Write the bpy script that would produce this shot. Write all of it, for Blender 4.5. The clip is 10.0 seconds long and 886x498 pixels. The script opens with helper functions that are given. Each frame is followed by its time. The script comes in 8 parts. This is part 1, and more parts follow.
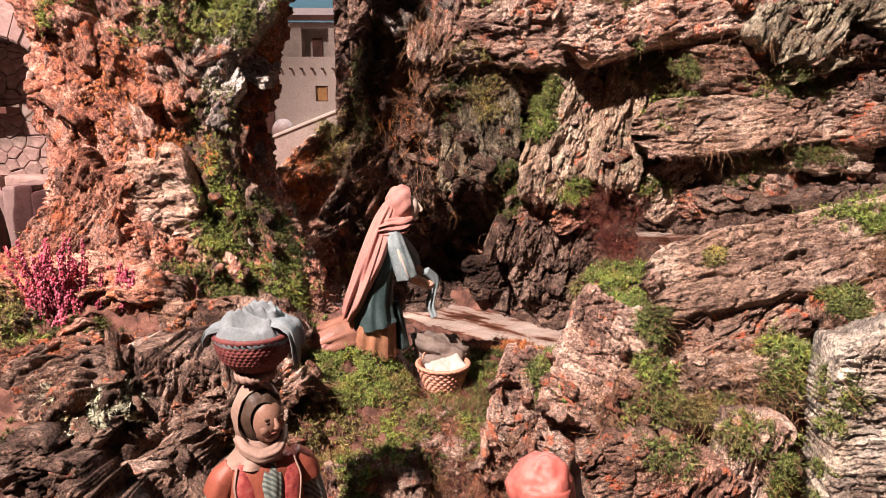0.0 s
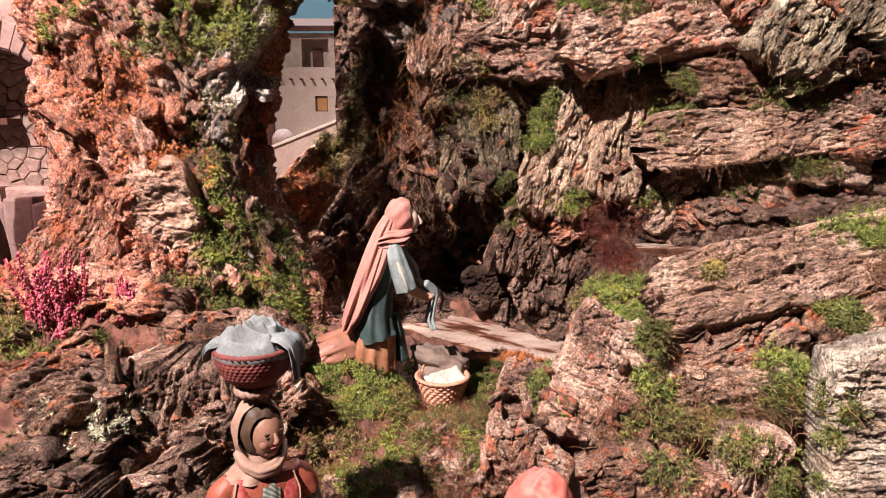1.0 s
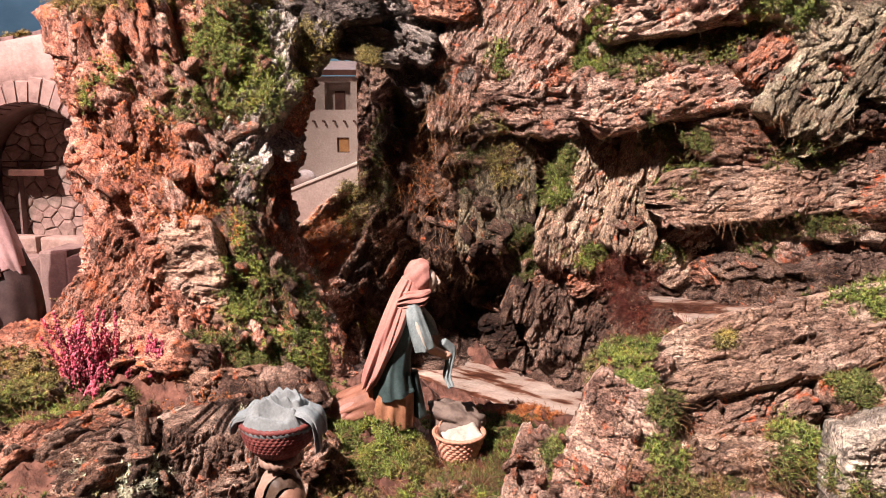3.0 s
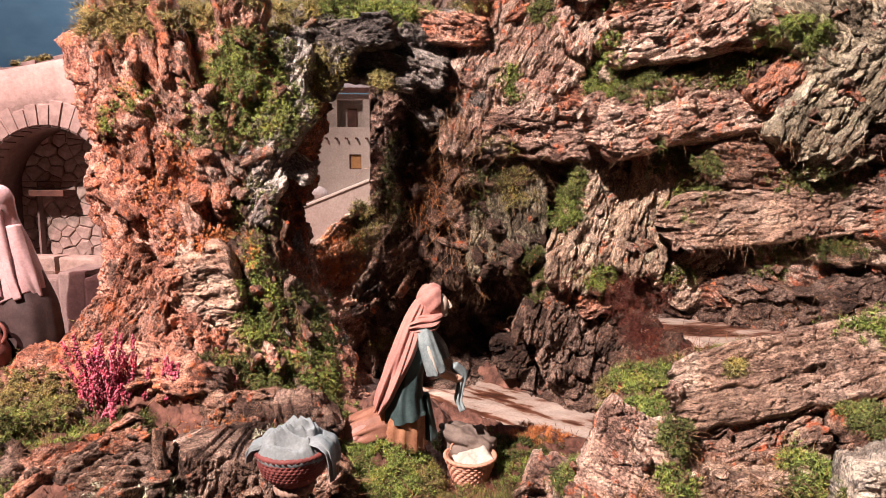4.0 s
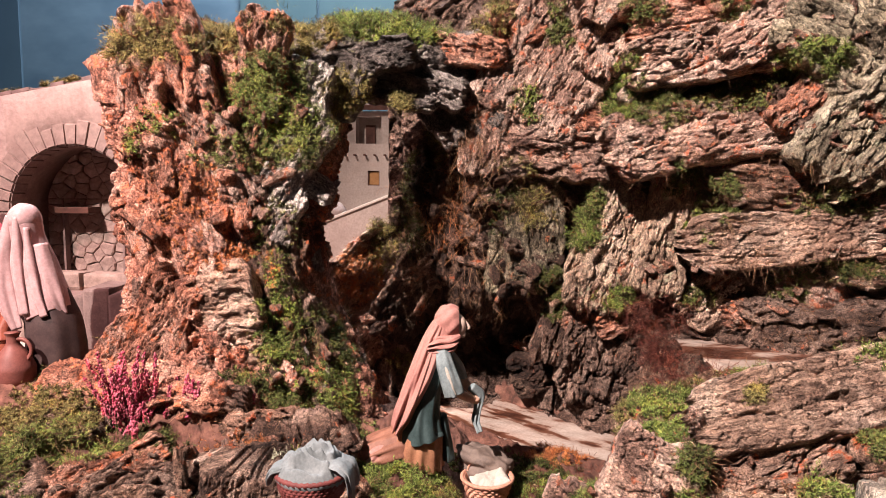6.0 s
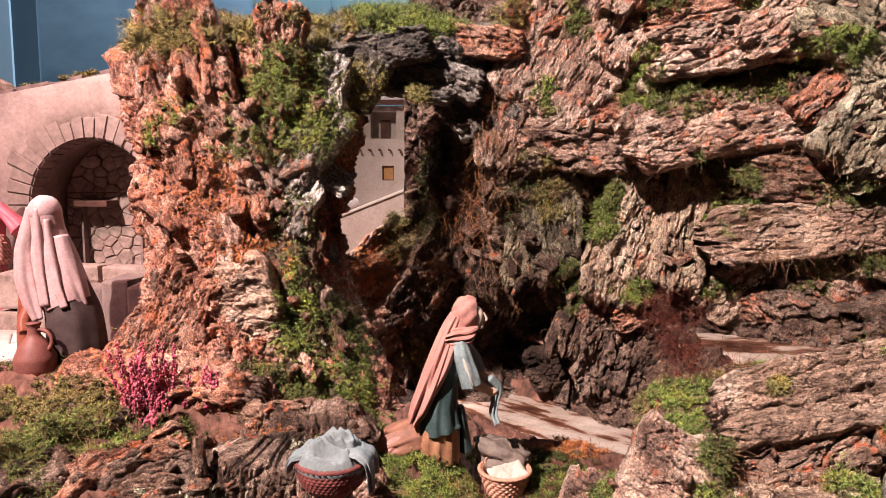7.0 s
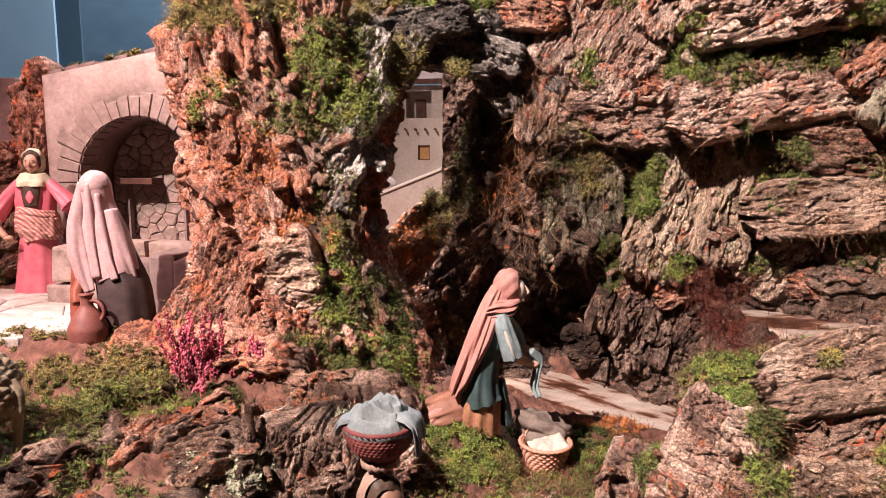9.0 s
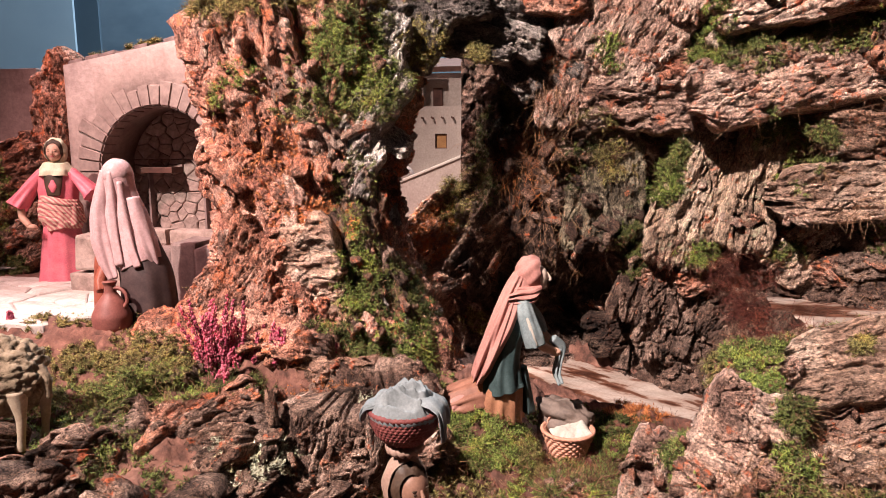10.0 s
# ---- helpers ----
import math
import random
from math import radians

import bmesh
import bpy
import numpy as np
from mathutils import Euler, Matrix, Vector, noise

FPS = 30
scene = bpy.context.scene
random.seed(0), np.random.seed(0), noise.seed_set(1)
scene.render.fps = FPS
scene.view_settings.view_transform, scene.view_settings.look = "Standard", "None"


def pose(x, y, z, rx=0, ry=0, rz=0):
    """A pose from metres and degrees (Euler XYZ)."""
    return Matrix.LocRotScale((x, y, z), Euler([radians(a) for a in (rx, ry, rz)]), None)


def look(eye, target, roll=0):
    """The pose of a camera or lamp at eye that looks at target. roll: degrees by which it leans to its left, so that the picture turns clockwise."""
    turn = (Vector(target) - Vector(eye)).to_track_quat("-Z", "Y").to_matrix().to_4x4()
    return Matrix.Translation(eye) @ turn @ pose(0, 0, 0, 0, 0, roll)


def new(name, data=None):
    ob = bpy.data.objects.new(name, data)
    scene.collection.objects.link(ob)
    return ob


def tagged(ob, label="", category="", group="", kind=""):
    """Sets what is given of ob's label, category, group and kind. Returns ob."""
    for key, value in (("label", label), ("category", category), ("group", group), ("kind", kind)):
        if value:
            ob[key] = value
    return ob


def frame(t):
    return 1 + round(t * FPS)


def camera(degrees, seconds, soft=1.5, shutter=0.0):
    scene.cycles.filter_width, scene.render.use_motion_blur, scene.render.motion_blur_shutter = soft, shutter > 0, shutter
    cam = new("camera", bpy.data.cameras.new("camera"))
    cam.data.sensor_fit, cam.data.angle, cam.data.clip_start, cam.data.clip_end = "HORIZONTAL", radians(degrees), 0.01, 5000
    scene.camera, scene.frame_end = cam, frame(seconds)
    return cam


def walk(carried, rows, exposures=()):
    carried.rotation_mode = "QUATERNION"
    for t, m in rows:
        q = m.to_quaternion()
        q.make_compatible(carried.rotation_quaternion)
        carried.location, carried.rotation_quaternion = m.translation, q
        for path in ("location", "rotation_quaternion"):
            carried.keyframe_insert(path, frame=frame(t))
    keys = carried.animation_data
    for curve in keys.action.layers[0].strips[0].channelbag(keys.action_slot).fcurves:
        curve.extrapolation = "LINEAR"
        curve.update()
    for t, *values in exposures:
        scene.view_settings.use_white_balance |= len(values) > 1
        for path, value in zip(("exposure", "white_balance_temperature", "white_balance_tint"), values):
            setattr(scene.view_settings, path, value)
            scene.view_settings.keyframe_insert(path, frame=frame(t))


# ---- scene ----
cam = camera(67.4, 10.0, soft=0.65)
METRES, EYE, TILT, LEAN, TURN = 0.18, 0.45, -11.0, 0.0, 0.0
ROWS = [
    (0.0, 0.0, 0.0, 0.0, 0.0, 0.0, -0.0),
    (0.5, -0.0078, -0.0103, 0.0177, 0.03, 0.4, 0.04),
    (1.0, -0.0019, -0.0163, 0.0403, -0.06, 0.69, -0.02),
    (1.5, 0.0032, -0.0673, 0.1177, 0.09, 1.08, -0.07),
    (2.0, 0.0001, -0.1274, 0.1896, 0.63, 1.75, -0.17),
    (2.5, 0.0045, -0.16, 0.2651, 1.09, 2.45, -0.33),
    (4.0, -0.0079, -0.283, 0.4565, 2.4, 3.98, -0.7),
    (4.5, -0.0132, -0.3056, 0.4981, 2.85, 4.51, -0.8),
    (5.0, -0.0094, -0.3284, 0.5273, 3.21, 4.88, -0.95),
    (5.5, -0.0129, -0.3374, 0.5398, 3.43, 5.12, -1.09),
    (7.0, -0.0704, -0.3009, 0.474, 4.88, 4.83, -1.29),
    (7.5, -0.0899, -0.327, 0.4568, 5.59, 4.49, -1.39),
    (8.0, -0.1064, -0.3574, 0.4411, 6.4, 4.19, -1.52),
    (8.5, -0.131, -0.3416, 0.4115, 7.02, 3.74, -1.51),
    (9.0, -0.1537, -0.3079, 0.3727, 7.65, 3.34, -1.57),
    (9.5, -0.1808, -0.2881, 0.3521, 8.29, 2.8, -1.53),
    (10.0, -0.2144, -0.2789, 0.3405, 8.97, 2.45, -1.5),
]
walk(cam, [(t, pose(0, 0, EYE, TILT, LEAN, TURN) @ pose(METRES * x, METRES * y, METRES * z, 90 + pitch, roll, yaw)) for t, x, y, z, yaw, pitch, roll in ROWS], exposures=[(0.0, -0.06), (2.5, -0.06), (5.5, -0.2), (10.0, -0.24)])

# ---- lights and surroundings' exposure ----
world = bpy.data.worlds.new("hall_light")
scene.world = world
world.use_nodes = True
world.node_tree.nodes["Background"].inputs[0].default_value = (0.55, 0.62, 0.75, 1)
world.node_tree.nodes["Background"].inputs[1].default_value = 0.045


def lamp(name, kind, eye, target, energy, colour, size=0.1, cone=60.0, blend=0.3):
    data = bpy.data.lights.new(name, kind)
    data.energy, data.color = energy, colour
    if kind == "SPOT":
        data.spot_size, data.spot_blend, data.shadow_soft_size = radians(cone), blend, size
    elif kind == "AREA":
        data.size = size
    ob = new(name, data)
    ob.matrix_world = look(eye, target)
    return ob


# one strong stage lamp high on the left before the scene, one rosy one over the well, and an added soft fill from
# overhead
lamp("stage_lamp", "SPOT", (-2.15, -1.95, 3.95), (0.68, 1.2, 0.5), 4750, (1.0, 0.85, 0.79), 0.05, 50, 0.8)
lamp("well_lamp", "SPOT", (-1.5, 0.3, 2.2), (-1.12, 1.45, 0.4), 300, (1.0, 0.56, 0.56), 0.03, 52, 0.6)
lamp("plaza_lamp", "SPOT", (-1.25, 0.7, 2.4), (-1.14, 1.14, 0.18), 60, (1.0, 0.88, 0.88), 0.02, 13, 0.3)
# added narrow spot, no known source, brightens the mound behind the pillar
lamp("mound_fill", "SPOT", (-1.3, 1.7, 3.5), (-0.40, 1.82, 0.25), 2300, (1.0, 0.82, 0.76), 0.03, 13, 0.6)
lamp("overhead_fill", "AREA", (0.6, -0.6, 4.3), (0.6, 0.4, 0), 9, (0.93, 0.95, 1.0), 2.0)
# unseen area light, added only to lift the painted backdrop
lamp("backdrop_fill", "AREA", (-0.8, 3.6, 4.2), (-0.8, 4.8, 1.4), 680, (0.85, 0.93, 1.0), 1.5)

# ---- noise ----
RNG = np.random.default_rng(7)
PERM = np.concatenate([RNG.permutation(256)] * 3)
GRAD = RNG.normal(size=(256, 3))
GRAD /= np.linalg.norm(GRAD, axis=1)[:, None]


def perlin(p):
    """Gradient noise of an (n, 3) array, about -1 to 1."""
    i = np.floor(p).astype(int)
    f = p - i
    w = f * f * f * (f * (f * 6 - 15) + 10)
    i &= 255
    out = np.zeros(len(p))
    for a in (0, 1):
        for b in (0, 1):
            for c in (0, 1):
                h = PERM[PERM[PERM[i[:, 0] + a] + i[:, 1] + b] + i[:, 2] + c]
                d = np.einsum("ij,ij->i", GRAD[h], f - (a, b, c))
                out += d * (w[:, 0] if a else 1 - w[:, 0]) * (w[:, 1] if b else 1 - w[:, 1]) * (w[:, 2] if c else 1 - w[:, 2])
    return out * 1.5


def fbm(p, octaves=4, gain=0.5):
    return sum(perlin(p * 2.03 ** o + 17.3 * o) * gain ** o for o in range(octaves))


def ridged(p, octaves=3, gain=0.5):
    return sum((1 - 2 * np.abs(perlin(p * 2.1 ** o + 9.1 * o))) * gain ** o for o in range(octaves))


def ease(x, a, b):
    s = np.clip((np.asarray(x, float) - a) / (b - a), 0, 1)
    return s * s * (3 - 2 * s)


def plates(p, scale, seed=0):
    """Cells of a random mosaic at p * scale: how far each place is from its cell's edge, and the cell's own random number."""
    q = p * scale + seed * 13.7
    i = np.floor(q).astype(int)
    f = q - i
    f1, f2, own = np.full(len(q), 9.0), np.full(len(q), 9.0), np.zeros(len(q))
    for a in (-1, 0, 1):
        for b in (-1, 0, 1):
            for c in (-1, 0, 1):
                h = PERM[PERM[PERM[(i[:, 0] + a) & 255] + ((i[:, 1] + b) & 255)] + ((i[:, 2] + c) & 255)]
                d = np.abs(f[:, 0] - a - JIT[h, 0]) ** 2 + np.abs(f[:, 1] - b - JIT[h, 1]) ** 2 + np.abs(f[:, 2] - c - JIT[h, 2]) ** 2
                near = d < f1
                f2 = np.where(near, f1, np.minimum(f2, d))
                own = np.where(near, JIT[h, 3], own)
                f1 = np.where(near, d, f1)
    return np.sqrt(f2) - np.sqrt(f1), own


JIT = RNG.random((256, 7))


def facets(p, scale, seed=0, tilt=0.9):
    """Broken plates at p * scale: how far each place is from its plate's edge, and the height of the plate there, each tilted its own way."""
    q = p * scale + seed * 13.7
    i = np.floor(q).astype(int)
    f = q - i
    f1, f2, high = np.full(len(q), 9.0), np.full(len(q), 9.0), np.zeros(len(q))
    for a in (-1, 0, 1):
        for b in (-1, 0, 1):
            for c in (-1, 0, 1):
                h = PERM[PERM[PERM[(i[:, 0] + a) & 255] + ((i[:, 1] + b) & 255)] + ((i[:, 2] + c) & 255)]
                g = f - (a, b, c) - JIT[h, :3]
                d = (g * g).sum(1)
                near = d < f1
                f2 = np.where(near, f1, np.minimum(f2, d))
                high = np.where(near, JIT[h, 3] - 0.5 + tilt * (g * (JIT[h, 4:] - 0.5)).sum(1), high)
                f1 = np.where(near, d, f1)
    return np.sqrt(f2) - np.sqrt(f1), high


def crag(p, coarse=1.0, fine=1.0):
    """Depth in metres of torn, flaky cork at places p, x along its grain: three sizes of broken plates with cracks between."""
    w = p + 0.012 * np.stack([perlin(p * 21), perlin(p * 21 + 50), perlin(p * 21 + 90)], 1) + 0.003 * np.stack([perlin(p * 80), perlin(p * 80 + 50), perlin(p * 80 + 90)], 1)
    e, high = facets(w, (6, 15, 15), 4, 1.5)
    d = coarse * (0.034 * high - 0.014 * np.exp(-e / 0.03))
    e, high = facets(w, (17, 48, 48), 1, 1.5)
    d += coarse * (0.014 * high - 0.008 * np.exp(-e / 0.035))
    e, high = facets(w, (46, 115, 115), 2, 1.5)
    d += fine * (0.0062 * high - 0.004 * np.exp(-e / 0.05))
    e, high = facets(w, (90, 230, 230), 6, 1.3)
    d += fine * (0.0030 * high - 0.002 * np.exp(-e / 0.07))
    return d + fine * (0.0016 * ridged(w * (24, 170, 170), 2) + 0.0012 * perlin(p * 260))


def bark_relief(p, size, rough=1.0, strata=1.0, lump=1.0, fine=0.0, cross=1.0):
    """Depth in metres of cork's relief at local places p (x along the grain); size: the piece's width."""
    k = 1.0 / size
    warp = p + 0.010 * np.stack([perlin(p * 34), perlin(p * 34 + 50), perlin(p * 34 + 90)], 1)
    d = lump * size * 0.10 * fbm(p * k * 1.1, 3)
    e, own = plates(warp, (13, 40, 40), 1)
    d += rough * (0.013 * (own - 0.5) - 0.012 * np.exp(-e / 0.07))
    e, own = plates(warp, (46, 105, 105), 2)
    d += rough * (0.0066 * (own - 0.5) - 0.0066 * np.exp(-e / 0.10))
    if fine:
        e, own = plates(warp, (70, 230, 230), 6)
        d += fine * (0.0028 * (own - 0.5) - 0.0045 * np.exp(-e / 0.09))
    d += rough * 0.0032 * ridged(warp * (30, 60, 60), 3)
    d += strata * 0.0030 * ridged(warp * (16, 105, 105) + 3, 2)
    d -= cross * 0.0024 * ease(ridged(warp * (110, 26, 26) + 77, 2), 0.75, 1.3)
    d += rough * 0.0013 * fbm(p * 190, 2)
    return d


# ---- meshes ----
SURFACE = []          # places and normals of the built rock, for what grows on it


def mesh_of(name, verts, faces, smooth=True):
    """A mesh from arrays: verts (n, 3); faces a list of (m, k) index arrays."""
    me = bpy.data.meshes.new(name)
    verts = np.asarray(verts, float)
    faces = [np.asarray(f, int) for f in faces if len(f)]
    loops = np.concatenate([f.ravel() for f in faces])
    counts = np.concatenate([np.full(len(f), f.shape[1]) for f in faces])
    starts = np.concatenate([[0], np.cumsum(counts)[:-1]])
    me.vertices.add(len(verts))
    me.vertices.foreach_set("co", verts.ravel())
    me.loops.add(len(loops))
    me.loops.foreach_set("vertex_index", loops.astype(np.int32))
    me.polygons.add(len(counts))
    me.polygons.foreach_set("loop_start", starts.astype(np.int32))
    if smooth:
        me.polygons.foreach_set("use_smooth", np.ones(len(counts), bool))
    me.update(calc_edges=True)
    me.validate()
    return me


def part(name, me, material, parent=None, label="", m=None):
    """Links a mesh, or a bmesh, as one object, under a thing or a part if given."""
    if isinstance(me, bmesh.types.BMesh):
        bm, me = me, bpy.data.meshes.new(name)
        bm.to_mesh(me)
        bm.free()
    ob = new(name, me)
    for mt in material if isinstance(material, (list, tuple)) else [material]:
        if mt is not None and len(me.materials) < 16 and mt.name not in [x.name for x in me.materials]:
            me.materials.append(mt)
    if m is not None:
        ob.matrix_world = m
    if parent is not None:
        ob.parent = parent
    if label:
        ob["label"] = label
    return ob


def empty(name, place=(0, 0, 0), **tags):
    ob = new(name)
    ob.location = place
    ob.empty_display_size = 0.02
    bpy.context.view_layer.update()
    return tagged(ob, **tags)


def register(verts, faces, m=None):
    v = np.asarray(verts)
    q = faces[0]
    n = np.cross(v[q[:, 2]] - v[q[:, 0]], v[q[:, 3]] - v[q[:, 1]])
    n /= np.linalg.norm(n, axis=1)[:, None] + 1e-12
    c = v[q].mean(1)
    if m is not None:
        r = np.array(m.to_3x3())
        c, n = c @ r.T + np.array(m.translation), n @ r.T
    SURFACE.append(np.hstack([c, n]))


def grid_faces(nu, nv, loop=False):
    i, j = np.meshgrid(np.arange(nu - 1), np.arange(nv if loop else nv - 1), indexing="ij")
    k = (j + 1) % nv
    return np.stack([i * nv + j, i * nv + k, (i + 1) * nv + k, (i + 1) * nv + j], -1).reshape(-1, 4)


def slab_mesh(L, W, T, seed, nu=88, nv=60, rough=1.0, strata=1.0, bend=0.0, blunt=9.0, fine=0.0, cross=1.0):
    """A piece of cork bark: x along its length, z across, its face towards -y."""
    u = np.linspace(-1, 1, nu)
    a = np.linspace(0, 2 * np.pi, nv, endpoint=False)
    U, A = np.meshgrid(u, a, indexing="ij")
    off = seed * 3.71 % 97
    edge = np.clip(1 - np.abs(U) ** blunt, 0, 1) ** 0.5
    ca, sa = np.cos(A), np.sin(A)
    pw = 0.4
    cz, cy = np.sign(ca) * np.abs(ca) ** pw, np.sign(sa) * np.abs(sa) ** pw
    side = 1 + 0.22 * perlin(np.stack([U.ravel() * 1.7, np.full(U.size, off), cz.ravel() * 0.8], 1)).reshape(U.shape)
    X = U * L / 2 * (1 + 0.10 * perlin(np.stack([cz.ravel() * 2.2, cy.ravel() + off, U.ravel() * 0.5], 1)).reshape(U.shape))
    Z = cz * W / 2 * edge * side
    Y = cy * T / 2 * edge + bend * (U * U - 0.4) * L
    p = np.stack([X, Y, Z], -1).reshape(-1, 3)
    nrm = np.stack([np.sign(U) * np.abs(U) ** 8 * 0.8, cy * W / T * 0.6, cz], -1).reshape(-1, 3)
    nrm /= np.linalg.norm(nrm, axis=1)[:, None] + 1e-9
    d = bark_relief(p + off, W, rough, strata, 0.6, fine, cross)
    d *= np.repeat(np.clip((1 - np.abs(u)) * 8, 0, 1), nv)
    p = p + nrm * d[:, None]
    return p, [grid_faces(nu, nv, True)]


def cork_mesh(L, W, T, seed, step=0.0019, grain=1.0, torn=1.0, wide=26.0, comb=0.0, ragged=1.0):
    """A broken piece of cork bark with a flat face towards -y: x along the grain, layered steps, long cracks, fine furrows."""
    nu, nv = max(11, int(L / (step * 1.5))), max(11, int(W / step))
    U, V = np.meshgrid(np.linspace(-1, 1, nu), np.linspace(-1, 1, nv), indexing="ij")
    off = seed * 5.13 % 89
    line = lambda a, b, k: perlin(np.stack([a.ravel() * k, np.full(a.size, off + k), b.ravel() * 0.4], 1)).reshape(a.shape)
    taper = (1 - np.clip(np.abs(U), 0, 0.985) ** wide) ** 0.42
    X = U * L / 2 * (1 + ragged * (0.14 * line(V, U, 2.3) + 0.09 * line(V, U, 6.0)) + 0.045 * line(V, U, 17.0))
    Z = V * W / 2 * taper * (1 + ragged * (0.20 * line(U, V, 1.6) + 0.15 * line(U, V, 4.0)) + 0.06 * line(U, V, 13.0)) + 0.06 * W * line(U, V, 0.9)
    q = np.stack([X.ravel(), np.full(X.size, off), Z.ravel()], 1)
    w = q + 0.0032 * np.stack([perlin(q * 30), 0 * q[:, 0], perlin(q * 30 + 50)], 1) + 0.0011 * np.stack([perlin(q * 140), 0 * q[:, 0], perlin(q * 140 + 50)], 1)
    h = 0.05 * W * fbm(q * 1.3 / W, 2) + 0.002 * fbm(q * 40, 3)
    lay = fbm(w * (13, 1, 26), 4) * 2.4
    f = lay - np.floor(lay)
    h = h + torn * 0.0036 * (np.floor(lay) + ease(f, 0.0, 0.12))
    e, high = facets(w, (12, 1, 28), 3, 1.4)
    h = h + torn * (0.0085 * high - 0.0060 * np.exp(-e / 0.025))
    e, high = facets(w, (45, 1, 105), 5, 1.6)
    h = h + min(1.2, torn + 0.2) * (0.0040 * high - 0.0022 * np.exp(-e / 0.04))
    c = np.abs(perlin(w * (8, 1, 30) + 7))
    h = h - torn * 0.009 * np.exp(-(c / 0.035) ** 2) * ease(perlin(q * 17 + 3), 0.05, 0.4)
    c = np.abs(perlin(w * (50, 1, 9) + 21))
    h = h - 0.0034 * np.exp(-(c / 0.04) ** 2) * ease(perlin(q * 23 + 9), -0.2, 0.2)
    h = h + grain * (0.0019 * ridged(w * (10, 1, 140), 2) + 0.0009 * perlin(w * (60, 1, 400)))
    h = h + comb * 0.0020 * ridged(w * (150, 1, 16), 2)
    round_v = (1 - np.abs(V) ** 20) ** 0.5
    round_u = (1 - np.clip(np.abs(U), 0, 1) ** 34) ** 0.5
    Y = -(T / 2) * (0.15 + 0.85 * round_v * round_u) - h.reshape(U.shape) * (0.3 + 0.7 * round_v * round_u)
    p = np.stack([X, Y, Z], -1).reshape(-1, 3)
    g = grid_faces(nu, nv)
    ring = np.concatenate([np.arange(nv), np.arange(1, nu) * nv + nv - 1, (nu - 1) * nv + np.arange(nv - 2, -1, -1), np.arange(nu - 2, 0, -1) * nv])
    n, k = len(p), len(ring)
    far = p[ring] * (0.93, 1, 0.93)
    far[:, 1] = T / 2 + 0.003 * perlin(p[ring] * 60 + off)
    a, b = np.arange(k), (np.arange(k) + 1) % k
    skirt = np.stack([ring[a], ring[b], n + b, n + a], 1)
    hub = n + k
    back = np.stack([n + a, n + b, np.full(k, hub)], 1)
    c4 = p[g]
    if np.cross(c4[:, 2] - c4[:, 0], c4[:, 3] - c4[:, 1])[:, 1].mean() > 0:
        g = g[:, ::-1]
    return np.vstack([p, far, [(0, T / 2, 0)]]), [g, skirt, back]


def slab(place, L, W, T, roll, material, parent=None, yaw=0.0, tip=0.0, seed=1, name="bark_slab", label="", category="", **kw):
    """Lays one piece of bark; roll turns it in the upright plane, tip leans its face upward, yaw turns it about z."""
    flat = kw.pop("flat", False)
    if flat:
        v, f = cork_mesh(L, W, T, seed, **kw)
    else:
        v, f = slab_mesh(L, W, T, seed, **kw)
        f[0] = f[0][:, ::-1]
    m = pose(*place, 0, 0, yaw) @ pose(0, 0, 0, -tip, 0, 0) @ pose(0, 0, 0, 0, -roll, 0)
    ob = part(name, mesh_of(name, v, f, False), material, parent, "", m)
    register(v, f, m)
    if label:
        tagged(ob, label=label, category=category, kind="")
    return ob


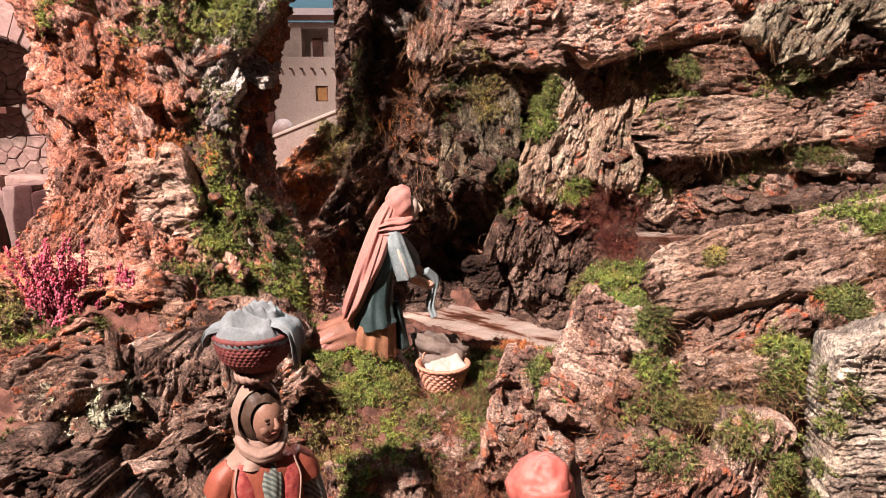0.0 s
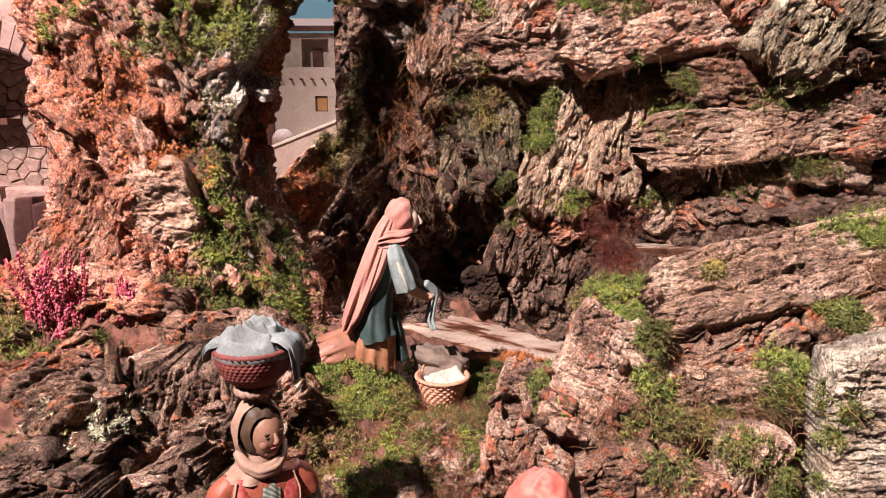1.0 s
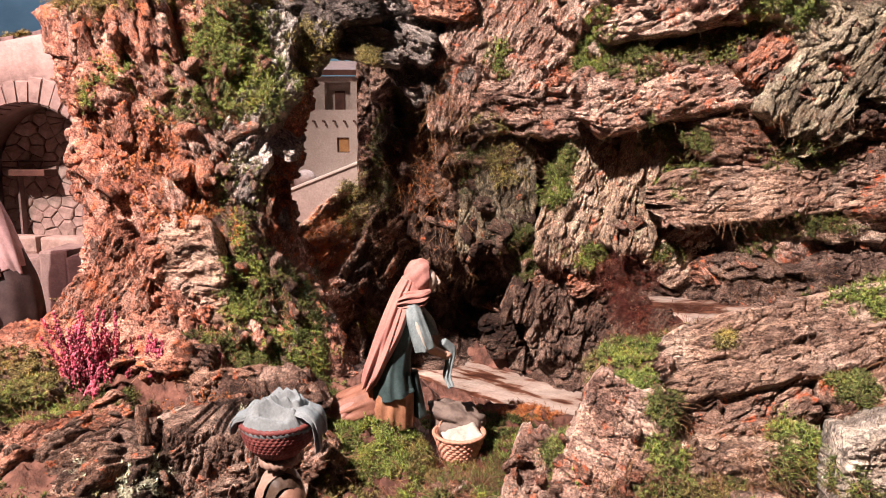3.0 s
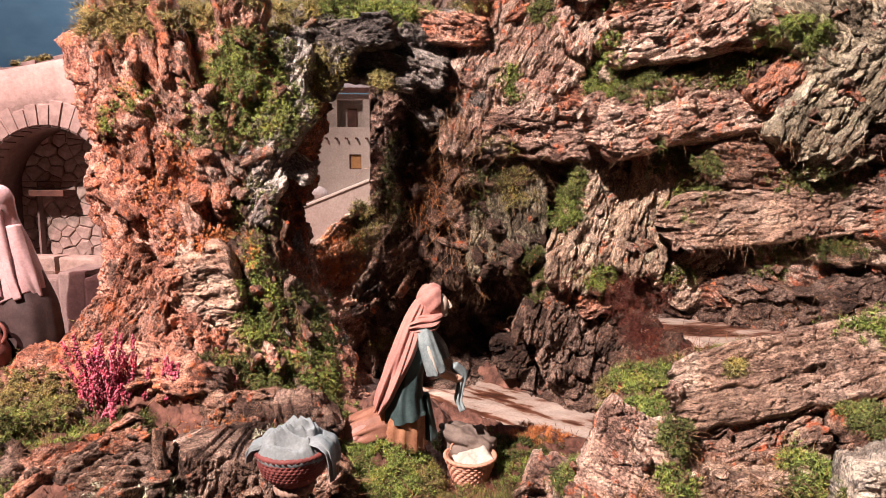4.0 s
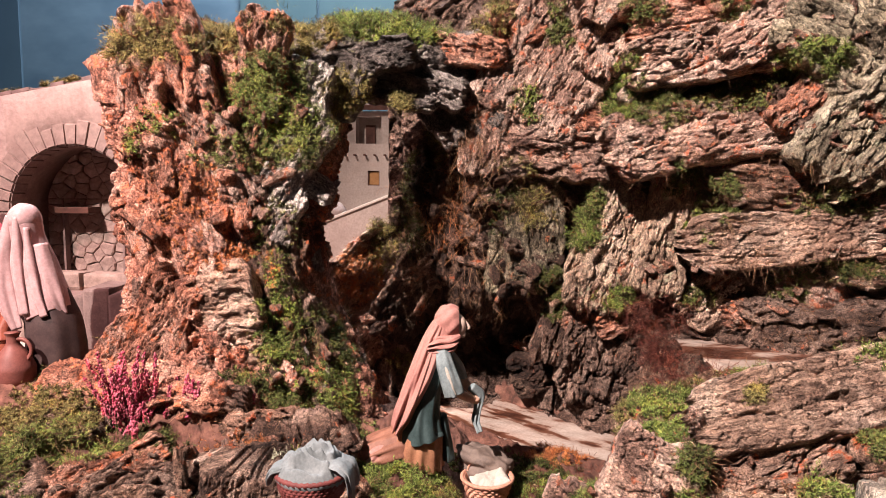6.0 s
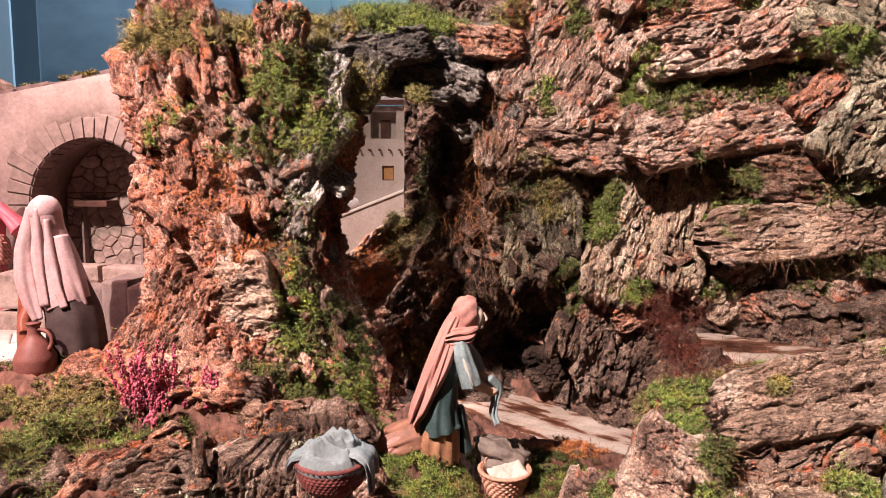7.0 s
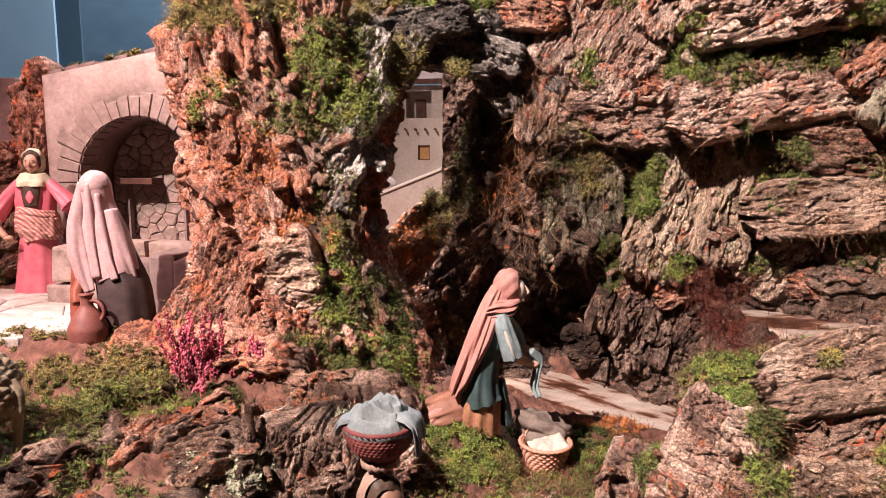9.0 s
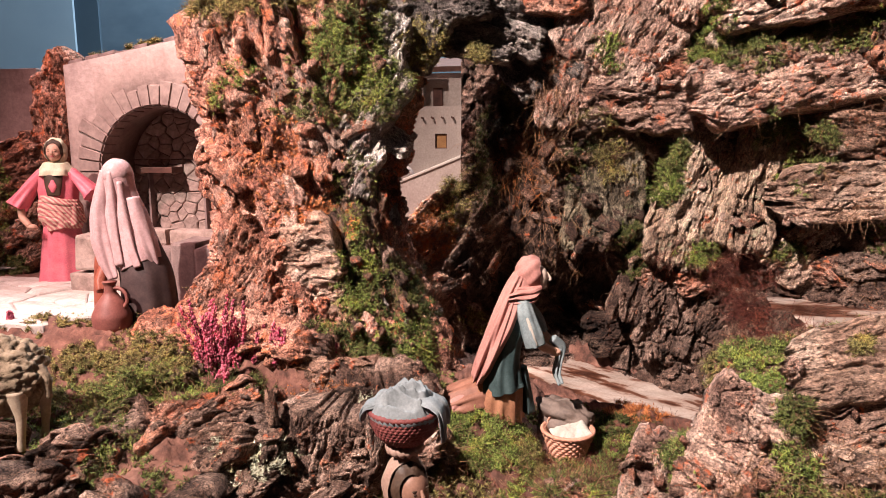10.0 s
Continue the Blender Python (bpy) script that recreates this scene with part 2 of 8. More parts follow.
def tube_rock(path, rx, ry, seed, nu, nv, material, name, side=(0, 1, 0), rough=1.0, lump=1.0, power=0.8, upright=True, lean=0.4, **tags):
    """A rock form round a bent axis, covered in bark relief."""
    t = np.linspace(0, 1, nu)
    k = np.linspace(0, 1, len(path))
    path = np.asarray(path, float)
    c = np.stack([np.interp(t, k, path[:, i]) for i in range(3)], 1)
    for _ in range(nu // 8):
        c[1:-1] = (c[:-2] + 2 * c[1:-1] + c[2:]) / 4
    RX, RY = np.interp(t, k, rx), np.interp(t, k, ry)
    tan = np.gradient(c, axis=0)
    tan /= np.linalg.norm(tan, axis=1)[:, None]
    s = np.asarray(side, float) - tan * (tan @ np.asarray(side, float))[:, None]
    s /= np.linalg.norm(s, axis=1)[:, None]
    b = np.cross(tan, s)
    nf = int(nv * 0.76)
    a = np.concatenate([np.linspace(np.pi * 0.95, np.pi * 2.05, nf, endpoint=False), np.linspace(np.pi * 0.05, np.pi * 0.95, nv - nf, endpoint=False)])
    ca, sa = np.cos(a), np.sin(a)
    ca, sa = np.sign(ca) * np.abs(ca) ** power, np.sign(sa) * np.abs(sa) ** power
    n = b[:, None] * ca[None, :, None] + s[:, None] * sa[None, :, None]
    p = c[:, None] + b[:, None] * (RX[:, None] * ca)[..., None] + s[:, None] * (RY[:, None] * sa)[..., None]
    p, n = p.reshape(-1, 3), n.reshape(-1, 3)
    n /= np.linalg.norm(n, axis=1)[:, None]
    q = np.stack([p[:, 2], p[:, 0] + lean * p[:, 2], p[:, 1]], 1) if upright else p
    q = q + seed * 2.3
    d = lump * 0.022 * fbm(q * (4, 7, 7), 3) + crag(q, rough, 1.0)
    p = p + n * d[:, None]
    f = [grid_faces(nu, nv, True)]
    if np.einsum("ij,ij->", np.cross(p[f[0][:, 2]] - p[f[0][:, 0]], p[f[0][:, 3]] - p[f[0][:, 1]]), n[f[0][:, 0]]) < 0:
        f[0] = f[0][:, ::-1]
    e = len(p)
    p = np.vstack([p, c[:1], c[-1:]])
    r = np.arange(nv)
    caps = [np.stack([r, (r + 1) % nv, np.full(nv, e)], 1), np.stack([(nu - 1) * nv + r, (nu - 1) * nv + (r + 1) % nv, np.full(nv, e + 1)], 1)]
    ob = part(name, mesh_of(name, p, f + caps, False), material)
    register(p, f)
    return tagged(ob, **tags)


def loft(rings, seg=40, folds=0.0, count=9, seed=0.0, mat=0, axis=None, lip=1.0):
    """Verts, faces and material numbers of a closed form through rings (x, y, z, half width along the side, half depth). The side is y unless an axis is given."""
    r = np.asarray(rings, float)
    n = max(2, (len(r) - 1) * 10 + 1)
    k = np.arange(len(r))
    t = np.linspace(0, len(r) - 1, n)
    q = np.stack([np.interp(t, k, r[:, i]) for i in range(5)], 1)
    for _ in range(6):
        q[1:-1] = (q[:-2] + 2 * q[1:-1] + q[2:]) / 4
    c = q[:, :3]
    tan = np.gradient(c, axis=0)
    tan /= np.linalg.norm(tan, axis=1)[:, None] + 1e-9
    s = np.array((0, 1, 0) if axis is None else axis, float)
    s = s - tan * (tan @ s)[:, None]
    s /= np.linalg.norm(s, axis=1)[:, None] + 1e-9
    b = np.cross(s, tan)
    a = np.linspace(0, 2 * np.pi, seg, endpoint=False)
    g = np.linspace(0, 1, n)[:, None]
    w = 1 + folds * (0.2 + g ** lip) * (np.sin(count * a + 2.5 * g + seed) + 0.5 * np.sin((count * 1.7 // 1) * a - 3 * g + seed * 2.1))
    p = c[:, None] + s[:, None] * (q[:, 3, None] * np.cos(a) * w)[..., None] + b[:, None] * (q[:, 4, None] * np.sin(a) * w)[..., None]
    p = p.reshape(-1, 3)
    e = len(p)
    p = np.vstack([p, c[:1], c[-1:]])
    rr = np.arange(seg)
    f4 = grid_faces(n, seg, True)
    f3 = np.vstack([np.stack([(rr + 1) % seg, rr, np.full(seg, e)], 1), np.stack([(n - 1) * seg + rr, (n - 1) * seg + (rr + 1) % seg, np.full(seg, e + 1)], 1)])
    return p, f4, f3, mat


def ball(c, r, mat=0, seg=28, wob=0.0, seed=0):
    th = np.linspace(0.02, np.pi - 0.02, seg)
    ph = np.linspace(0, 2 * np.pi, seg, endpoint=False)
    T, P = np.meshgrid(th, ph, indexing="ij")
    d = np.stack([np.sin(T) * np.cos(P), np.sin(T) * np.sin(P), np.cos(T)], -1).reshape(-1, 3)
    w = 1 + wob * fbm(d * 1.6 + seed, 3)
    p = np.asarray(c) + d * np.asarray(r) * w[:, None]
    return p, grid_faces(seg, seg, True)[:, ::-1], np.zeros((0, 3), int), mat


def statue(name, pieces, materials, place, yaw=0.0, scale=1.0, **tags):
    """A painted figure: one plain mesh out of closed forms."""
    vs, f4, f3, m4, m3, o = [], [], [], [], [], 0
    for v, q, t, mt in pieces:
        vs.append(v), f4.append(q + o), f3.append(t + o)
        m4 += [mt] * len(q)
        m3 += [mt] * len(t)
        o += len(v)
    t = np.vstack(f3)
    me = mesh_of(name, np.vstack(vs), [np.vstack(f4), t])
    for mt in materials:
        me.materials.append(mt)
    me.polygons.foreach_set("material_index", np.array(m4 + (m3 if len(t) else []), np.int32))
    ob = new(name, me)
    ob.matrix_world = pose(*place, 0, 0, yaw) @ Matrix.Scale(scale, 4)
    return tagged(ob, **tags)


# ---- growth ----
def spots(rng, centre, radius, n, up=-0.35):
    """Random places on the rock within radius of centre (a radius for each axis), with normals."""
    c, r = np.asarray(centre, float), np.asarray(radius, float) * np.ones(3)
    got = []
    for s in SURFACE:
        d = (((s[:, :3] - c) / r) ** 2).sum(1)
        keep = (d < 1) & (s[:, 5] > up) & ((s[:, 4] < 0.35) | (s[:, 5] > 0.3)) & (rng.random(len(s)) > d ** 1.5)
        got.append(s[keep])
    got = np.vstack(got)
    if len(got) == 0:
        return np.zeros((0, 6))
    blot = perlin(got[:, :3] * 38 + c * 7) + 0.8 * perlin(got[:, :3] * 95 + c * 5)
    got = got[blot > 0.0] if (blot > 0.0).sum() > 10 else got
    return got[rng.integers(0, len(got), n)]


def moss(centre, radius, n, length=0.012, seed=1, material=None, leaves=6, name="moss", label="soft green moss growing on the bark", droop=0.25, up=-0.35, width=0.0008):
    rng = np.random.default_rng(seed)
    s = spots(rng, centre, radius, n, up)
    if not len(s):
        return None
    n = len(s)
    p, nr = s[:, :3] + rng.normal(size=(n, 3)) * 0.0015, s[:, 3:]
    d = nr * 0.7 + rng.normal(size=(n, 3)) * 0.5 + (0, 0, 0.35)
    d /= np.linalg.norm(d, axis=1)[:, None]
    l = length * rng.uniform(0.4, 1.7, n)[:, None]
    tri = []
    for j in range(leaves):
        g = (j + 0.4) / leaves
        at = p + d * l * g - np.array((0, 0, 1)) * l * droop * g * g * 1.5
        r = rng.normal(size=(n, 3))
        r -= d * np.einsum("ij,ij->i", r, d)[:, None]
        r /= np.linalg.norm(r, axis=1)[:, None]
        out = r * 0.9 + d * 0.6
        w = np.cross(out, d)
        w /= np.linalg.norm(w, axis=1)[:, None] + 1e-9
        ll = length * (0.5 - 0.22 * g)
        hw = width * (1.2 - 0.5 * g)
        tri.append(np.stack([at - w * hw, at + w * hw, at + out * ll], 1))
    v = np.concatenate(tri).reshape(-1, 3)
    f = np.arange(len(v)).reshape(-1, 3)
    ob = part(name, mesh_of(name, v, [f], False), material)
    return tagged(ob, label=label, category="moss", kind="stuff")


def fibres(centre, radius, n, length=0.05, seed=1, material=None, hang=0.6, thick=0.0005, label="tangle of dry brown roots and stalks", name="dry_roots"):
    rng = np.random.default_rng(seed)
    s = spots(rng, centre, radius, n, -0.8)
    if not len(s):
        return None
    n = len(s)
    d = s[:, 3:] * 0.6 + rng.normal(size=(n, 3)) * 0.8
    d /= np.linalg.norm(d, axis=1)[:, None]
    l = length * rng.uniform(0.4, 1.3, n)[:, None]
    seg, rows = 5, []
    at = s[:, :3].copy()
    wv = np.cross(d, rng.normal(size=(n, 3)))
    wv /= np.linalg.norm(wv, axis=1)[:, None]
    for j in range(seg):
        w2 = np.cross(d, wv)
        t = thick * (1 - 0.6 * j / seg)
        rows.append(np.stack([at + wv * t, at - wv * t * 0.5 + w2 * t * 0.87, at - wv * t * 0.5 - w2 * t * 0.87], 1))
        d = d + rng.normal(size=(n, 3)) * 0.35 + (0, 0, -hang * 0.35)
        d /= np.linalg.norm(d, axis=1)[:, None]
        at = at + d * l / seg
    v = np.stack(rows, 1).reshape(-1, 3)
    f = []
    for j in range(seg - 1):
        for k in range(3):
            b = np.arange(n) * seg * 3 + j * 3
            f.append(np.stack([b + k, b + (k + 1) % 3, b + 3 + (k + 1) % 3, b + 3 + k], 1))
    ob = part(name, mesh_of(name, v, [np.concatenate(f)]), material)
    return tagged(ob, label=label, category="dry plants", kind="stuff")


# ---- materials ----
def node_material(name, rough=0.85):
    mt = bpy.data.materials.new(name)
    mt.use_nodes = True
    nt = mt.node_tree
    bs = nt.nodes["Principled BSDF"]
    bs.inputs["Roughness"].default_value = rough
    bs.inputs["Specular IOR Level"].default_value = 0.25
    return mt, nt, bs


def nd(nt, kind, **values):
    n = nt.nodes.new(kind)
    for k, v in values.items():
        n.inputs[k.replace("_", " ")].default_value = v
    return n


def ramp(nt, source, stops):
    r = nt.nodes.new("ShaderNodeValToRGB")
    r.color_ramp.elements.remove(r.color_ramp.elements[1])
    for i, (at, col) in enumerate(stops):
        e = r.color_ramp.elements[0] if i == 0 else r.color_ramp.elements.new(at)
        e.position, e.color = at, (*col, 1)
    nt.links.new(source, r.inputs[0])
    return r.outputs[0]


def mixed(nt, a, b, fac, how="MIX"):
    m = nt.nodes.new("ShaderNodeMix")
    m.data_type, m.blend_type = "RGBA", how
    for sock, val in ((m.inputs["Factor"], fac), (m.inputs[6], a), (m.inputs[7], b)):
        if isinstance(val, bpy.types.NodeSocket):
            nt.links.new(val, sock)
        elif isinstance(val, tuple):
            sock.default_value = (*val, 1)
        else:
            sock.default_value = val
    return m.outputs[2]


def noise_at(nt, coord, scale, detail=5.0, rough=0.6, stretch=None):
    if stretch:
        mp = nd(nt, "ShaderNodeMapping", Scale=stretch)
        nt.links.new(coord, mp.inputs[0])
        coord = mp.outputs[0]
    n = nd(nt, "ShaderNodeTexNoise", Scale=scale, Detail=detail, Roughness=rough)
    nt.links.new(coord, n.inputs["Vector"])
    return n.outputs["Fac"]


def bump(nt, bs, height, distance, strength=1.0, under=None):
    b = nd(nt, "ShaderNodeBump", Strength=strength, Distance=distance)
    nt.links.new(height, b.inputs["Height"])
    if under:
        nt.links.new(under, b.inputs["Normal"])
    nt.links.new(b.outputs[0], bs.inputs["Normal"])
    return b.outputs[0]


def bark_material(name, dark, mid, light, fleck=(0.46, 0.11, 0.045), flecks=0.57, lichen=None, lichens=0.6, grain=(1, 6, 6), speck=0.8, long=0.6, crumb=0.95, upright=False):
    """Cork: plates of differing tone, fine grain along x (or upright), hairline cracks with their shade painted in,
    rusty crumbs and pale and dark specks.
    """
    mt, nt, bs = node_material(name, 0.9)
    co = nt.nodes.new("ShaderNodeTexCoord").outputs["Object"]
    info = nt.nodes.new("ShaderNodeObjectInfo")
    if upright:
        sep, com = nt.nodes.new("ShaderNodeSeparateXYZ"), nt.nodes.new("ShaderNodeCombineXYZ")
        nt.links.new(co, sep.inputs[0])
        for a, b in ((2, 0), (0, 1), (1, 2)):
            nt.links.new(sep.outputs[a], com.inputs[b])
        co = com.outputs[0]
    shift = nt.nodes.new("ShaderNodeVectorMath")
    shift.operation = "MULTIPLY_ADD"
    nt.links.new(info.outputs["Random"], shift.inputs[0])
    shift.inputs[1].default_value = (7, 5, 3)
    nt.links.new(co, shift.inputs[2])
    co = shift.outputs[0]
    warp = nt.nodes.new("ShaderNodeVectorMath")
    warp.operation = "MULTIPLY_ADD"
    wob = nd(nt, "ShaderNodeTexNoise", Scale=45.0, Detail=5.0, Roughness=0.65)
    nt.links.new(co, wob.inputs["Vector"])
    nt.links.new(wob.outputs["Color"], warp.inputs[0])
    warp.inputs[1].default_value = (0.022, 0.022, 0.022)
    nt.links.new(co, warp.inputs[2])

    def cells(scale, stretch, feature="F1"):
        mp = nt.nodes.new("ShaderNodeMapping")
        mp.inputs["Scale"].default_value = stretch
        nt.links.new(warp.outputs[0], mp.inputs[0])
        v = nd(nt, "ShaderNodeTexVoronoi", Scale=scale)
        v.feature = feature
        nt.links.new(mp.outputs[0], v.inputs["Vector"])
        return v.outputs["Color" if feature == "F1" else "Distance"]

    big = noise_at(nt, co, 14, 7, 0.65)
    fine = noise_at(nt, co, 210, 5, 0.75)
    lines = noise_at(nt, warp.outputs[0], 42, 5, 0.65, grain)
    cross = noise_at(nt, co, 30, 5, 0.65, (6, 1.4, 1.4))
    stria = noise_at(nt, warp.outputs[0], 60, 5, 0.7, (long, 6, 6))
    col = ramp(nt, big, [(0.3, dark), (0.46, mid), (0.62, light)])
    grey = tuple(0.62 * c + 0.38 * (0.3 * mid[0] + 0.45 * mid[1] + 0.25 * mid[2]) * 1.2 for c in light)
    col = mixed(nt, col, grey, ramp(nt, noise_at(nt, co, 7, 6, 0.7), [(0.5, (0, 0, 0)), (0.57, (0.45, 0.45, 0.45))]))
    one = nt.nodes.new("ShaderNodeSeparateColor")
    nt.links.new(cells(26, (0.5, 1.3, 1.3)), one.inputs[0])
    col = mixed(nt, col, ramp(nt, one.outputs[0], [(0.0, (0.5, 0.44, 0.42)), (0.4, (0.95, 0.93, 0.92)), (0.7, (1.15, 1.1, 1.06)), (1.0, (1.3, 1.3, 1.3))]), 0.8, "MULTIPLY")
    two = nt.nodes.new("ShaderNodeSeparateColor")
    nt.links.new(cells(95, (0.5, 1.3, 1.3)), two.inputs[0])
    col = mixed(nt, col, ramp(nt, two.outputs[0], [(0.0, (0.45, 0.4, 0.38)), (0.35, (0.95, 0.94, 0.93)), (1.0, (1.4, 1.36, 1.32))]), 0.75, "MULTIPLY")
    col = mixed(nt, col, ramp(nt, fine, [(0.32, (0.14, 0.11, 0.10)), (0.46, (1.0, 0.98, 0.97)), (0.68, (1.8, 1.74, 1.68))]), speck, "MULTIPLY")
    col = mixed(nt, col, ramp(nt, lines, [(0.36, (0.35, 0.3, 0.28)), (0.5, (1, 1, 1)), (0.7, (1.35, 1.3, 1.25))]), 0.5, "MULTIPLY")
    # dark bark of the cracks, deepened in colour for shade that bump cannot cast
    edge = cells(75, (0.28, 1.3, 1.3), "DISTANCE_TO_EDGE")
    crack_shade = ramp(nt, edge, [(0.0, (0.12, 0.1, 0.09)), (0.06, (0.95, 0.95, 0.95)), (0.3, (1.05, 1.05, 1.05))])
    col = mixed(nt, col, crack_shade, ramp(nt, noise_at(nt, co, 26, 4, 0.6), [(0.44, (0, 0, 0)), (0.6, (0.9, 0.9, 0.9))]), "MULTIPLY")
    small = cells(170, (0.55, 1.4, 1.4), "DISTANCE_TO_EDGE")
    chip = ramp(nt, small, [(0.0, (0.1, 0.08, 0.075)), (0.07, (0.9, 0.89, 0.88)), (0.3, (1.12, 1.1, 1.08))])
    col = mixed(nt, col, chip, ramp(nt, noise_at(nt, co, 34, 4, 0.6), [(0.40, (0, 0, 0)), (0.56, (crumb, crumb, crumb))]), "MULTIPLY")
    col = mixed(nt, col, ramp(nt, stria, [(0.38, (0.2, 0.16, 0.15)), (0.46, (1.05, 1.03, 1.02)), (0.62, (1.45, 1.4, 1.35))]), 0.6, "MULTIPLY")
    mask = ramp(nt, noise_at(nt, co, 30, 8, 0.78), [(flecks - 0.01, (0, 0, 0)), (flecks + 0.03, (1, 1, 1))])
    tint = mixed(nt, fleck, tuple(min(1.0, c * 1.6 + 0.02) for c in fleck), ramp(nt, fine, [(0.4, (0, 0, 0)), (0.6, (1, 1, 1))]))
    col = mixed(nt, col, tint, mask)
    if lichen:
        spot = noise_at(nt, co, 36, 9, 0.8)
        col = mixed(nt, col, lichen, ramp(nt, spot, [(lichens, (0, 0, 0)), (lichens + 0.04, (0.9, 0.9, 0.9))]))
    pits = noise_at(nt, co, 330, 3, 0.6)
    col = mixed(nt, col, ramp(nt, pits, [(0.34, (0.22, 0.18, 0.17)), (0.42, (1, 1, 1)), (0.6, (1, 1, 1)), (0.68, (1.6, 1.55, 1.5))]), 0.85, "MULTIPLY")
    hue = nt.nodes.new("ShaderNodeHueSaturation")
    vary = nd(nt, "ShaderNodeMapRange", To_Min=0.82, To_Max=1.18)
    nt.links.new(info.outputs["Random"], vary.inputs[0])
    nt.links.new(vary.outputs[0], hue.inputs["Value"])
    nt.links.new(col, hue.inputs["Color"])
    nt.links.new(hue.outputs[0], bs.inputs["Base Color"])
    b = bump(nt, bs, small, 0.005, 0.6)
    b = bump(nt, bs, lines, 0.004, 0.8, b)
    b = bump(nt, bs, cross, 0.004, 0.6, b)
    b = bump(nt, bs, stria, 0.006, 0.8, b)
    b = bump(nt, bs, pits, 0.003, 0.8, b)
    bump(nt, bs, fine, 0.006, 1.0, b)
    return mt


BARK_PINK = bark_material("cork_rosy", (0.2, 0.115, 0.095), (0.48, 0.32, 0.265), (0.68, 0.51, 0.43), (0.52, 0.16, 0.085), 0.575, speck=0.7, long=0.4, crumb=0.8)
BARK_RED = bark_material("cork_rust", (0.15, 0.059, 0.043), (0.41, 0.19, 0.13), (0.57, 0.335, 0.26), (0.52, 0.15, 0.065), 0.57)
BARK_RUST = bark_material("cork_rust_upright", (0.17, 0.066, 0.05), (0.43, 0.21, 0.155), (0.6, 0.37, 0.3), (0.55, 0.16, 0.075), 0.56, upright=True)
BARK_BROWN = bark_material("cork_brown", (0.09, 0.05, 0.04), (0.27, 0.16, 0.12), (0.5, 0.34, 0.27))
# near-black: the recess's shade is put into this cork's colour
BARK_DARK = bark_material("cork_shaded", (0.02, 0.013, 0.01), (0.075, 0.043, 0.033), (0.19, 0.125, 0.095), (0.36, 0.10, 0.05), 0.625)
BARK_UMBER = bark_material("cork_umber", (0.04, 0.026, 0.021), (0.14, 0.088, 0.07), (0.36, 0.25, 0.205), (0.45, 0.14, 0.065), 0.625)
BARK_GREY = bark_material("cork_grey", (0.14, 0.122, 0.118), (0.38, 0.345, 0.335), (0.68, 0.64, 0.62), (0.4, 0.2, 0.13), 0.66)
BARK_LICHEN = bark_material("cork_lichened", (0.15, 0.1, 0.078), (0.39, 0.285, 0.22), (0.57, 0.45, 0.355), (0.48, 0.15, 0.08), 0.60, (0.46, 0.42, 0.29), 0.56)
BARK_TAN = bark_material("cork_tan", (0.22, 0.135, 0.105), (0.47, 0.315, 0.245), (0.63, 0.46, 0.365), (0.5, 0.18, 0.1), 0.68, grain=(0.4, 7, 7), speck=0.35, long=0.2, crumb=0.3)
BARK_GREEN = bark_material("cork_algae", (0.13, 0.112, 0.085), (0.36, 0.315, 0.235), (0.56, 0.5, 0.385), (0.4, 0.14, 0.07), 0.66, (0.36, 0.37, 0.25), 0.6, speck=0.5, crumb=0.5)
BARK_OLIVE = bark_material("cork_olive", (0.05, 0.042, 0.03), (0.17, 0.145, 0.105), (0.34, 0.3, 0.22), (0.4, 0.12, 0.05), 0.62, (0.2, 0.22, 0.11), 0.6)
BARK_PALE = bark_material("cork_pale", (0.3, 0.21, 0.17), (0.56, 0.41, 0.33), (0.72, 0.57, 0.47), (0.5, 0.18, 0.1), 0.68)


def plain_material(name, colours, scale, rough=0.8, bumps=0.001, fine=300, metal=0.0):
    mt, nt, bs = node_material(name, rough)
    bs.inputs["Metallic"].default_value = metal
    co = nt.nodes.new("ShaderNodeTexCoord").outputs["Object"]
    col = ramp(nt, noise_at(nt, co, scale, 6, 0.65), [(0.3 + 0.4 * i / max(1, len(colours) - 1), c) for i, c in enumerate(colours)])
    f = noise_at(nt, co, fine, 4, 0.6)
    col = mixed(nt, col, ramp(nt, f, [(0.3, (0.72, 0.72, 0.72)), (0.7, (1.2, 1.2, 1.2))]), 0.6, "MULTIPLY")
    nt.links.new(col, bs.inputs["Base Color"])
    bump(nt, bs, f, bumps, 0.7)
    return mt


def leaf_material(name, a, b, c, dry=None):
    mt, nt, bs = node_material(name, 0.8)
    geo = nt.nodes.new("ShaderNodeNewGeometry")
    co = nt.nodes.new("ShaderNodeTexCoord").outputs["Object"]
    stops = [(0.0, a), (0.5, b), (1.0, c)] if dry is None else [(0.0, dry), (0.08, dry), (0.12, a), (0.5, b), (0.85, c), (1.0, c)]
    col = ramp(nt, geo.outputs["Random Per Island"], stops)
    tone = ramp(nt, noise_at(nt, co, 24, 4, 0.6), [(0.35, (0.55, 0.5, 0.45)), (0.5, (1, 1, 1)), (0.68, (1.35, 1.2, 0.9))])
    nt.links.new(mixed(nt, col, tone, 1.0, "MULTIPLY"), bs.inputs["Base Color"])
    return mt


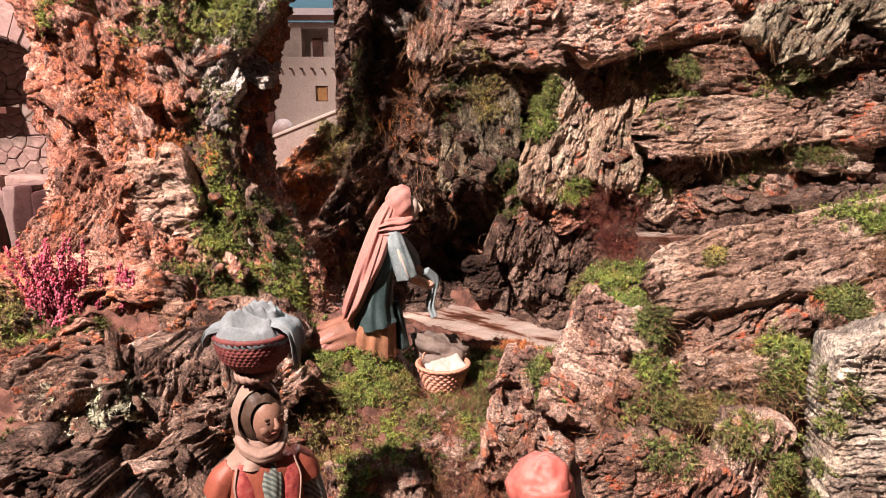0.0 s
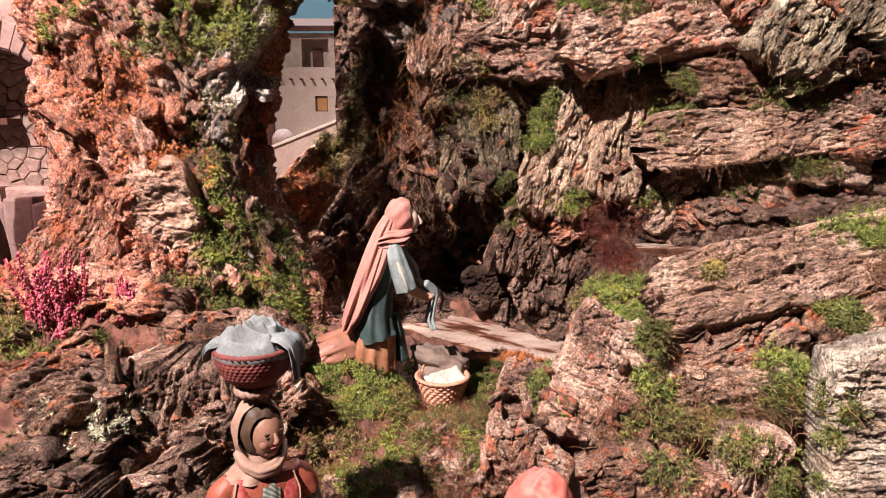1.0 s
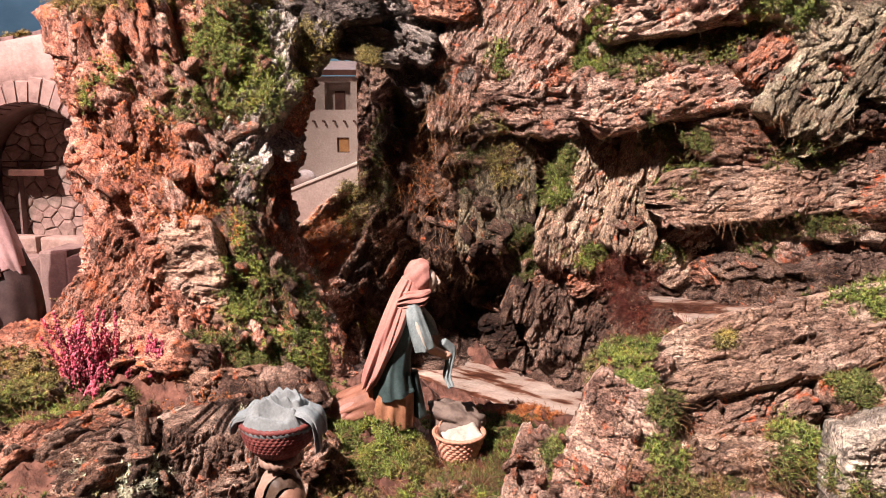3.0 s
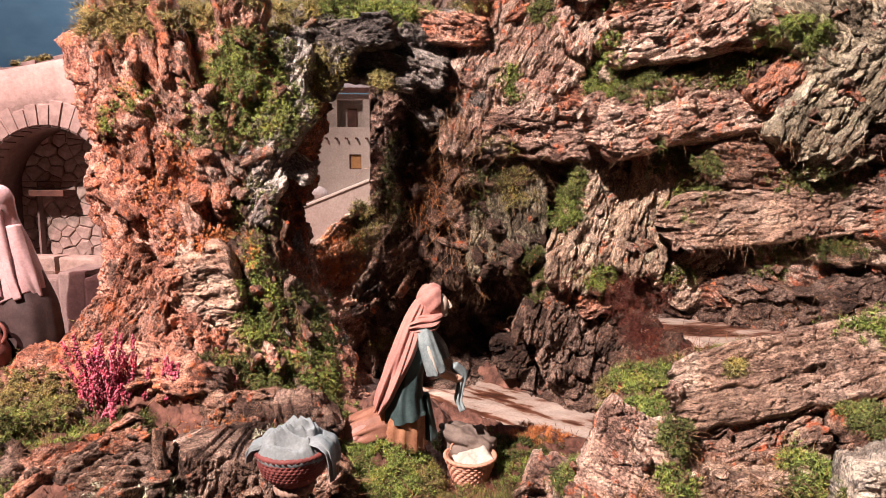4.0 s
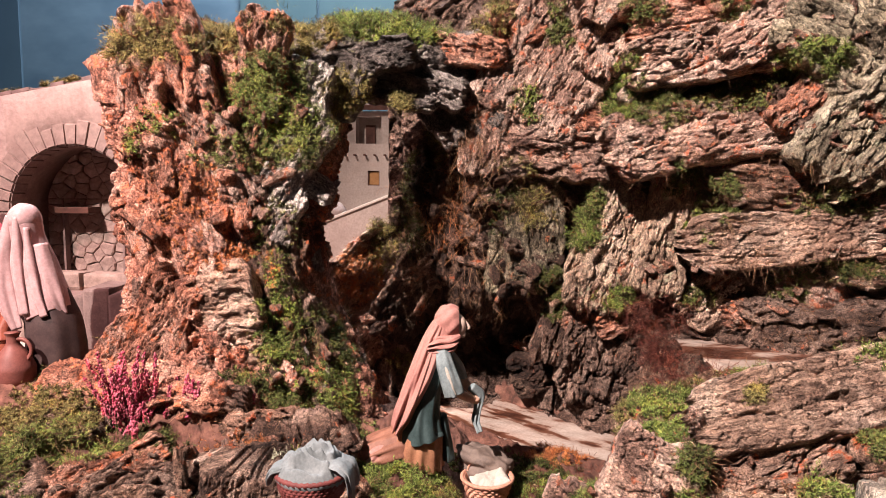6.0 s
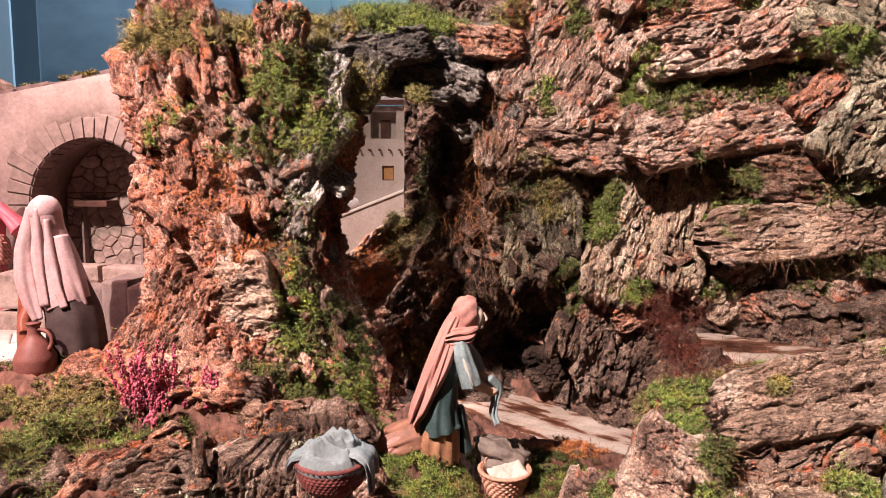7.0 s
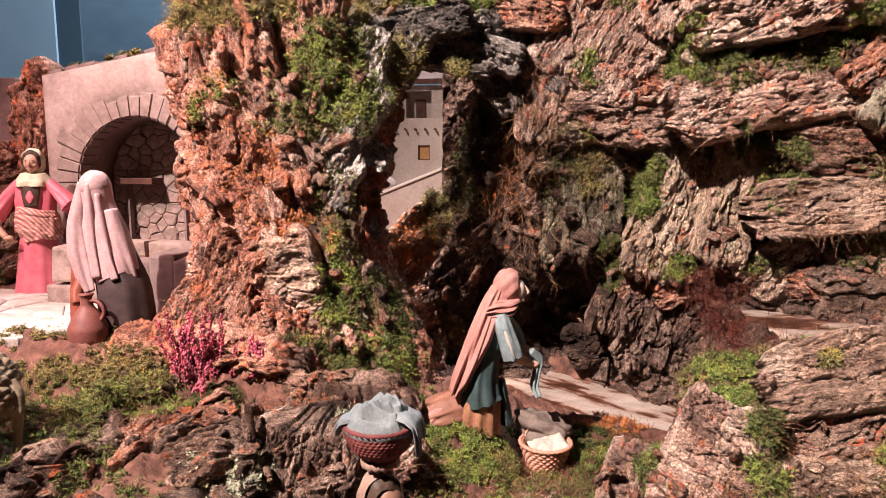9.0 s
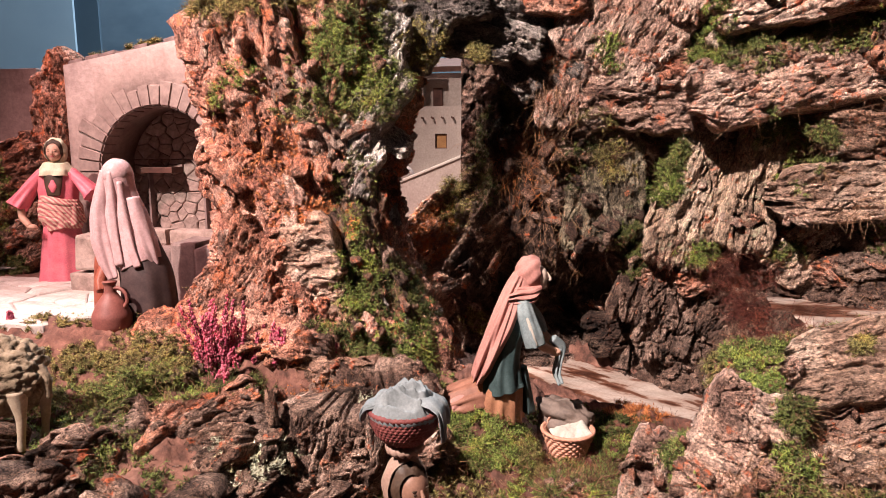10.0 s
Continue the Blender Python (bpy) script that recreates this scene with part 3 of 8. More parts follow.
MOSS = leaf_material("moss_green", (0.021, 0.018, 0.007), (0.068, 0.09, 0.02), (0.2, 0.22, 0.066), (0.13, 0.06, 0.03))
MOSS_BRIGHT = leaf_material("moss_bright", (0.026, 0.028, 0.009), (0.1, 0.145, 0.028), (0.27, 0.32, 0.08), (0.13, 0.06, 0.03))
MOSS_GOLD = leaf_material("moss_golden", (0.043, 0.034, 0.013), (0.134, 0.115, 0.035), (0.323, 0.272, 0.102), (0.13, 0.06, 0.03))
MOSS_RUST = leaf_material("moss_rusty", (0.2, 0.07, 0.025), (0.4, 0.135, 0.05), (0.5, 0.21, 0.085))
MOSS_DARK = leaf_material("moss_dark", (0.02, 0.025, 0.008), (0.06, 0.075, 0.018), (0.14, 0.13, 0.04))
ROOT = leaf_material("root_brown", (0.08, 0.04, 0.025), (0.2, 0.1, 0.06), (0.34, 0.2, 0.12))
ROOT_RED = leaf_material("root_red", (0.05, 0.012, 0.01), (0.13, 0.032, 0.023), (0.22, 0.075, 0.048))
LICHEN = leaf_material("lichen_pale", (0.25, 0.24, 0.16), (0.46, 0.44, 0.32), (0.62, 0.6, 0.46))
HEATHER = leaf_material("heather_pink", (0.19, 0.02, 0.045), (0.39, 0.06, 0.11), (0.56, 0.19, 0.24))
SOIL = plain_material("reddish_soil", [(0.035, 0.017, 0.013), (0.12, 0.053, 0.038), (0.23, 0.11, 0.08)], 26, 0.95, 0.005, 140)
PLASTER = plain_material("pinkish_plaster", [(0.18, 0.118, 0.105), (0.27, 0.19, 0.168), (0.33, 0.24, 0.21)], 12, 0.9, 0.003, 90)
PLASTER_HOUSE = plain_material("house_plaster", [(0.34, 0.26, 0.225), (0.45, 0.36, 0.315)], 8, 0.9, 0.002, 120)
SKIN_BROWN = plain_material("brown_painted_clay", [(0.17, 0.085, 0.058), (0.26, 0.135, 0.095)], 40, 0.5, 0.0002, 300)
STONE = plain_material("fieldstone", [(0.17, 0.115, 0.1), (0.3, 0.21, 0.18), (0.38, 0.28, 0.245)], 25, 0.9, 0.0025, 120)
STONE_DARK = plain_material("trough_stone", [(0.12, 0.08, 0.075), (0.24, 0.165, 0.15)], 20, 0.85, 0.0012, 220)
MORTAR = plain_material("mortar", [(0.18, 0.125, 0.105), (0.28, 0.2, 0.17)], 30, 0.95, 0.002, 120)
PAVING = plain_material("pale_paving", [(0.26, 0.2, 0.175), (0.4, 0.335, 0.3), (0.5, 0.44, 0.4)], 16, 0.85, 0.002, 150)
WOOD = plain_material("orange_wood", [(0.28, 0.13, 0.05), (0.42, 0.21, 0.08)], 25, 0.7)
WOOD_DARK = plain_material("dark_wood", [(0.05, 0.02, 0.015), (0.12, 0.05, 0.035)], 25, 0.7)
CLAY = plain_material("clay_jug", [(0.14, 0.046, 0.04), (0.21, 0.076, 0.06)], 30, 0.55, 0.0004)
BOWL = plain_material("red_wickerwork", [(0.1, 0.025, 0.024), (0.19, 0.052, 0.045)], 40, 0.65, 0.0006, 400)
WICKER = plain_material("honey_wicker", [(0.42, 0.18, 0.12), (0.58, 0.29, 0.205)], 60, 0.6, 0.0005, 500)
CLOTH_BLUE = plain_material("pale_blue_cloth", [(0.11, 0.12, 0.124), (0.195, 0.203, 0.206)], 40, 0.85, 0.0004, 400)
CLOTH_WHITE = plain_material("cream_cloth", [(0.34, 0.29, 0.25), (0.45, 0.395, 0.345)], 40, 0.85, 0.0004, 400)
PINK = plain_material("dusty_pink_cloth", [(0.32, 0.135, 0.115), (0.42, 0.2, 0.168)], 30, 0.7, 0.0004, 300)
PINK_PALE = plain_material("pale_rose_cloth", [(0.33, 0.2, 0.2), (0.45, 0.29, 0.285)], 30, 0.45, 0.0006, 200)
ROSE = plain_material("rose_dress", [(0.5, 0.1, 0.14), (0.62, 0.17, 0.2)], 30, 0.45, 0.0004, 300)
TEAL = plain_material("dark_teal_cloth", [(0.02, 0.035, 0.035), (0.05, 0.075, 0.075)], 40, 0.6, 0.0003, 300)
GREYBLUE = plain_material("grey_blue_cloth", [(0.13, 0.16, 0.17), (0.24, 0.27, 0.27)], 60, 0.7, 0.0003, 300)
OCHRE = plain_material("ochre_skirt", [(0.22, 0.09, 0.05), (0.36, 0.17, 0.095)], 40, 0.6, 0.0004, 300)
SKIN = plain_material("painted_clay", [(0.4, 0.21, 0.15), (0.5, 0.29, 0.21)], 40, 0.5, 0.0002, 300)
SKIN_PALE = plain_material("pale_painted_clay", [(0.46, 0.33, 0.27), (0.56, 0.43, 0.36)], 40, 0.5, 0.0002, 300)
SCARF = plain_material("taupe_scarf", [(0.2, 0.12, 0.09), (0.3, 0.19, 0.15)], 40, 0.65, 0.0003, 300)
VEST = plain_material("terracotta_vest", [(0.17, 0.04, 0.025), (0.26, 0.075, 0.045)], 40, 0.5, 0.0004, 300)
HAIR = plain_material("dark_hair", [(0.03, 0.018, 0.012), (0.08, 0.045, 0.03)], 60, 0.5, 0.001, 300)
CAP = plain_material("coral_headcloth", [(0.33, 0.075, 0.06), (0.43, 0.125, 0.10)], 30, 0.5, 0.0004, 200)
CREAM = plain_material("cream_headcloth", [(0.5, 0.43, 0.3), (0.64, 0.56, 0.42)], 30, 0.55, 0.0003, 300)
SKIRT_DARK = plain_material("umber_skirt", [(0.03, 0.018, 0.018), (0.075, 0.047, 0.044)], 30, 0.55, 0.0004, 300)
FLEECE = plain_material("grey_fleece", [(0.1, 0.07, 0.045), (0.3, 0.22, 0.15)], 90, 0.9, 0.006, 130)

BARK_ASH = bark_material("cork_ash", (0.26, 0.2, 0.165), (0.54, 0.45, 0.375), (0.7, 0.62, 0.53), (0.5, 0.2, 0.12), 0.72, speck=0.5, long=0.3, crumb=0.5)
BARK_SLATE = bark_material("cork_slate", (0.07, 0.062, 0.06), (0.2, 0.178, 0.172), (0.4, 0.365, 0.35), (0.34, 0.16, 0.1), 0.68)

# ---- hall round the scene ----
def box_mesh(x0, x1, y0, y1, z0, z1, bevel=0.0, jitter=0.0, rng=None):
    bm = bmesh.new()
    bmesh.ops.create_cube(bm, size=1)
    for v in bm.verts:
        v.co = Vector(((x0 + x1) / 2 + v.co.x * (x1 - x0), (y0 + y1) / 2 + v.co.y * (y1 - y0), (z0 + z1) / 2 + v.co.z * (z1 - z0)))
        if jitter:
            v.co += Vector(rng.normal(size=3) * jitter)
    if bevel:
        bmesh.ops.bevel(bm, geom=bm.edges[:], offset=bevel, segments=2, affect="EDGES", profile=0.6)
    return bm


HALL = plain_material("hall_paint", [(0.12, 0.11, 0.11), (0.15, 0.14, 0.14)], 1.5, 0.9)
HALL_FLOOR = plain_material("hall_floor", [(0.07, 0.06, 0.05), (0.1, 0.085, 0.07)], 3, 0.6)
tagged(part("floor", box_mesh(-5, 5, -4.5, 5.4, -1.0, -0.9), HALL_FLOOR), label="plain dark floor of the hall", category="floor", kind="structure")
tagged(part("ceiling", box_mesh(-5, 5, -4.5, 5.4, 4.5, 4.6), HALL), label="plain ceiling of the hall", category="ceiling", kind="structure")
tagged(part("wall_south", box_mesh(-5, 5, -4.6, -4.5, -0.9, 4.5), HALL), label="plain hall wall", category="wall", kind="structure")
tagged(part("wall_west", box_mesh(-5.1, -5, -4.5, 5.4, -0.9, 4.5), HALL), label="plain hall wall", category="wall", kind="structure")
tagged(part("wall_east", box_mesh(5, 5.1, -4.5, 5.4, -0.9, 4.5), HALL), label="plain hall wall", category="wall", kind="structure")


def sky_paint():
    mt, nt, bs = node_material("painted_sky", 0.8)
    co = nt.nodes.new("ShaderNodeTexCoord").outputs["Object"]
    cloud = ramp(nt, noise_at(nt, co, 0.9, 5, 0.55, (1, 1, 2.2)), [(0.35, (0.06, 0.10, 0.145)), (0.55, (0.11, 0.165, 0.22)), (0.75, (0.24, 0.3, 0.36))])
    nt.links.new(cloud, bs.inputs["Base Color"])
    return mt


SKY = sky_paint()
tagged(part("backdrop", box_mesh(-5, 5, 4.8, 4.9, -0.9, 4.5), SKY), label="blue-grey painted cloudy sky panel", category="backdrop", kind="structure")
PANEL = plain_material("blue_panel", [(0.2, 0.29, 0.38), (0.25, 0.35, 0.44)], 1.0, 0.6)
PANEL_NAVY = plain_material("navy_panel", [(0.03, 0.055, 0.085), (0.05, 0.085, 0.12)], 1.0, 0.6)
PANEL_TEAL = plain_material("teal_panel", [(0.055, 0.095, 0.115), (0.08, 0.125, 0.145)], 1.0, 0.4)
PANEL_DARK = plain_material("dark_panel", [(0.03, 0.045, 0.06), (0.05, 0.07, 0.085)], 1.0, 0.35)

for x0, x1, y, mt in ((-5.0, -3.52, 4.55, PANEL), (-3.52, -3.33, 4.57, PANEL_NAVY), (-1.80, -1.245, 4.76, PANEL_TEAL), (-1.23, -0.65, 4.77, PANEL_TEAL), (-0.64, -0.29, 4.76, PANEL_DARK), (-0.28, -0.17, 4.77, PANEL_TEAL)):
    tagged(part("backdrop_panel", box_mesh(x0, x1, y, y + 0.02, -0.9 if x0 < -2 else 0.9, 4.4, 0.003), mt), label="smooth upright blue-grey hall panel", category="panel", kind="structure", group="hall panels")

# ---- ground ----
STREAM = np.array([(-0.75, 2.25), (-0.36, 1.85), (-0.05, 1.61), (0.13, 1.46), (0.25, 1.41), (0.36, 1.38)])


def off_stream(x, y):
    best = np.full(np.shape(x), 9.0)
    for (ax, ay), (bx, by) in zip(STREAM[:-1], STREAM[1:]):
        dx, dy = bx - ax, by - ay
        t = np.clip(((x - ax) * dx + (y - ay) * dy) / (dx * dx + dy * dy), 0, 1)
        best = np.minimum(best, np.hypot(x - ax - t * dx, y - ay - t * dy))
    return best


def ground_height(x, y):
    h = 0.0 + 0.065 * ease(-x, 0.03, 0.16) * ease(y, 0.9, 1.02) + 0.02 * ease(-x, 0.0, 0.2)
    h = h + 0.115 * ease(-x, 0.22, 0.55)
    h = h - 0.18 * ease(-y, -0.9, -0.62) * (1 - 0.75 * ease(-x, 0.3, 0.55))
    right = 0.01 + 0.14 * ease(x, 0.16, 0.3) + 0.22 * np.clip(x - 0.3, 0, 0.6) * (1 - ease(y, 0.9, 1.15))
    face = ease(y, 0.79, 0.92) * ease(x, 0.1, 0.24) * (1 - ease(y, 0.98, 1.1) * (1 - ease(x, 0.3, 0.36)))
    h = h * (1 - face) + right * face
    basin = ease(x, 0.32, 0.38) * ease(y, 1.02, 1.2)
    h = h * (1 - basin) + 0.16 * basin
    d = off_stream(x, y)
    chan = -0.07 + 1.3 * np.clip(d - 0.09, 0, 0.06) + 0.33 * np.clip(d - 0.15, 0, 1) + 3.0 * np.clip(x - 0.33, 0, 1)
    cut = ease(y, 1.1, 1.25)
    h = np.where(cut > 0, np.minimum(h, chan * cut + h * (1 - cut)), h)
    back = ease(y, 2.2, 2.5)
    h = h * (1 - back) + 0.14 * back
    return h


def make_ground():
    nx, ny = 420, 320
    u = np.linspace(-1, 1, nx)
    x = -0.2 + np.where(u < 0, 1.75, 1.7) * np.sign(u) * np.abs(u) ** 1.5
    y = 0.3 + 3.4 * (np.linspace(0, 1, ny)) ** 1.5
    X, Y = np.meshgrid(x, y, indexing="ij")
    Z = ground_height(X, Y)
    p = np.stack([X, Y, Z], -1).reshape(-1, 3)
    calm = np.where((p[:, 0] < -0.72) & (p[:, 1] > 1.05), 0.25, 1.0)
    q = p + 3.3
    e, own = plates(q, (30, 30, 30), 3)
    d = calm * (0.012 * fbm(q * 14, 4) + 0.005 * ridged(q * 45, 3) + 0.004 * fbm(q * 120, 2) + 0.016 * (own - 0.5) - 0.009 * np.exp(-e / 0.08))
    d *= np.where((off_stream(p[:, 0], p[:, 1]) < 0.16) & (p[:, 1] > 1.2) | (p[:, 0] > 0.36) & (p[:, 1] > 1.15), 0.45, 1.0)
    p[:, 2] += d
    f = [grid_faces(nx, ny)[:, ::-1]]
    if np.cross(p[f[0][0, 1]] - p[f[0][0, 0]], p[f[0][0, 2]] - p[f[0][0, 0]])[2] < 0:
        f[0] = f[0][:, ::-1]
    ob = part("ground", mesh_of("ground", p, f), SOIL)
    register(p, f)
    return tagged(ob, label="uneven reddish earth ground of the model landscape", category="ground", kind="structure")


make_ground()
TABLE = plain_material("plinth_cloth", [(0.06, 0.05, 0.045), (0.09, 0.075, 0.07)], 4, 0.9)
tagged(part("plinth", box_mesh(-1.95, 1.5, 0.3, 3.7, -0.9, -0.24), TABLE), label="dark plinth carrying the model landscape", category="plinth", kind="structure")

# ---- water ----
def sheet(name, x0, x1, y0, y1, z, n, material, inside=None):
    x, y = np.linspace(x0, x1, n), np.linspace(y0, y1, n)
    X, Y = np.meshgrid(x, y, indexing="ij")
    p = np.stack([X, Y, np.full(X.shape, z)], -1).reshape(-1, 3)
    p[:, 2] += 0.0016 * fbm(p * 28, 3)
    f = grid_faces(n, n)
    if inside is not None:
        f = f[inside(p[f].mean(1))]
    ob = part(name, mesh_of(name, p, [f]), material)
    return ob


def water_material(name, turn):
    """Still shallow water: a pale tan bed with long red-brown blots along its way, under a clear glossy face with small ripples."""
    mt, nt, bs = node_material(name, 0.5)
    bs.inputs["Coat Weight"].default_value, bs.inputs["Coat Roughness"].default_value, bs.inputs["Coat IOR"].default_value = 1.0, 0.04, 1.33
    co = nt.nodes.new("ShaderNodeTexCoord").outputs["Object"]
    mp = nd(nt, "ShaderNodeMapping", Rotation=(0.0, 0.0, turn))
    nt.links.new(co, mp.inputs[0])
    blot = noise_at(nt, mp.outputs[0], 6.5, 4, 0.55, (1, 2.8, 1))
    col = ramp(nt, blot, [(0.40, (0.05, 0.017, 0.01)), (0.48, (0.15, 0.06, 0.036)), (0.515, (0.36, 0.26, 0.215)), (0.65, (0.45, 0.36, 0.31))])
    f = noise_at(nt, co, 160, 5, 0.65)
    nt.links.new(mixed(nt, col, ramp(nt, f, [(0.35, (0.7, 0.66, 0.64)), (0.6, (1.1, 1.1, 1.1))]), 0.6, "MULTIPLY"), bs.inputs["Base Color"])
    b = nd(nt, "ShaderNodeBump", Strength=0.6, Distance=0.004)
    nt.links.new(noise_at(nt, co, 40, 3, 0.5), b.inputs["Height"])
    nt.links.new(b.outputs[0], bs.inputs["Coat Normal"])
    return mt


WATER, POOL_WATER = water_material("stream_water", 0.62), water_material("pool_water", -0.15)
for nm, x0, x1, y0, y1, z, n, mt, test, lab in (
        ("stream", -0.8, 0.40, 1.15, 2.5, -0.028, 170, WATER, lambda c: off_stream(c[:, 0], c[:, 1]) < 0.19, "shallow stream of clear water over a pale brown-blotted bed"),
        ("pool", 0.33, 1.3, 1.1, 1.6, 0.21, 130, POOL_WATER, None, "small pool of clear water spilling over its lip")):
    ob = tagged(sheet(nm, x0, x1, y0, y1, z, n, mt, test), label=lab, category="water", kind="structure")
    if nm == "pool":
        co = np.zeros(len(ob.data.vertices) * 3)
        ob.data.vertices.foreach_get("co", co)
        co = co.reshape(-1, 3)
        lip = 0.37 + 0.03 * np.sin(co[:, 1] * 22)
        drop = np.clip(lip + 0.04 - co[:, 0], 0, 1)
        co[:, 2] -= 24 * drop ** 2
        co[:, 0] += 0.8 * drop
        ob.data.vertices.foreach_set("co", co.ravel())
        ob.data.update()

# ---- cliff ----
def cliff_depth(x, z):
    y = 1.5 - 0.17 * ease(x, 0.15, 0.8) + 1.0 * np.clip(-x - 0.02, 0, 1)
    y = y - 0.08 * ease(z, 0.48, 0.62) * ease(x, -0.02, 0.3) * (1 - 0.3 * ease(x, 0.5, 0.8))
    y = y - 0.03 * ease(-z, -0.3, 0.0) * ease(x, 0.3, 0.45)
    y = y + 0.34 * np.exp(-((x - 0.04) / 0.13) ** 2 - ((z - 0.12) / 0.19) ** 2)
    y = y - 0.028 * ease(z, 0.42, 0.5) * ease(x, 0.1, 0.3)
    y = y + 0.3 * ease(z, 0.9, 1.15) ** 1.5
    return y


def make_cliff():
    nx, nz = 540, 380
    s = np.linspace(0, 1, nx)
    z = np.linspace(-0.12, 1.15, nz)
    S, Z = np.meshgrid(s, z, indexing="ij")
    left = -0.275 - 0.16 * ease(-Z, -0.45, -0.2)
    X = left + (1.45 - left) * S
    Y = cliff_depth(X, Z)
    p = np.stack([X, Y, Z], -1).reshape(-1, 3)
    q = p + 5.7
    d = 0.014 * fbm(q * 9, 3) + crag(q, 1.0, 1.0) - 0.045 * ease(p[:, 0], 0.0, 0.2) * ease(p[:, 2], 0.25, 0.4)
    p[:, 1] -= d
    p[:, 2] += 0.008 * fbm(q * 22, 3)
    f = grid_faces(nx, nz)
    m, k = len(p), 8
    iz = np.append(np.arange(0, nz - 1, k), nz - 1)
    ix = np.append(np.arange(0, nx - 1, k), nx - 1)
    pick = (ix[:, None] * nz + iz).ravel()
    back = p[pick].copy()
    back[:, 1] = np.maximum(back[:, 1] + 0.12, 1.95 + 0.15 * np.clip(-back[:, 0], 0, 1))
    back[:, 0] += np.where(S.ravel()[pick] < 0.1, 0.04, 0)
    g = grid_faces(len(ix), len(iz)) + m
    nb = len(iz)
    edge = lambda front, rear: [np.stack([front[:-1], front[1:], rear[1:], rear[:-1]], 1)]
    rows = np.arange(nb)
    rim = edge(iz, m + rows) + edge((nx - 1) * nz + iz, m + (len(ix) - 1) * nb + rows) + edge(ix * nz + nz - 1, m + np.arange(len(ix)) * nb + nb - 1)
    # umber base paints the gaps between the slabs dark, in place of shade
    ob = part("cliff", mesh_of("cliff", np.vstack([p, back]), [f[:, ::-1], g] + rim, False), BARK_UMBER)
    f0 = f[:, ::-1]
    c = p[f0]
    n = np.cross(c[:, 2] - c[:, 0], c[:, 3] - c[:, 1])
    if n[:, 1].mean() > 0:
        f0 = f
    register(p, [f0])
    return tagged(ob, label="tall cliff of stacked rusty cork bark", category="cliff", kind="structure")


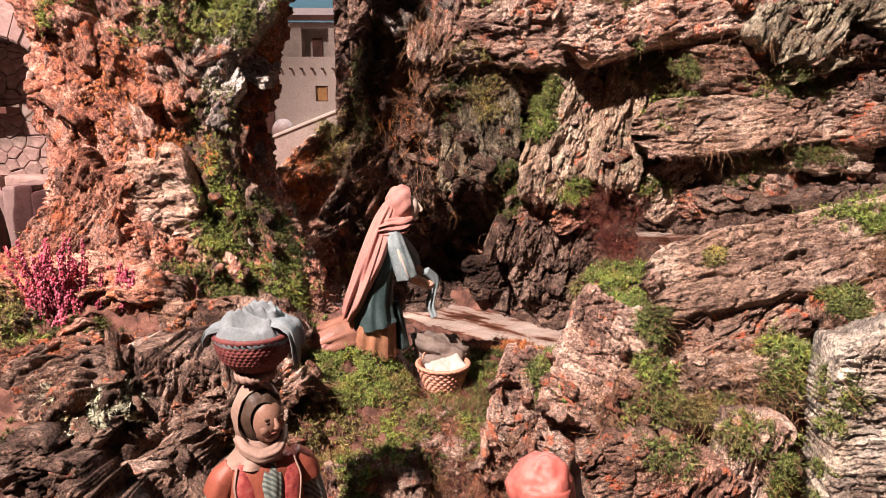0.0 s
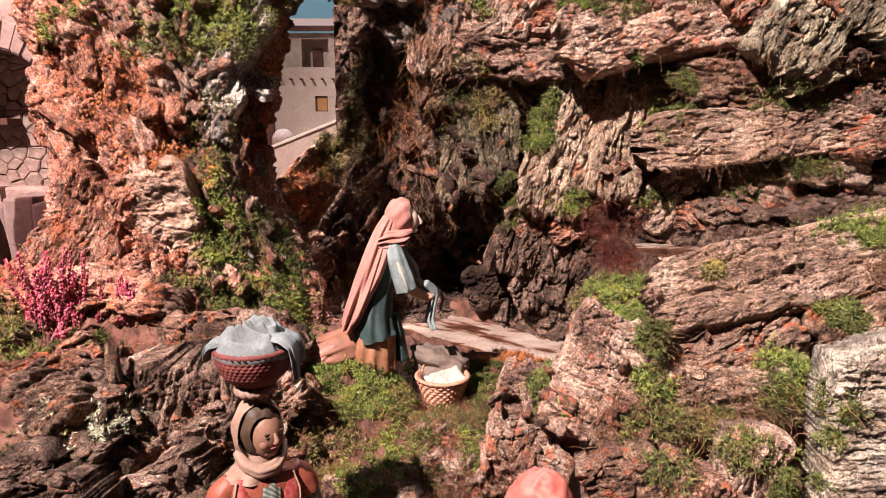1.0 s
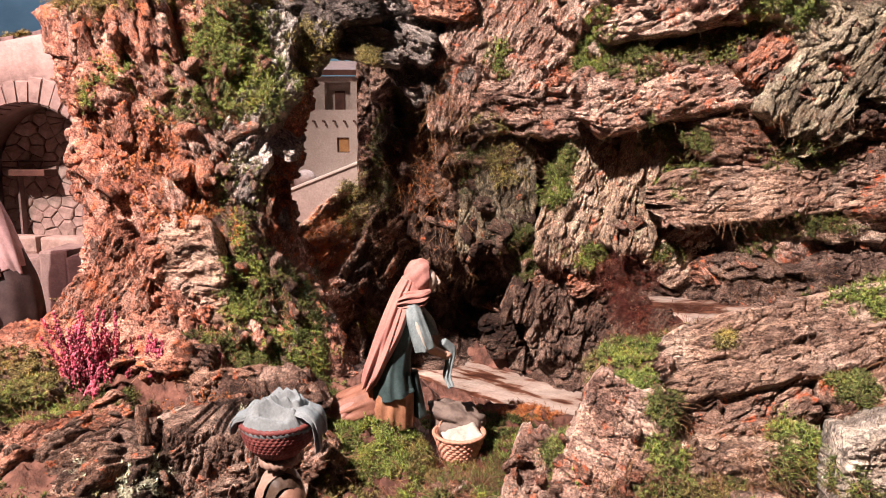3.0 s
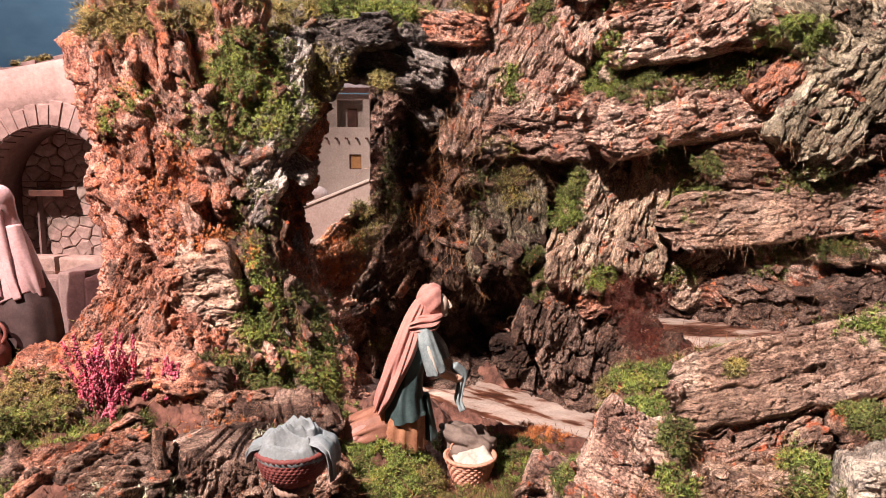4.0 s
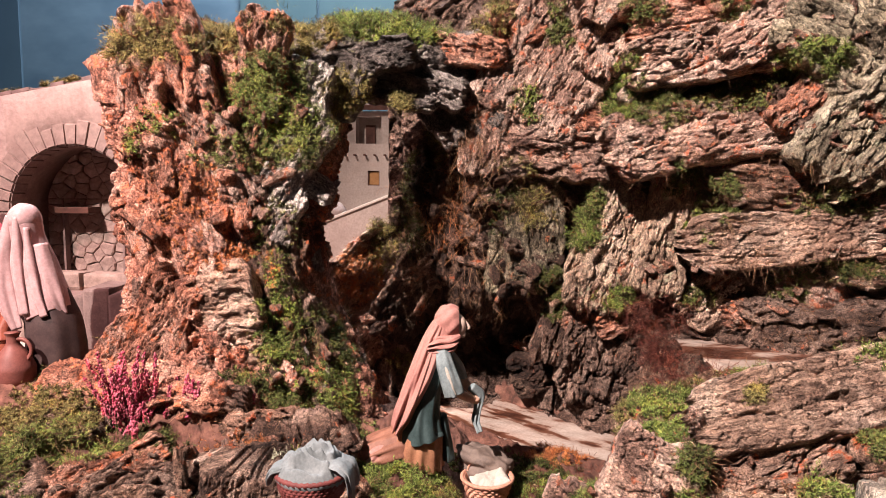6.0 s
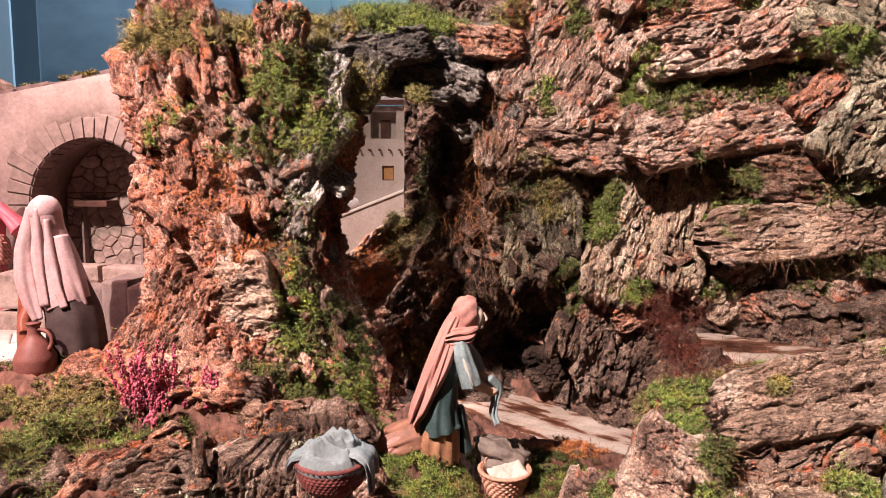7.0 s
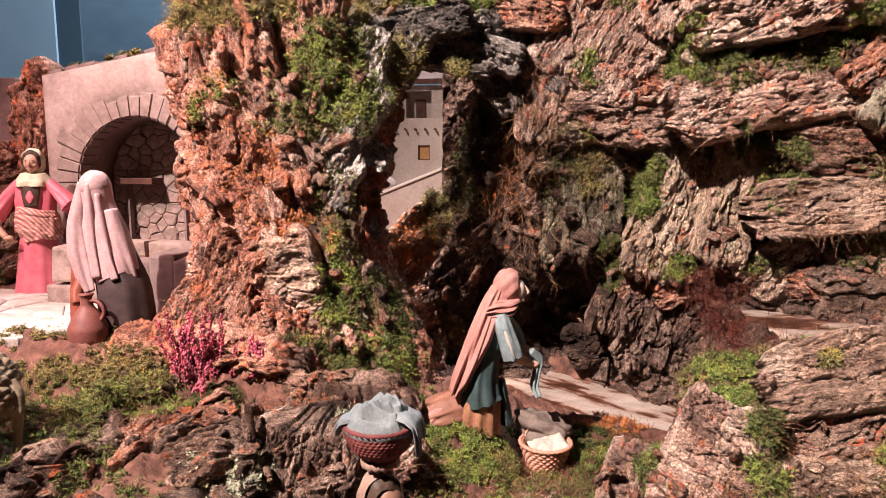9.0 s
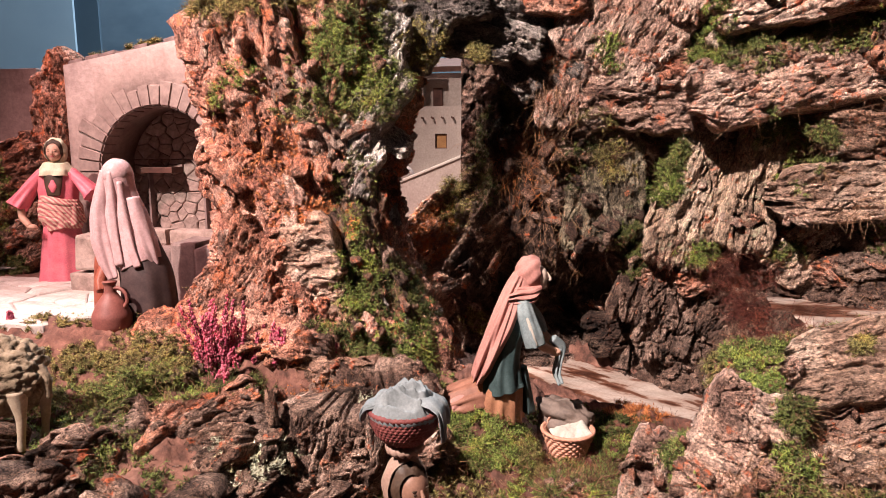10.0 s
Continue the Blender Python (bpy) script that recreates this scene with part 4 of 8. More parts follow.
cliff = make_cliff()
for i, (place, L, W, T, roll, mat, extra) in enumerate([
    ((0.453, 1.368, 0.661), 0.441, 0.147, 0.095, 12, BARK_PINK, dict(flat=True, tip=8)),
    ((0.143, 1.470, 0.639), 0.310, 0.161, 0.095, -4, BARK_PINK, dict(flat=True, torn=1.4)),
    ((0.140, 1.448, 0.815), 0.308, 0.237, 0.095, 62, BARK_PINK, dict(flat=True, torn=0.8)),
    ((-0.009, 1.460, 0.689), 0.250, 0.104, 0.080, 78, BARK_PINK, dict(flat=True)),
    ((0.329, 1.375, 0.740), 0.135, 0.088, 0.080, 38, BARK_PALE, dict(flat=True)),
    ((0.425, 1.343, 0.805), 0.325, 0.108, 0.095, 10, BARK_PINK, dict(flat=True, torn=1.3)),
    ((0.413, 1.340, 0.877), 0.303, 0.081, 0.080, 8, BARK_RED, dict(flat=True)),
    ((0.652, 1.298, 0.826), 0.258, 0.181, 0.095, -35, BARK_GREEN, dict(flat=True, torn=1.1)),
    ((0.680, 1.312, 0.675), 0.233, 0.169, 0.095, 68, BARK_GREEN, dict(flat=True, torn=1.1)),
    ((0.599, 1.328, 0.697), 0.118, 0.102, 0.095, 55, BARK_RED, dict(flat=True)),
    ((0.661, 1.375, 0.536), 0.396, 0.088, 0.080, -6, BARK_BROWN, dict(flat=True, comb=0.6)),
    ((0.615, 1.378, 0.446), 0.432, 0.118, 0.095, 5, BARK_TAN, dict(flat=True, comb=1.0, torn=0.7)),
    ((0.787, 1.385, 0.389), 0.172, 0.092, 0.080, 0, BARK_PALE, dict(flat=True, comb=0.6, torn=0.6)),
    ((0.271, 1.480, 0.423), 0.317, 0.162, 0.095, 76, BARK_LICHEN, dict(flat=True, torn=1.4)),
    ((0.379, 1.440, 0.452), 0.305, 0.108, 0.080, 82, BARK_LICHEN, dict(flat=True, torn=1.4)),
    ((0.100, 1.520, 0.456), 0.291, 0.128, 0.095, 96, BARK_OLIVE, dict(flat=True, torn=0.7)),
    ((0.036, 1.550, 0.411), 0.244, 0.086, 0.080, 85, BARK_OLIVE, dict(flat=True)),
    ((0.480, 1.450, 0.311), 0.157, 0.108, 0.080, 42, BARK_PALE, dict(flat=True)),
    ((0.705, 1.425, 0.307), 0.220, 0.105, 0.080, -28, BARK_PINK, dict(flat=True)),
    ((0.597, 1.440, 0.269), 0.206, 0.067, 0.080, -5, BARK_RED, dict(flat=True)),
    ((0.251, 1.54, 0.152), 0.265, 0.158, 0.095, 82, BARK_UMBER, dict(flat=True, torn=2.0, comb=0.6)),
    ((0.177, 1.540, 0.221), 0.198, 0.112, 0.080, 70, BARK_UMBER, dict(flat=True)),
    ((0.355, 1.52, 0.183), 0.191, 0.127, 0.095, 60, BARK_UMBER, dict(flat=True)),
    ((0.251, 1.427, 0.890), 0.243, 0.110, 0.095, 70, BARK_PINK, dict(flat=True)),
    ((0.537, 1.465, 0.350), 0.221, 0.076, 0.080, -10, BARK_UMBER, dict(flat=True)),
    ((0.782, 1.420, 0.246), 0.178, 0.074, 0.080, -20, BARK_RED, dict(flat=True)),
    ((0.182, 1.450, 0.703), 0.142, 0.071, 0.080, -15, BARK_RED, dict(flat=True)),
    ((0.052, 1.478, 0.863), 0.230, 0.115, 0.095, 70, BARK_RED, dict(flat=True)),
    ((0.518, 1.318, 0.846), 0.200, 0.095, 0.095, 30, BARK_PINK, dict(flat=True)),
    ((0.737, 1.340, 0.576), 0.175, 0.066, 0.080, 25, BARK_GREEN, dict(flat=True)),
    ((0.556, 1.348, 0.957), 0.321, 0.139, 0.095, 15, BARK_RED, dict(flat=True, tip=15)),
    ((0.297, 1.418, 0.981), 0.296, 0.148, 0.095, 30, BARK_PINK, dict(flat=True, tip=15)),
    ((0.122, 1.488, 0.970), 0.290, 0.133, 0.095, 50, BARK_RED, dict(flat=True, tip=15)),
    ((0.879, 1.378, 0.488), 0.247, 0.168, 0.095, 10, BARK_BROWN, dict(flat=True)),
    ((0.823, 1.308, 0.751), 0.260, 0.250, 0.095, 60, BARK_GREEN, dict(flat=True)),
    ((0.425, 1.480, 0.539), 0.111, 0.074, 0.080, 60, BARK_BROWN, dict(flat=True)),
    ((0.213, 1.525, 0.258), 0.117, 0.078, 0.080, 40, BARK_RED, dict(flat=True)),
    ((0.315, 1.490, 0.248), 0.153, 0.064, 0.080, 20, BARK_RED, dict(flat=True)),
    ((-0.045, 1.500, 0.797), 0.162, 0.075, 0.080, 60, BARK_BROWN, dict(flat=True)),
    ((0.046, 1.505, 0.536), 0.193, 0.077, 0.080, 5, BARK_UMBER, dict(flat=True)),
    # pieces inside the recess, shade painted in through their near-black cork
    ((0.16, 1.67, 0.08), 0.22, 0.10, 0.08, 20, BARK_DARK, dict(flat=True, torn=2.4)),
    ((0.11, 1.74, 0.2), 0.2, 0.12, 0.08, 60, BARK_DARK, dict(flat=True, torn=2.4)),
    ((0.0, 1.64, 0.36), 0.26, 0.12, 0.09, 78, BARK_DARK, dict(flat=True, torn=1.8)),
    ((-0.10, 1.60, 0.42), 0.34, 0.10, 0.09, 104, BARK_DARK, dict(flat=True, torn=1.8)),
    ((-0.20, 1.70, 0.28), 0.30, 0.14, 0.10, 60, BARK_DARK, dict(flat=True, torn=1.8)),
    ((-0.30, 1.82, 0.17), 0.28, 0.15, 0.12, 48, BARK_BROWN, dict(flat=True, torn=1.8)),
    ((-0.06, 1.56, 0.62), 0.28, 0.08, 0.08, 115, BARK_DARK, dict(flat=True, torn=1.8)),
    ((-0.35, 1.83, 0.33), 0.24, 0.13, 0.12, 42, BARK_BROWN, dict(flat=True, torn=1.8)),
    ((-0.38, 1.84, 0.24), 0.28, 0.18, 0.12, 60, BARK_BROWN, dict(flat=True, torn=1.8)),
    ((-0.46, 2.02, 0.12), 0.40, 0.24, 0.14, 38, BARK_BROWN, dict(flat=True, torn=1.8)),
]):
    slab(place, L, W, T, roll, mat, cliff, seed=i + 1, **extra)

# ---- pillar and natural arch ----
pillar = tube_rock([(-0.52, 1.27, 0.02), (-0.515, 1.28, 0.16), (-0.52, 1.30, 0.32), (-0.555, 1.32, 0.45), (-0.56, 1.36, 0.62), (-0.57, 1.38, 0.75), (-0.54, 1.42, 0.835)],
                   [0.30, 0.265, 0.175, 0.18, 0.225, 0.235, 0.14], [0.26, 0.2, 0.175, 0.175, 0.165, 0.165, 0.08], 3, 420, 470, BARK_RUST, "rock_pillar",
                   label="leaning pillar of rust-red cork bark rock", category="rock", kind="structure")
arch = tube_rock([(-0.42, 1.38, 0.80), (-0.27, 1.42, 0.795), (-0.12, 1.50, 0.80), (0.04, 1.56, 0.79), (0.14, 1.6, 0.74)], [0.075, 0.07, 0.075, 0.10, 0.12],
                 [0.08, 0.08, 0.09, 0.1, 0.1], 8, 180, 180, BARK_SLATE, "rock_arch", side=(0, 1, 0), rough=0.6, upright=False, label="natural arch of grey cork bark bridging the gap", category="rock", kind="structure")
for i, (place, L, W, T, roll, mat, extra) in enumerate([
    ((-0.465, 1.125, 0.30), 0.11, 0.2, 0.042, 8, BARK_TAN, dict(flat=True, wide=9.0)),
    ((-0.60, 1.12, 0.28), 0.22, 0.12, 0.048, 66, BARK_RED, dict(flat=True, torn=0.6)),
    ((-0.69, 1.13, 0.22), 0.17, 0.09, 0.048, 58, BARK_RED, dict(flat=True, torn=0.5)),
    ((-0.43, 1.215, 0.77), 0.2, 0.09, 0.05, 84, BARK_RED, dict(flat=True, torn=1.6)),
    ((-0.415, 1.225, 0.53), 0.33, 0.09, 0.05, 58, BARK_GREY, dict(flat=True, torn=1.4)),
    ((-0.36, 1.27, 0.66), 0.24, 0.07, 0.05, 76, BARK_GREY, dict(flat=True, torn=1.4)),
    ((-0.43, 1.2, 0.42), 0.26, 0.07, 0.04, 62, BARK_GREY, dict(flat=True, torn=1.2)),
    ((-0.36, 1.262, 0.555), 0.12, 0.05, 0.05, -34, BARK_GREY, dict(flat=True)),
    ((-0.56, 1.2, 0.70), 0.36, 0.10, 0.04, 104, BARK_RED, dict(flat=True, torn=2.0)),
    ((-0.65, 1.215, 0.70), 0.36, 0.11, 0.04, 92, BARK_PINK, dict(flat=True, torn=2.0)),
    ((-0.50, 1.19, 0.60), 0.28, 0.08, 0.04, 116, BARK_PINK, dict(flat=True, torn=2.0)),
    ((-0.61, 1.19, 0.50), 0.34, 0.10, 0.04, 106, BARK_RED, dict(flat=True, torn=2.0)),
    ((-0.54, 1.175, 0.42), 0.28, 0.08, 0.04, 112, BARK_RED, dict(flat=True, torn=1.8)),
    # brown-grey trunk, its umber tone also carrying the shade of this side
    ((-0.39, 1.18, 0.26), 0.30, 0.09, 0.05, 104, BARK_UMBER, dict(flat=True, torn=1.5)),
    ((-0.335, 1.20, 0.20), 0.26, 0.09, 0.05, 104, BARK_UMBER, dict(flat=True, torn=1.5)),
    ((-0.40, 1.20, 0.38), 0.22, 0.08, 0.05, 98, BARK_UMBER, dict(flat=True, torn=1.5)),
    ((-0.40, 1.16, 0.12), 0.16, 0.09, 0.05, 70, BARK_BROWN, dict(flat=True)),
    ((-0.295, 1.19, 0.13), 0.17, 0.05, 0.05, 116, BARK_GREY, {}),
]):
    slab(place, L, W, T, roll, mat, pillar, seed=i + 41, **extra)
for i, (place, L, W, T, roll, mat) in enumerate([
    ((-0.24, 1.34, 0.80), 0.16, 0.07, 0.07, 8, BARK_SLATE), ((-0.13, 1.41, 0.76), 0.16, 0.07, 0.08, -24, BARK_SLATE),
    ((-0.05, 1.46, 0.72), 0.16, 0.08, 0.08, -48, BARK_SLATE), ((-0.06, 1.42, 0.83), 0.18, 0.07, 0.07, -8, BARK_RED), ((-0.29, 1.33, 0.73), 0.12, 0.06, 0.07, 60, BARK_SLATE),
    ((-0.21, 1.40, 0.745), 0.2, 0.075, 0.08, -10, BARK_SLATE), ((-0.115, 1.46, 0.70), 0.15, 0.08, 0.08, -50, BARK_SLATE)]):
    slab(place, L, W, T, roll, mat, arch, seed=i + 61, flat=True)

# ---- banks of loose bark ----
for i, (place, L, W, T, roll, mat, extra, label) in enumerate([
    ((0.565, 0.885, 0.283), 0.60, 0.108, 0.06, 12, BARK_TAN, dict(flat=True, step=0.0012, tip=34, torn=0.7, grain=1.5, wide=40.0, ragged=0.4, comb=0.4), "long pale plank of furrowed cork bark on the bank"),
    ((0.197, 0.79, 0.152), 0.115, 0.165, 0.05, -22, BARK_PINK, dict(flat=True, step=0.0011, tip=16, torn=0.55, grain=0.7, wide=40.0, ragged=0.35, comb=0.8), "upright rosy cork bark block leaning on the bank"),
    ((0.34, 0.835, 0.165), 0.26, 0.09, 0.06, 20, BARK_BROWN, dict(flat=True, step=0.0012, tip=12, torn=1.8), "layered cork bark under the pale plank"),
    ((0.345, 0.79, 0.125), 0.20, 0.075, 0.06, 10, BARK_PALE, dict(flat=True, step=0.0012, tip=4, torn=1.2), "brown cork bark lump low on the bank"),
    ((0.115, 0.80, 0.075), 0.115, 0.17, 0.045, -14, BARK_PINK, dict(flat=True, step=0.0011, tip=14, torn=0.55, grain=0.7, wide=24.0, ragged=0.4, comb=0.8), "rosy cork bark piece standing in moss"),
    ((0.487, 0.70, 0.105), 0.13, 0.25, 0.06, 3, BARK_ASH, dict(flat=True, step=0.0012, torn=0.6, grain=1.5, wide=40.0, ragged=0.4, comb=0.5), "pale grey furrowed cork bark slab standing upright"),
    ((0.352, 0.715, 0.06), 0.125, 0.075, 0.05, 82, BARK_PINK, dict(flat=True, step=0.0012, torn=0.8, grain=1.2), "small brown cork bark piece standing upright"),
    ((0.215, 0.715, 0.035), 0.10, 0.12, 0.05, 15, BARK_BROWN, dict(flat=True, step=0.0012, torn=1.3), "cork bark lump half buried in moss"),
    ((0.283, 0.705, 0.035), 0.09, 0.10, 0.05, 60, BARK_RED, dict(flat=True, step=0.0012, torn=1.2), "cork bark lump half buried in moss"),
    ((0.60, 0.82, 0.19), 0.24, 0.14, 0.07, 16, BARK_BROWN, dict(flat=True, tip=20), "brown cork bark slab under the pale plank"),
    ((0.28, 0.935, 0.18), 0.16, 0.12, 0.06, 8, BARK_BROWN, dict(tip=68), "brown cork bark shelf under the turf"),
    ((0.66, 1.03, 0.215), 0.36, 0.10, 0.05, 6, BARK_BROWN, dict(tip=72), "brown cork bark shelf by the pool"),
    ((0.37, 1.16, 0.13), 0.2, 0.13, 0.06, 14, BARK_BROWN, dict(flat=True, tip=35), "brown cork bark shelf at the pool's lip"),
    ((0.36, 1.28, 0.15), 0.16, 0.12, 0.06, 70, BARK_DARK, dict(flat=True, tip=25, yaw=-35), "dark cork bark shelf at the pool's lip"),
    ((0.50, 1.11, 0.18), 0.2, 0.10, 0.05, 4, BARK_BROWN, dict(flat=True, tip=50), "brown cork bark shelf at the pool's lip"),
    ((0.0, 0.83, -0.015), 0.085, 0.075, 0.05, 78, BARK_PINK, dict(flat=True, step=0.0012, torn=1.2, tip=8), "rosy split cork bark piece in the earth"),
    ((0.055, 0.80, -0.06), 0.10, 0.07, 0.05, 70, BARK_RED, dict(flat=True, step=0.0012, torn=1.2, tip=10), "rust-red split cork bark piece in the earth"),
    ((-0.15, 0.79, -0.055), 0.15, 0.055, 0.05, -4, BARK_PINK, dict(flat=True, step=0.0012, torn=1.2, tip=25), "rosy cork bark strip lying in the earth"),
    ((-0.06, 0.765, -0.075), 0.12, 0.05, 0.05, -30, BARK_PALE, dict(flat=True, step=0.0012, torn=1.2, tip=30), "pale cork bark strip lying in the earth"),
    ((0.04, 0.75, -0.10), 0.14, 0.06, 0.05, 5, BARK_RED, dict(flat=True, step=0.001, tip=25), "rust-red cork bark strip lying in the earth"),
    ((-0.42, 0.845, 0.06), 0.34, 0.15, 0.10, 22, BARK_UMBER, dict(flat=True, step=0.0014, tip=38, torn=1.5), "rugged dark cork bark boulder on the bank"),
    ((-0.56, 0.78, 0.06), 0.34, 0.15, 0.10, 14, BARK_UMBER, dict(flat=True, step=0.0014, tip=38, torn=1.5), "rugged dark cork bark boulder on the bank"),
    ((-0.335, 0.83, 0.085), 0.17, 0.15, 0.08, 78, BARK_UMBER, dict(flat=True, step=0.0014, tip=-6, torn=0.6, grain=1.4), "dark brown cork bark block with an upright grain"),
    ((-0.37, 0.76, -0.03), 0.24, 0.11, 0.08, 42, BARK_UMBER, dict(flat=True, step=0.0014, tip=10, torn=1.0), "dark split cork bark low on the bank"),
    ((-0.55, 0.70, 0.0), 0.30, 0.13, 0.08, 20, BARK_UMBER, dict(flat=True, step=0.0012, tip=5, torn=1.6), "dark split cork bark low on the bank"),
    ((-0.44, 0.69, -0.04), 0.22, 0.10, 0.08, 55, BARK_UMBER, dict(flat=True, step=0.0012, tip=5, torn=1.4), "dark split cork bark low on the bank"),
    ((-0.265, 0.865, 0.05), 0.18, 0.07, 0.06, 46, BARK_PINK, dict(flat=True, step=0.0014, tip=20), "rosy cork bark piece among the moss"),
    ((0.0, 0.885, -0.01), 0.10, 0.08, 0.05, 80, BARK_RED, {}, "small rust-red cork bark piece"),
    ((-0.10, 0.80, -0.04), 0.16, 0.08, 0.06, -12, BARK_PINK, dict(tip=20), "rosy cork bark piece lying in the earth"),
    ((-0.60, 1.02, 0.19), 0.34, 0.09, 0.08, -4, BARK_RED, dict(tip=55), "low rust-red cork bark step"),
    ((-0.36, 0.98, 0.105), 0.3, 0.1, 0.08, 12, BARK_UMBER, dict(tip=50, rough=1.5), "crumbly brown cork bark ledge"),
    ((-1.345, 1.60, 0.56), 0.34, 0.12, 0.12, 80, BARK_RED, dict(flat=True, torn=1.6), "rust-red cork bark rock beside the arched wall"),
    ((-1.46, 1.57, 0.44), 0.26, 0.18, 0.12, 30, BARK_RED, dict(flat=True, torn=1.6), "brown cork bark rock beside the arched wall"),
    ((-1.36, 1.56, 0.32), 0.3, 0.14, 0.1, 40, BARK_BROWN, dict(flat=True, torn=1.6), "brown cork bark rock beside the arched wall"),
    ((-1.62, 1.5, 0.27), 0.3, 0.18, 0.12, 20, BARK_BROWN, {}, "brown cork bark rock beside the arched wall"),
    ((-1.285, 1.55, 0.66), 0.24, 0.07, 0.08, 85, BARK_RED, dict(flat=True, torn=1.6), "rust-red cork bark strip edging the wall"),
]):
    tagged(slab(place, L, W, T, roll, mat, seed=i + 81, **extra), label=label, category="bark slab")

# crumbled ledges of bark on the left bank
rng = np.random.default_rng(77)
for i in range(66):
    x, y = rng.uniform(-0.95, -0.2), rng.uniform(0.58, 1.04)
    z = float(ground_height(np.array(x), np.array(y)))
    if -0.66 < x < -0.5 and y > 0.9 or x < -0.7 and y > 0.78:
        continue
    ob = slab((x, y, z + 0.004), rng.uniform(0.07, 0.17), rng.uniform(0.04, 0.08), 0.04, rng.uniform(-10, 45), (BARK_UMBER, BARK_UMBER, BARK_BROWN, BARK_RED)[rng.integers(0, 4)], yaw=rng.uniform(-30, 30), tip=rng.uniform(15, 60), seed=200 + i, flat=True, torn=2.0, wide=12.0, step=0.0021)
    tagged(ob, label="crumbled piece of dark cork bark lying on the bank", category="bark slab", group="crumbled bark")

# ---- chips of bark scattered over the rock ----
def chips(parent, mats, centre, radius, n, seed, small=0.03, large=0.09, spin=(15, 60)):
    rng = np.random.default_rng(seed)
    s = spots(rng, centre, radius, n, -0.6)
    shapes = []
    for k in range(4):
        v, f = cork_mesh(0.095, 0.034, 0.011, seed * 7 + k, 0.0034, 0.8, 0.9, 40.0)
        shapes.append(mesh_of("bark_chip", v, f, False))
        shapes[-1].materials.append(mats[k % len(mats)])
    for row in s:
        c, nrm = Vector(row[:3]), Vector(row[3:])
        size = rng.uniform(small, large) / 0.08
        m = Matrix.Translation(c - nrm * 0.003) @ (-nrm).to_track_quat("Y", "Z").to_matrix().to_4x4() @ pose(0, 0, 0, rng.normal() * 10, -spin[0] + rng.normal() * spin[1], rng.normal() * 10) @ Matrix.Scale(size, 4)
        ob = new("bark_chip", shapes[rng.integers(0, 4)])
        ob.matrix_world = m
        ob.parent = parent


chips(pillar, [BARK_RED, BARK_PINK, BARK_RED, BARK_RED], (-0.58, 1.2, 0.55), (0.2, 0.2, 0.36), 110, 5, 0.03, 0.09, (100, 20))
chips(pillar, [BARK_GREY, BARK_GREY, BARK_BROWN, BARK_GREY], (-0.34, 1.25, 0.6), (0.12, 0.2, 0.25), 60, 6, 0.02, 0.06, (70, 25))
chips(cliff, [BARK_RED, BARK_PINK, BARK_BROWN, BARK_PINK], (0.45, 1.35, 0.72), (0.5, 0.25, 0.36), 190, 7, 0.014, 0.045, (20, 40))
chips(cliff, [BARK_BROWN, BARK_PINK, BARK_RED, BARK_BROWN], (0.6, 1.4, 0.3), (0.4, 0.2, 0.22), 150, 8, 0.014, 0.045)
chips(bpy.data.objects["ground"], [BARK_BROWN, BARK_PINK, BARK_RED, BARK_BROWN], (0.0, 0.92, 0.03), (0.75, 0.25, 0.25), 230, 10, 0.012, 0.05)
# recess chips in the same cork, darkened to pass for shade
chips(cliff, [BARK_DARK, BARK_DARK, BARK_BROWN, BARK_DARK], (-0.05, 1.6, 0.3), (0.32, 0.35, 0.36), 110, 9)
chips(bpy.data.objects["ground"], [BARK_PINK, BARK_RED, BARK_BROWN, BARK_PALE], (0.0, 0.8, -0.04), (0.3, 0.16, 0.14), 200, 11, 0.01, 0.035)
chips(bpy.data.objects["ground"], [BARK_UMBER, BARK_UMBER, BARK_BROWN, BARK_UMBER], (-0.5, 0.76, 0.03), (0.35, 0.2, 0.2), 150, 12, 0.02, 0.06)
# umber chips that help paint the pillar's right side as shaded
chips(pillar, [BARK_UMBER, BARK_BROWN, BARK_UMBER, BARK_GREY], (-0.33, 1.2, 0.22), (0.1, 0.15, 0.24), 80, 13, 0.02, 0.06, (95, 25))
chips(bpy.data.objects["ground"], [BARK_RED, BARK_BROWN, BARK_PINK, BARK_UMBER], (0.06, 0.97, 0.01), (0.14, 0.12, 0.08), 90, 14, 0.01, 0.03)

# ---- model village: arched wall, trough, house ----
def stone_mesh(seed, w, h, d):
    rng = np.random.default_rng(seed)
    bm = box_mesh(-w / 2, w / 2, -d / 2, d / 2, -h / 2, h / 2, min(w, h) * 0.18, min(w, h) * 0.07, rng)
    return bm


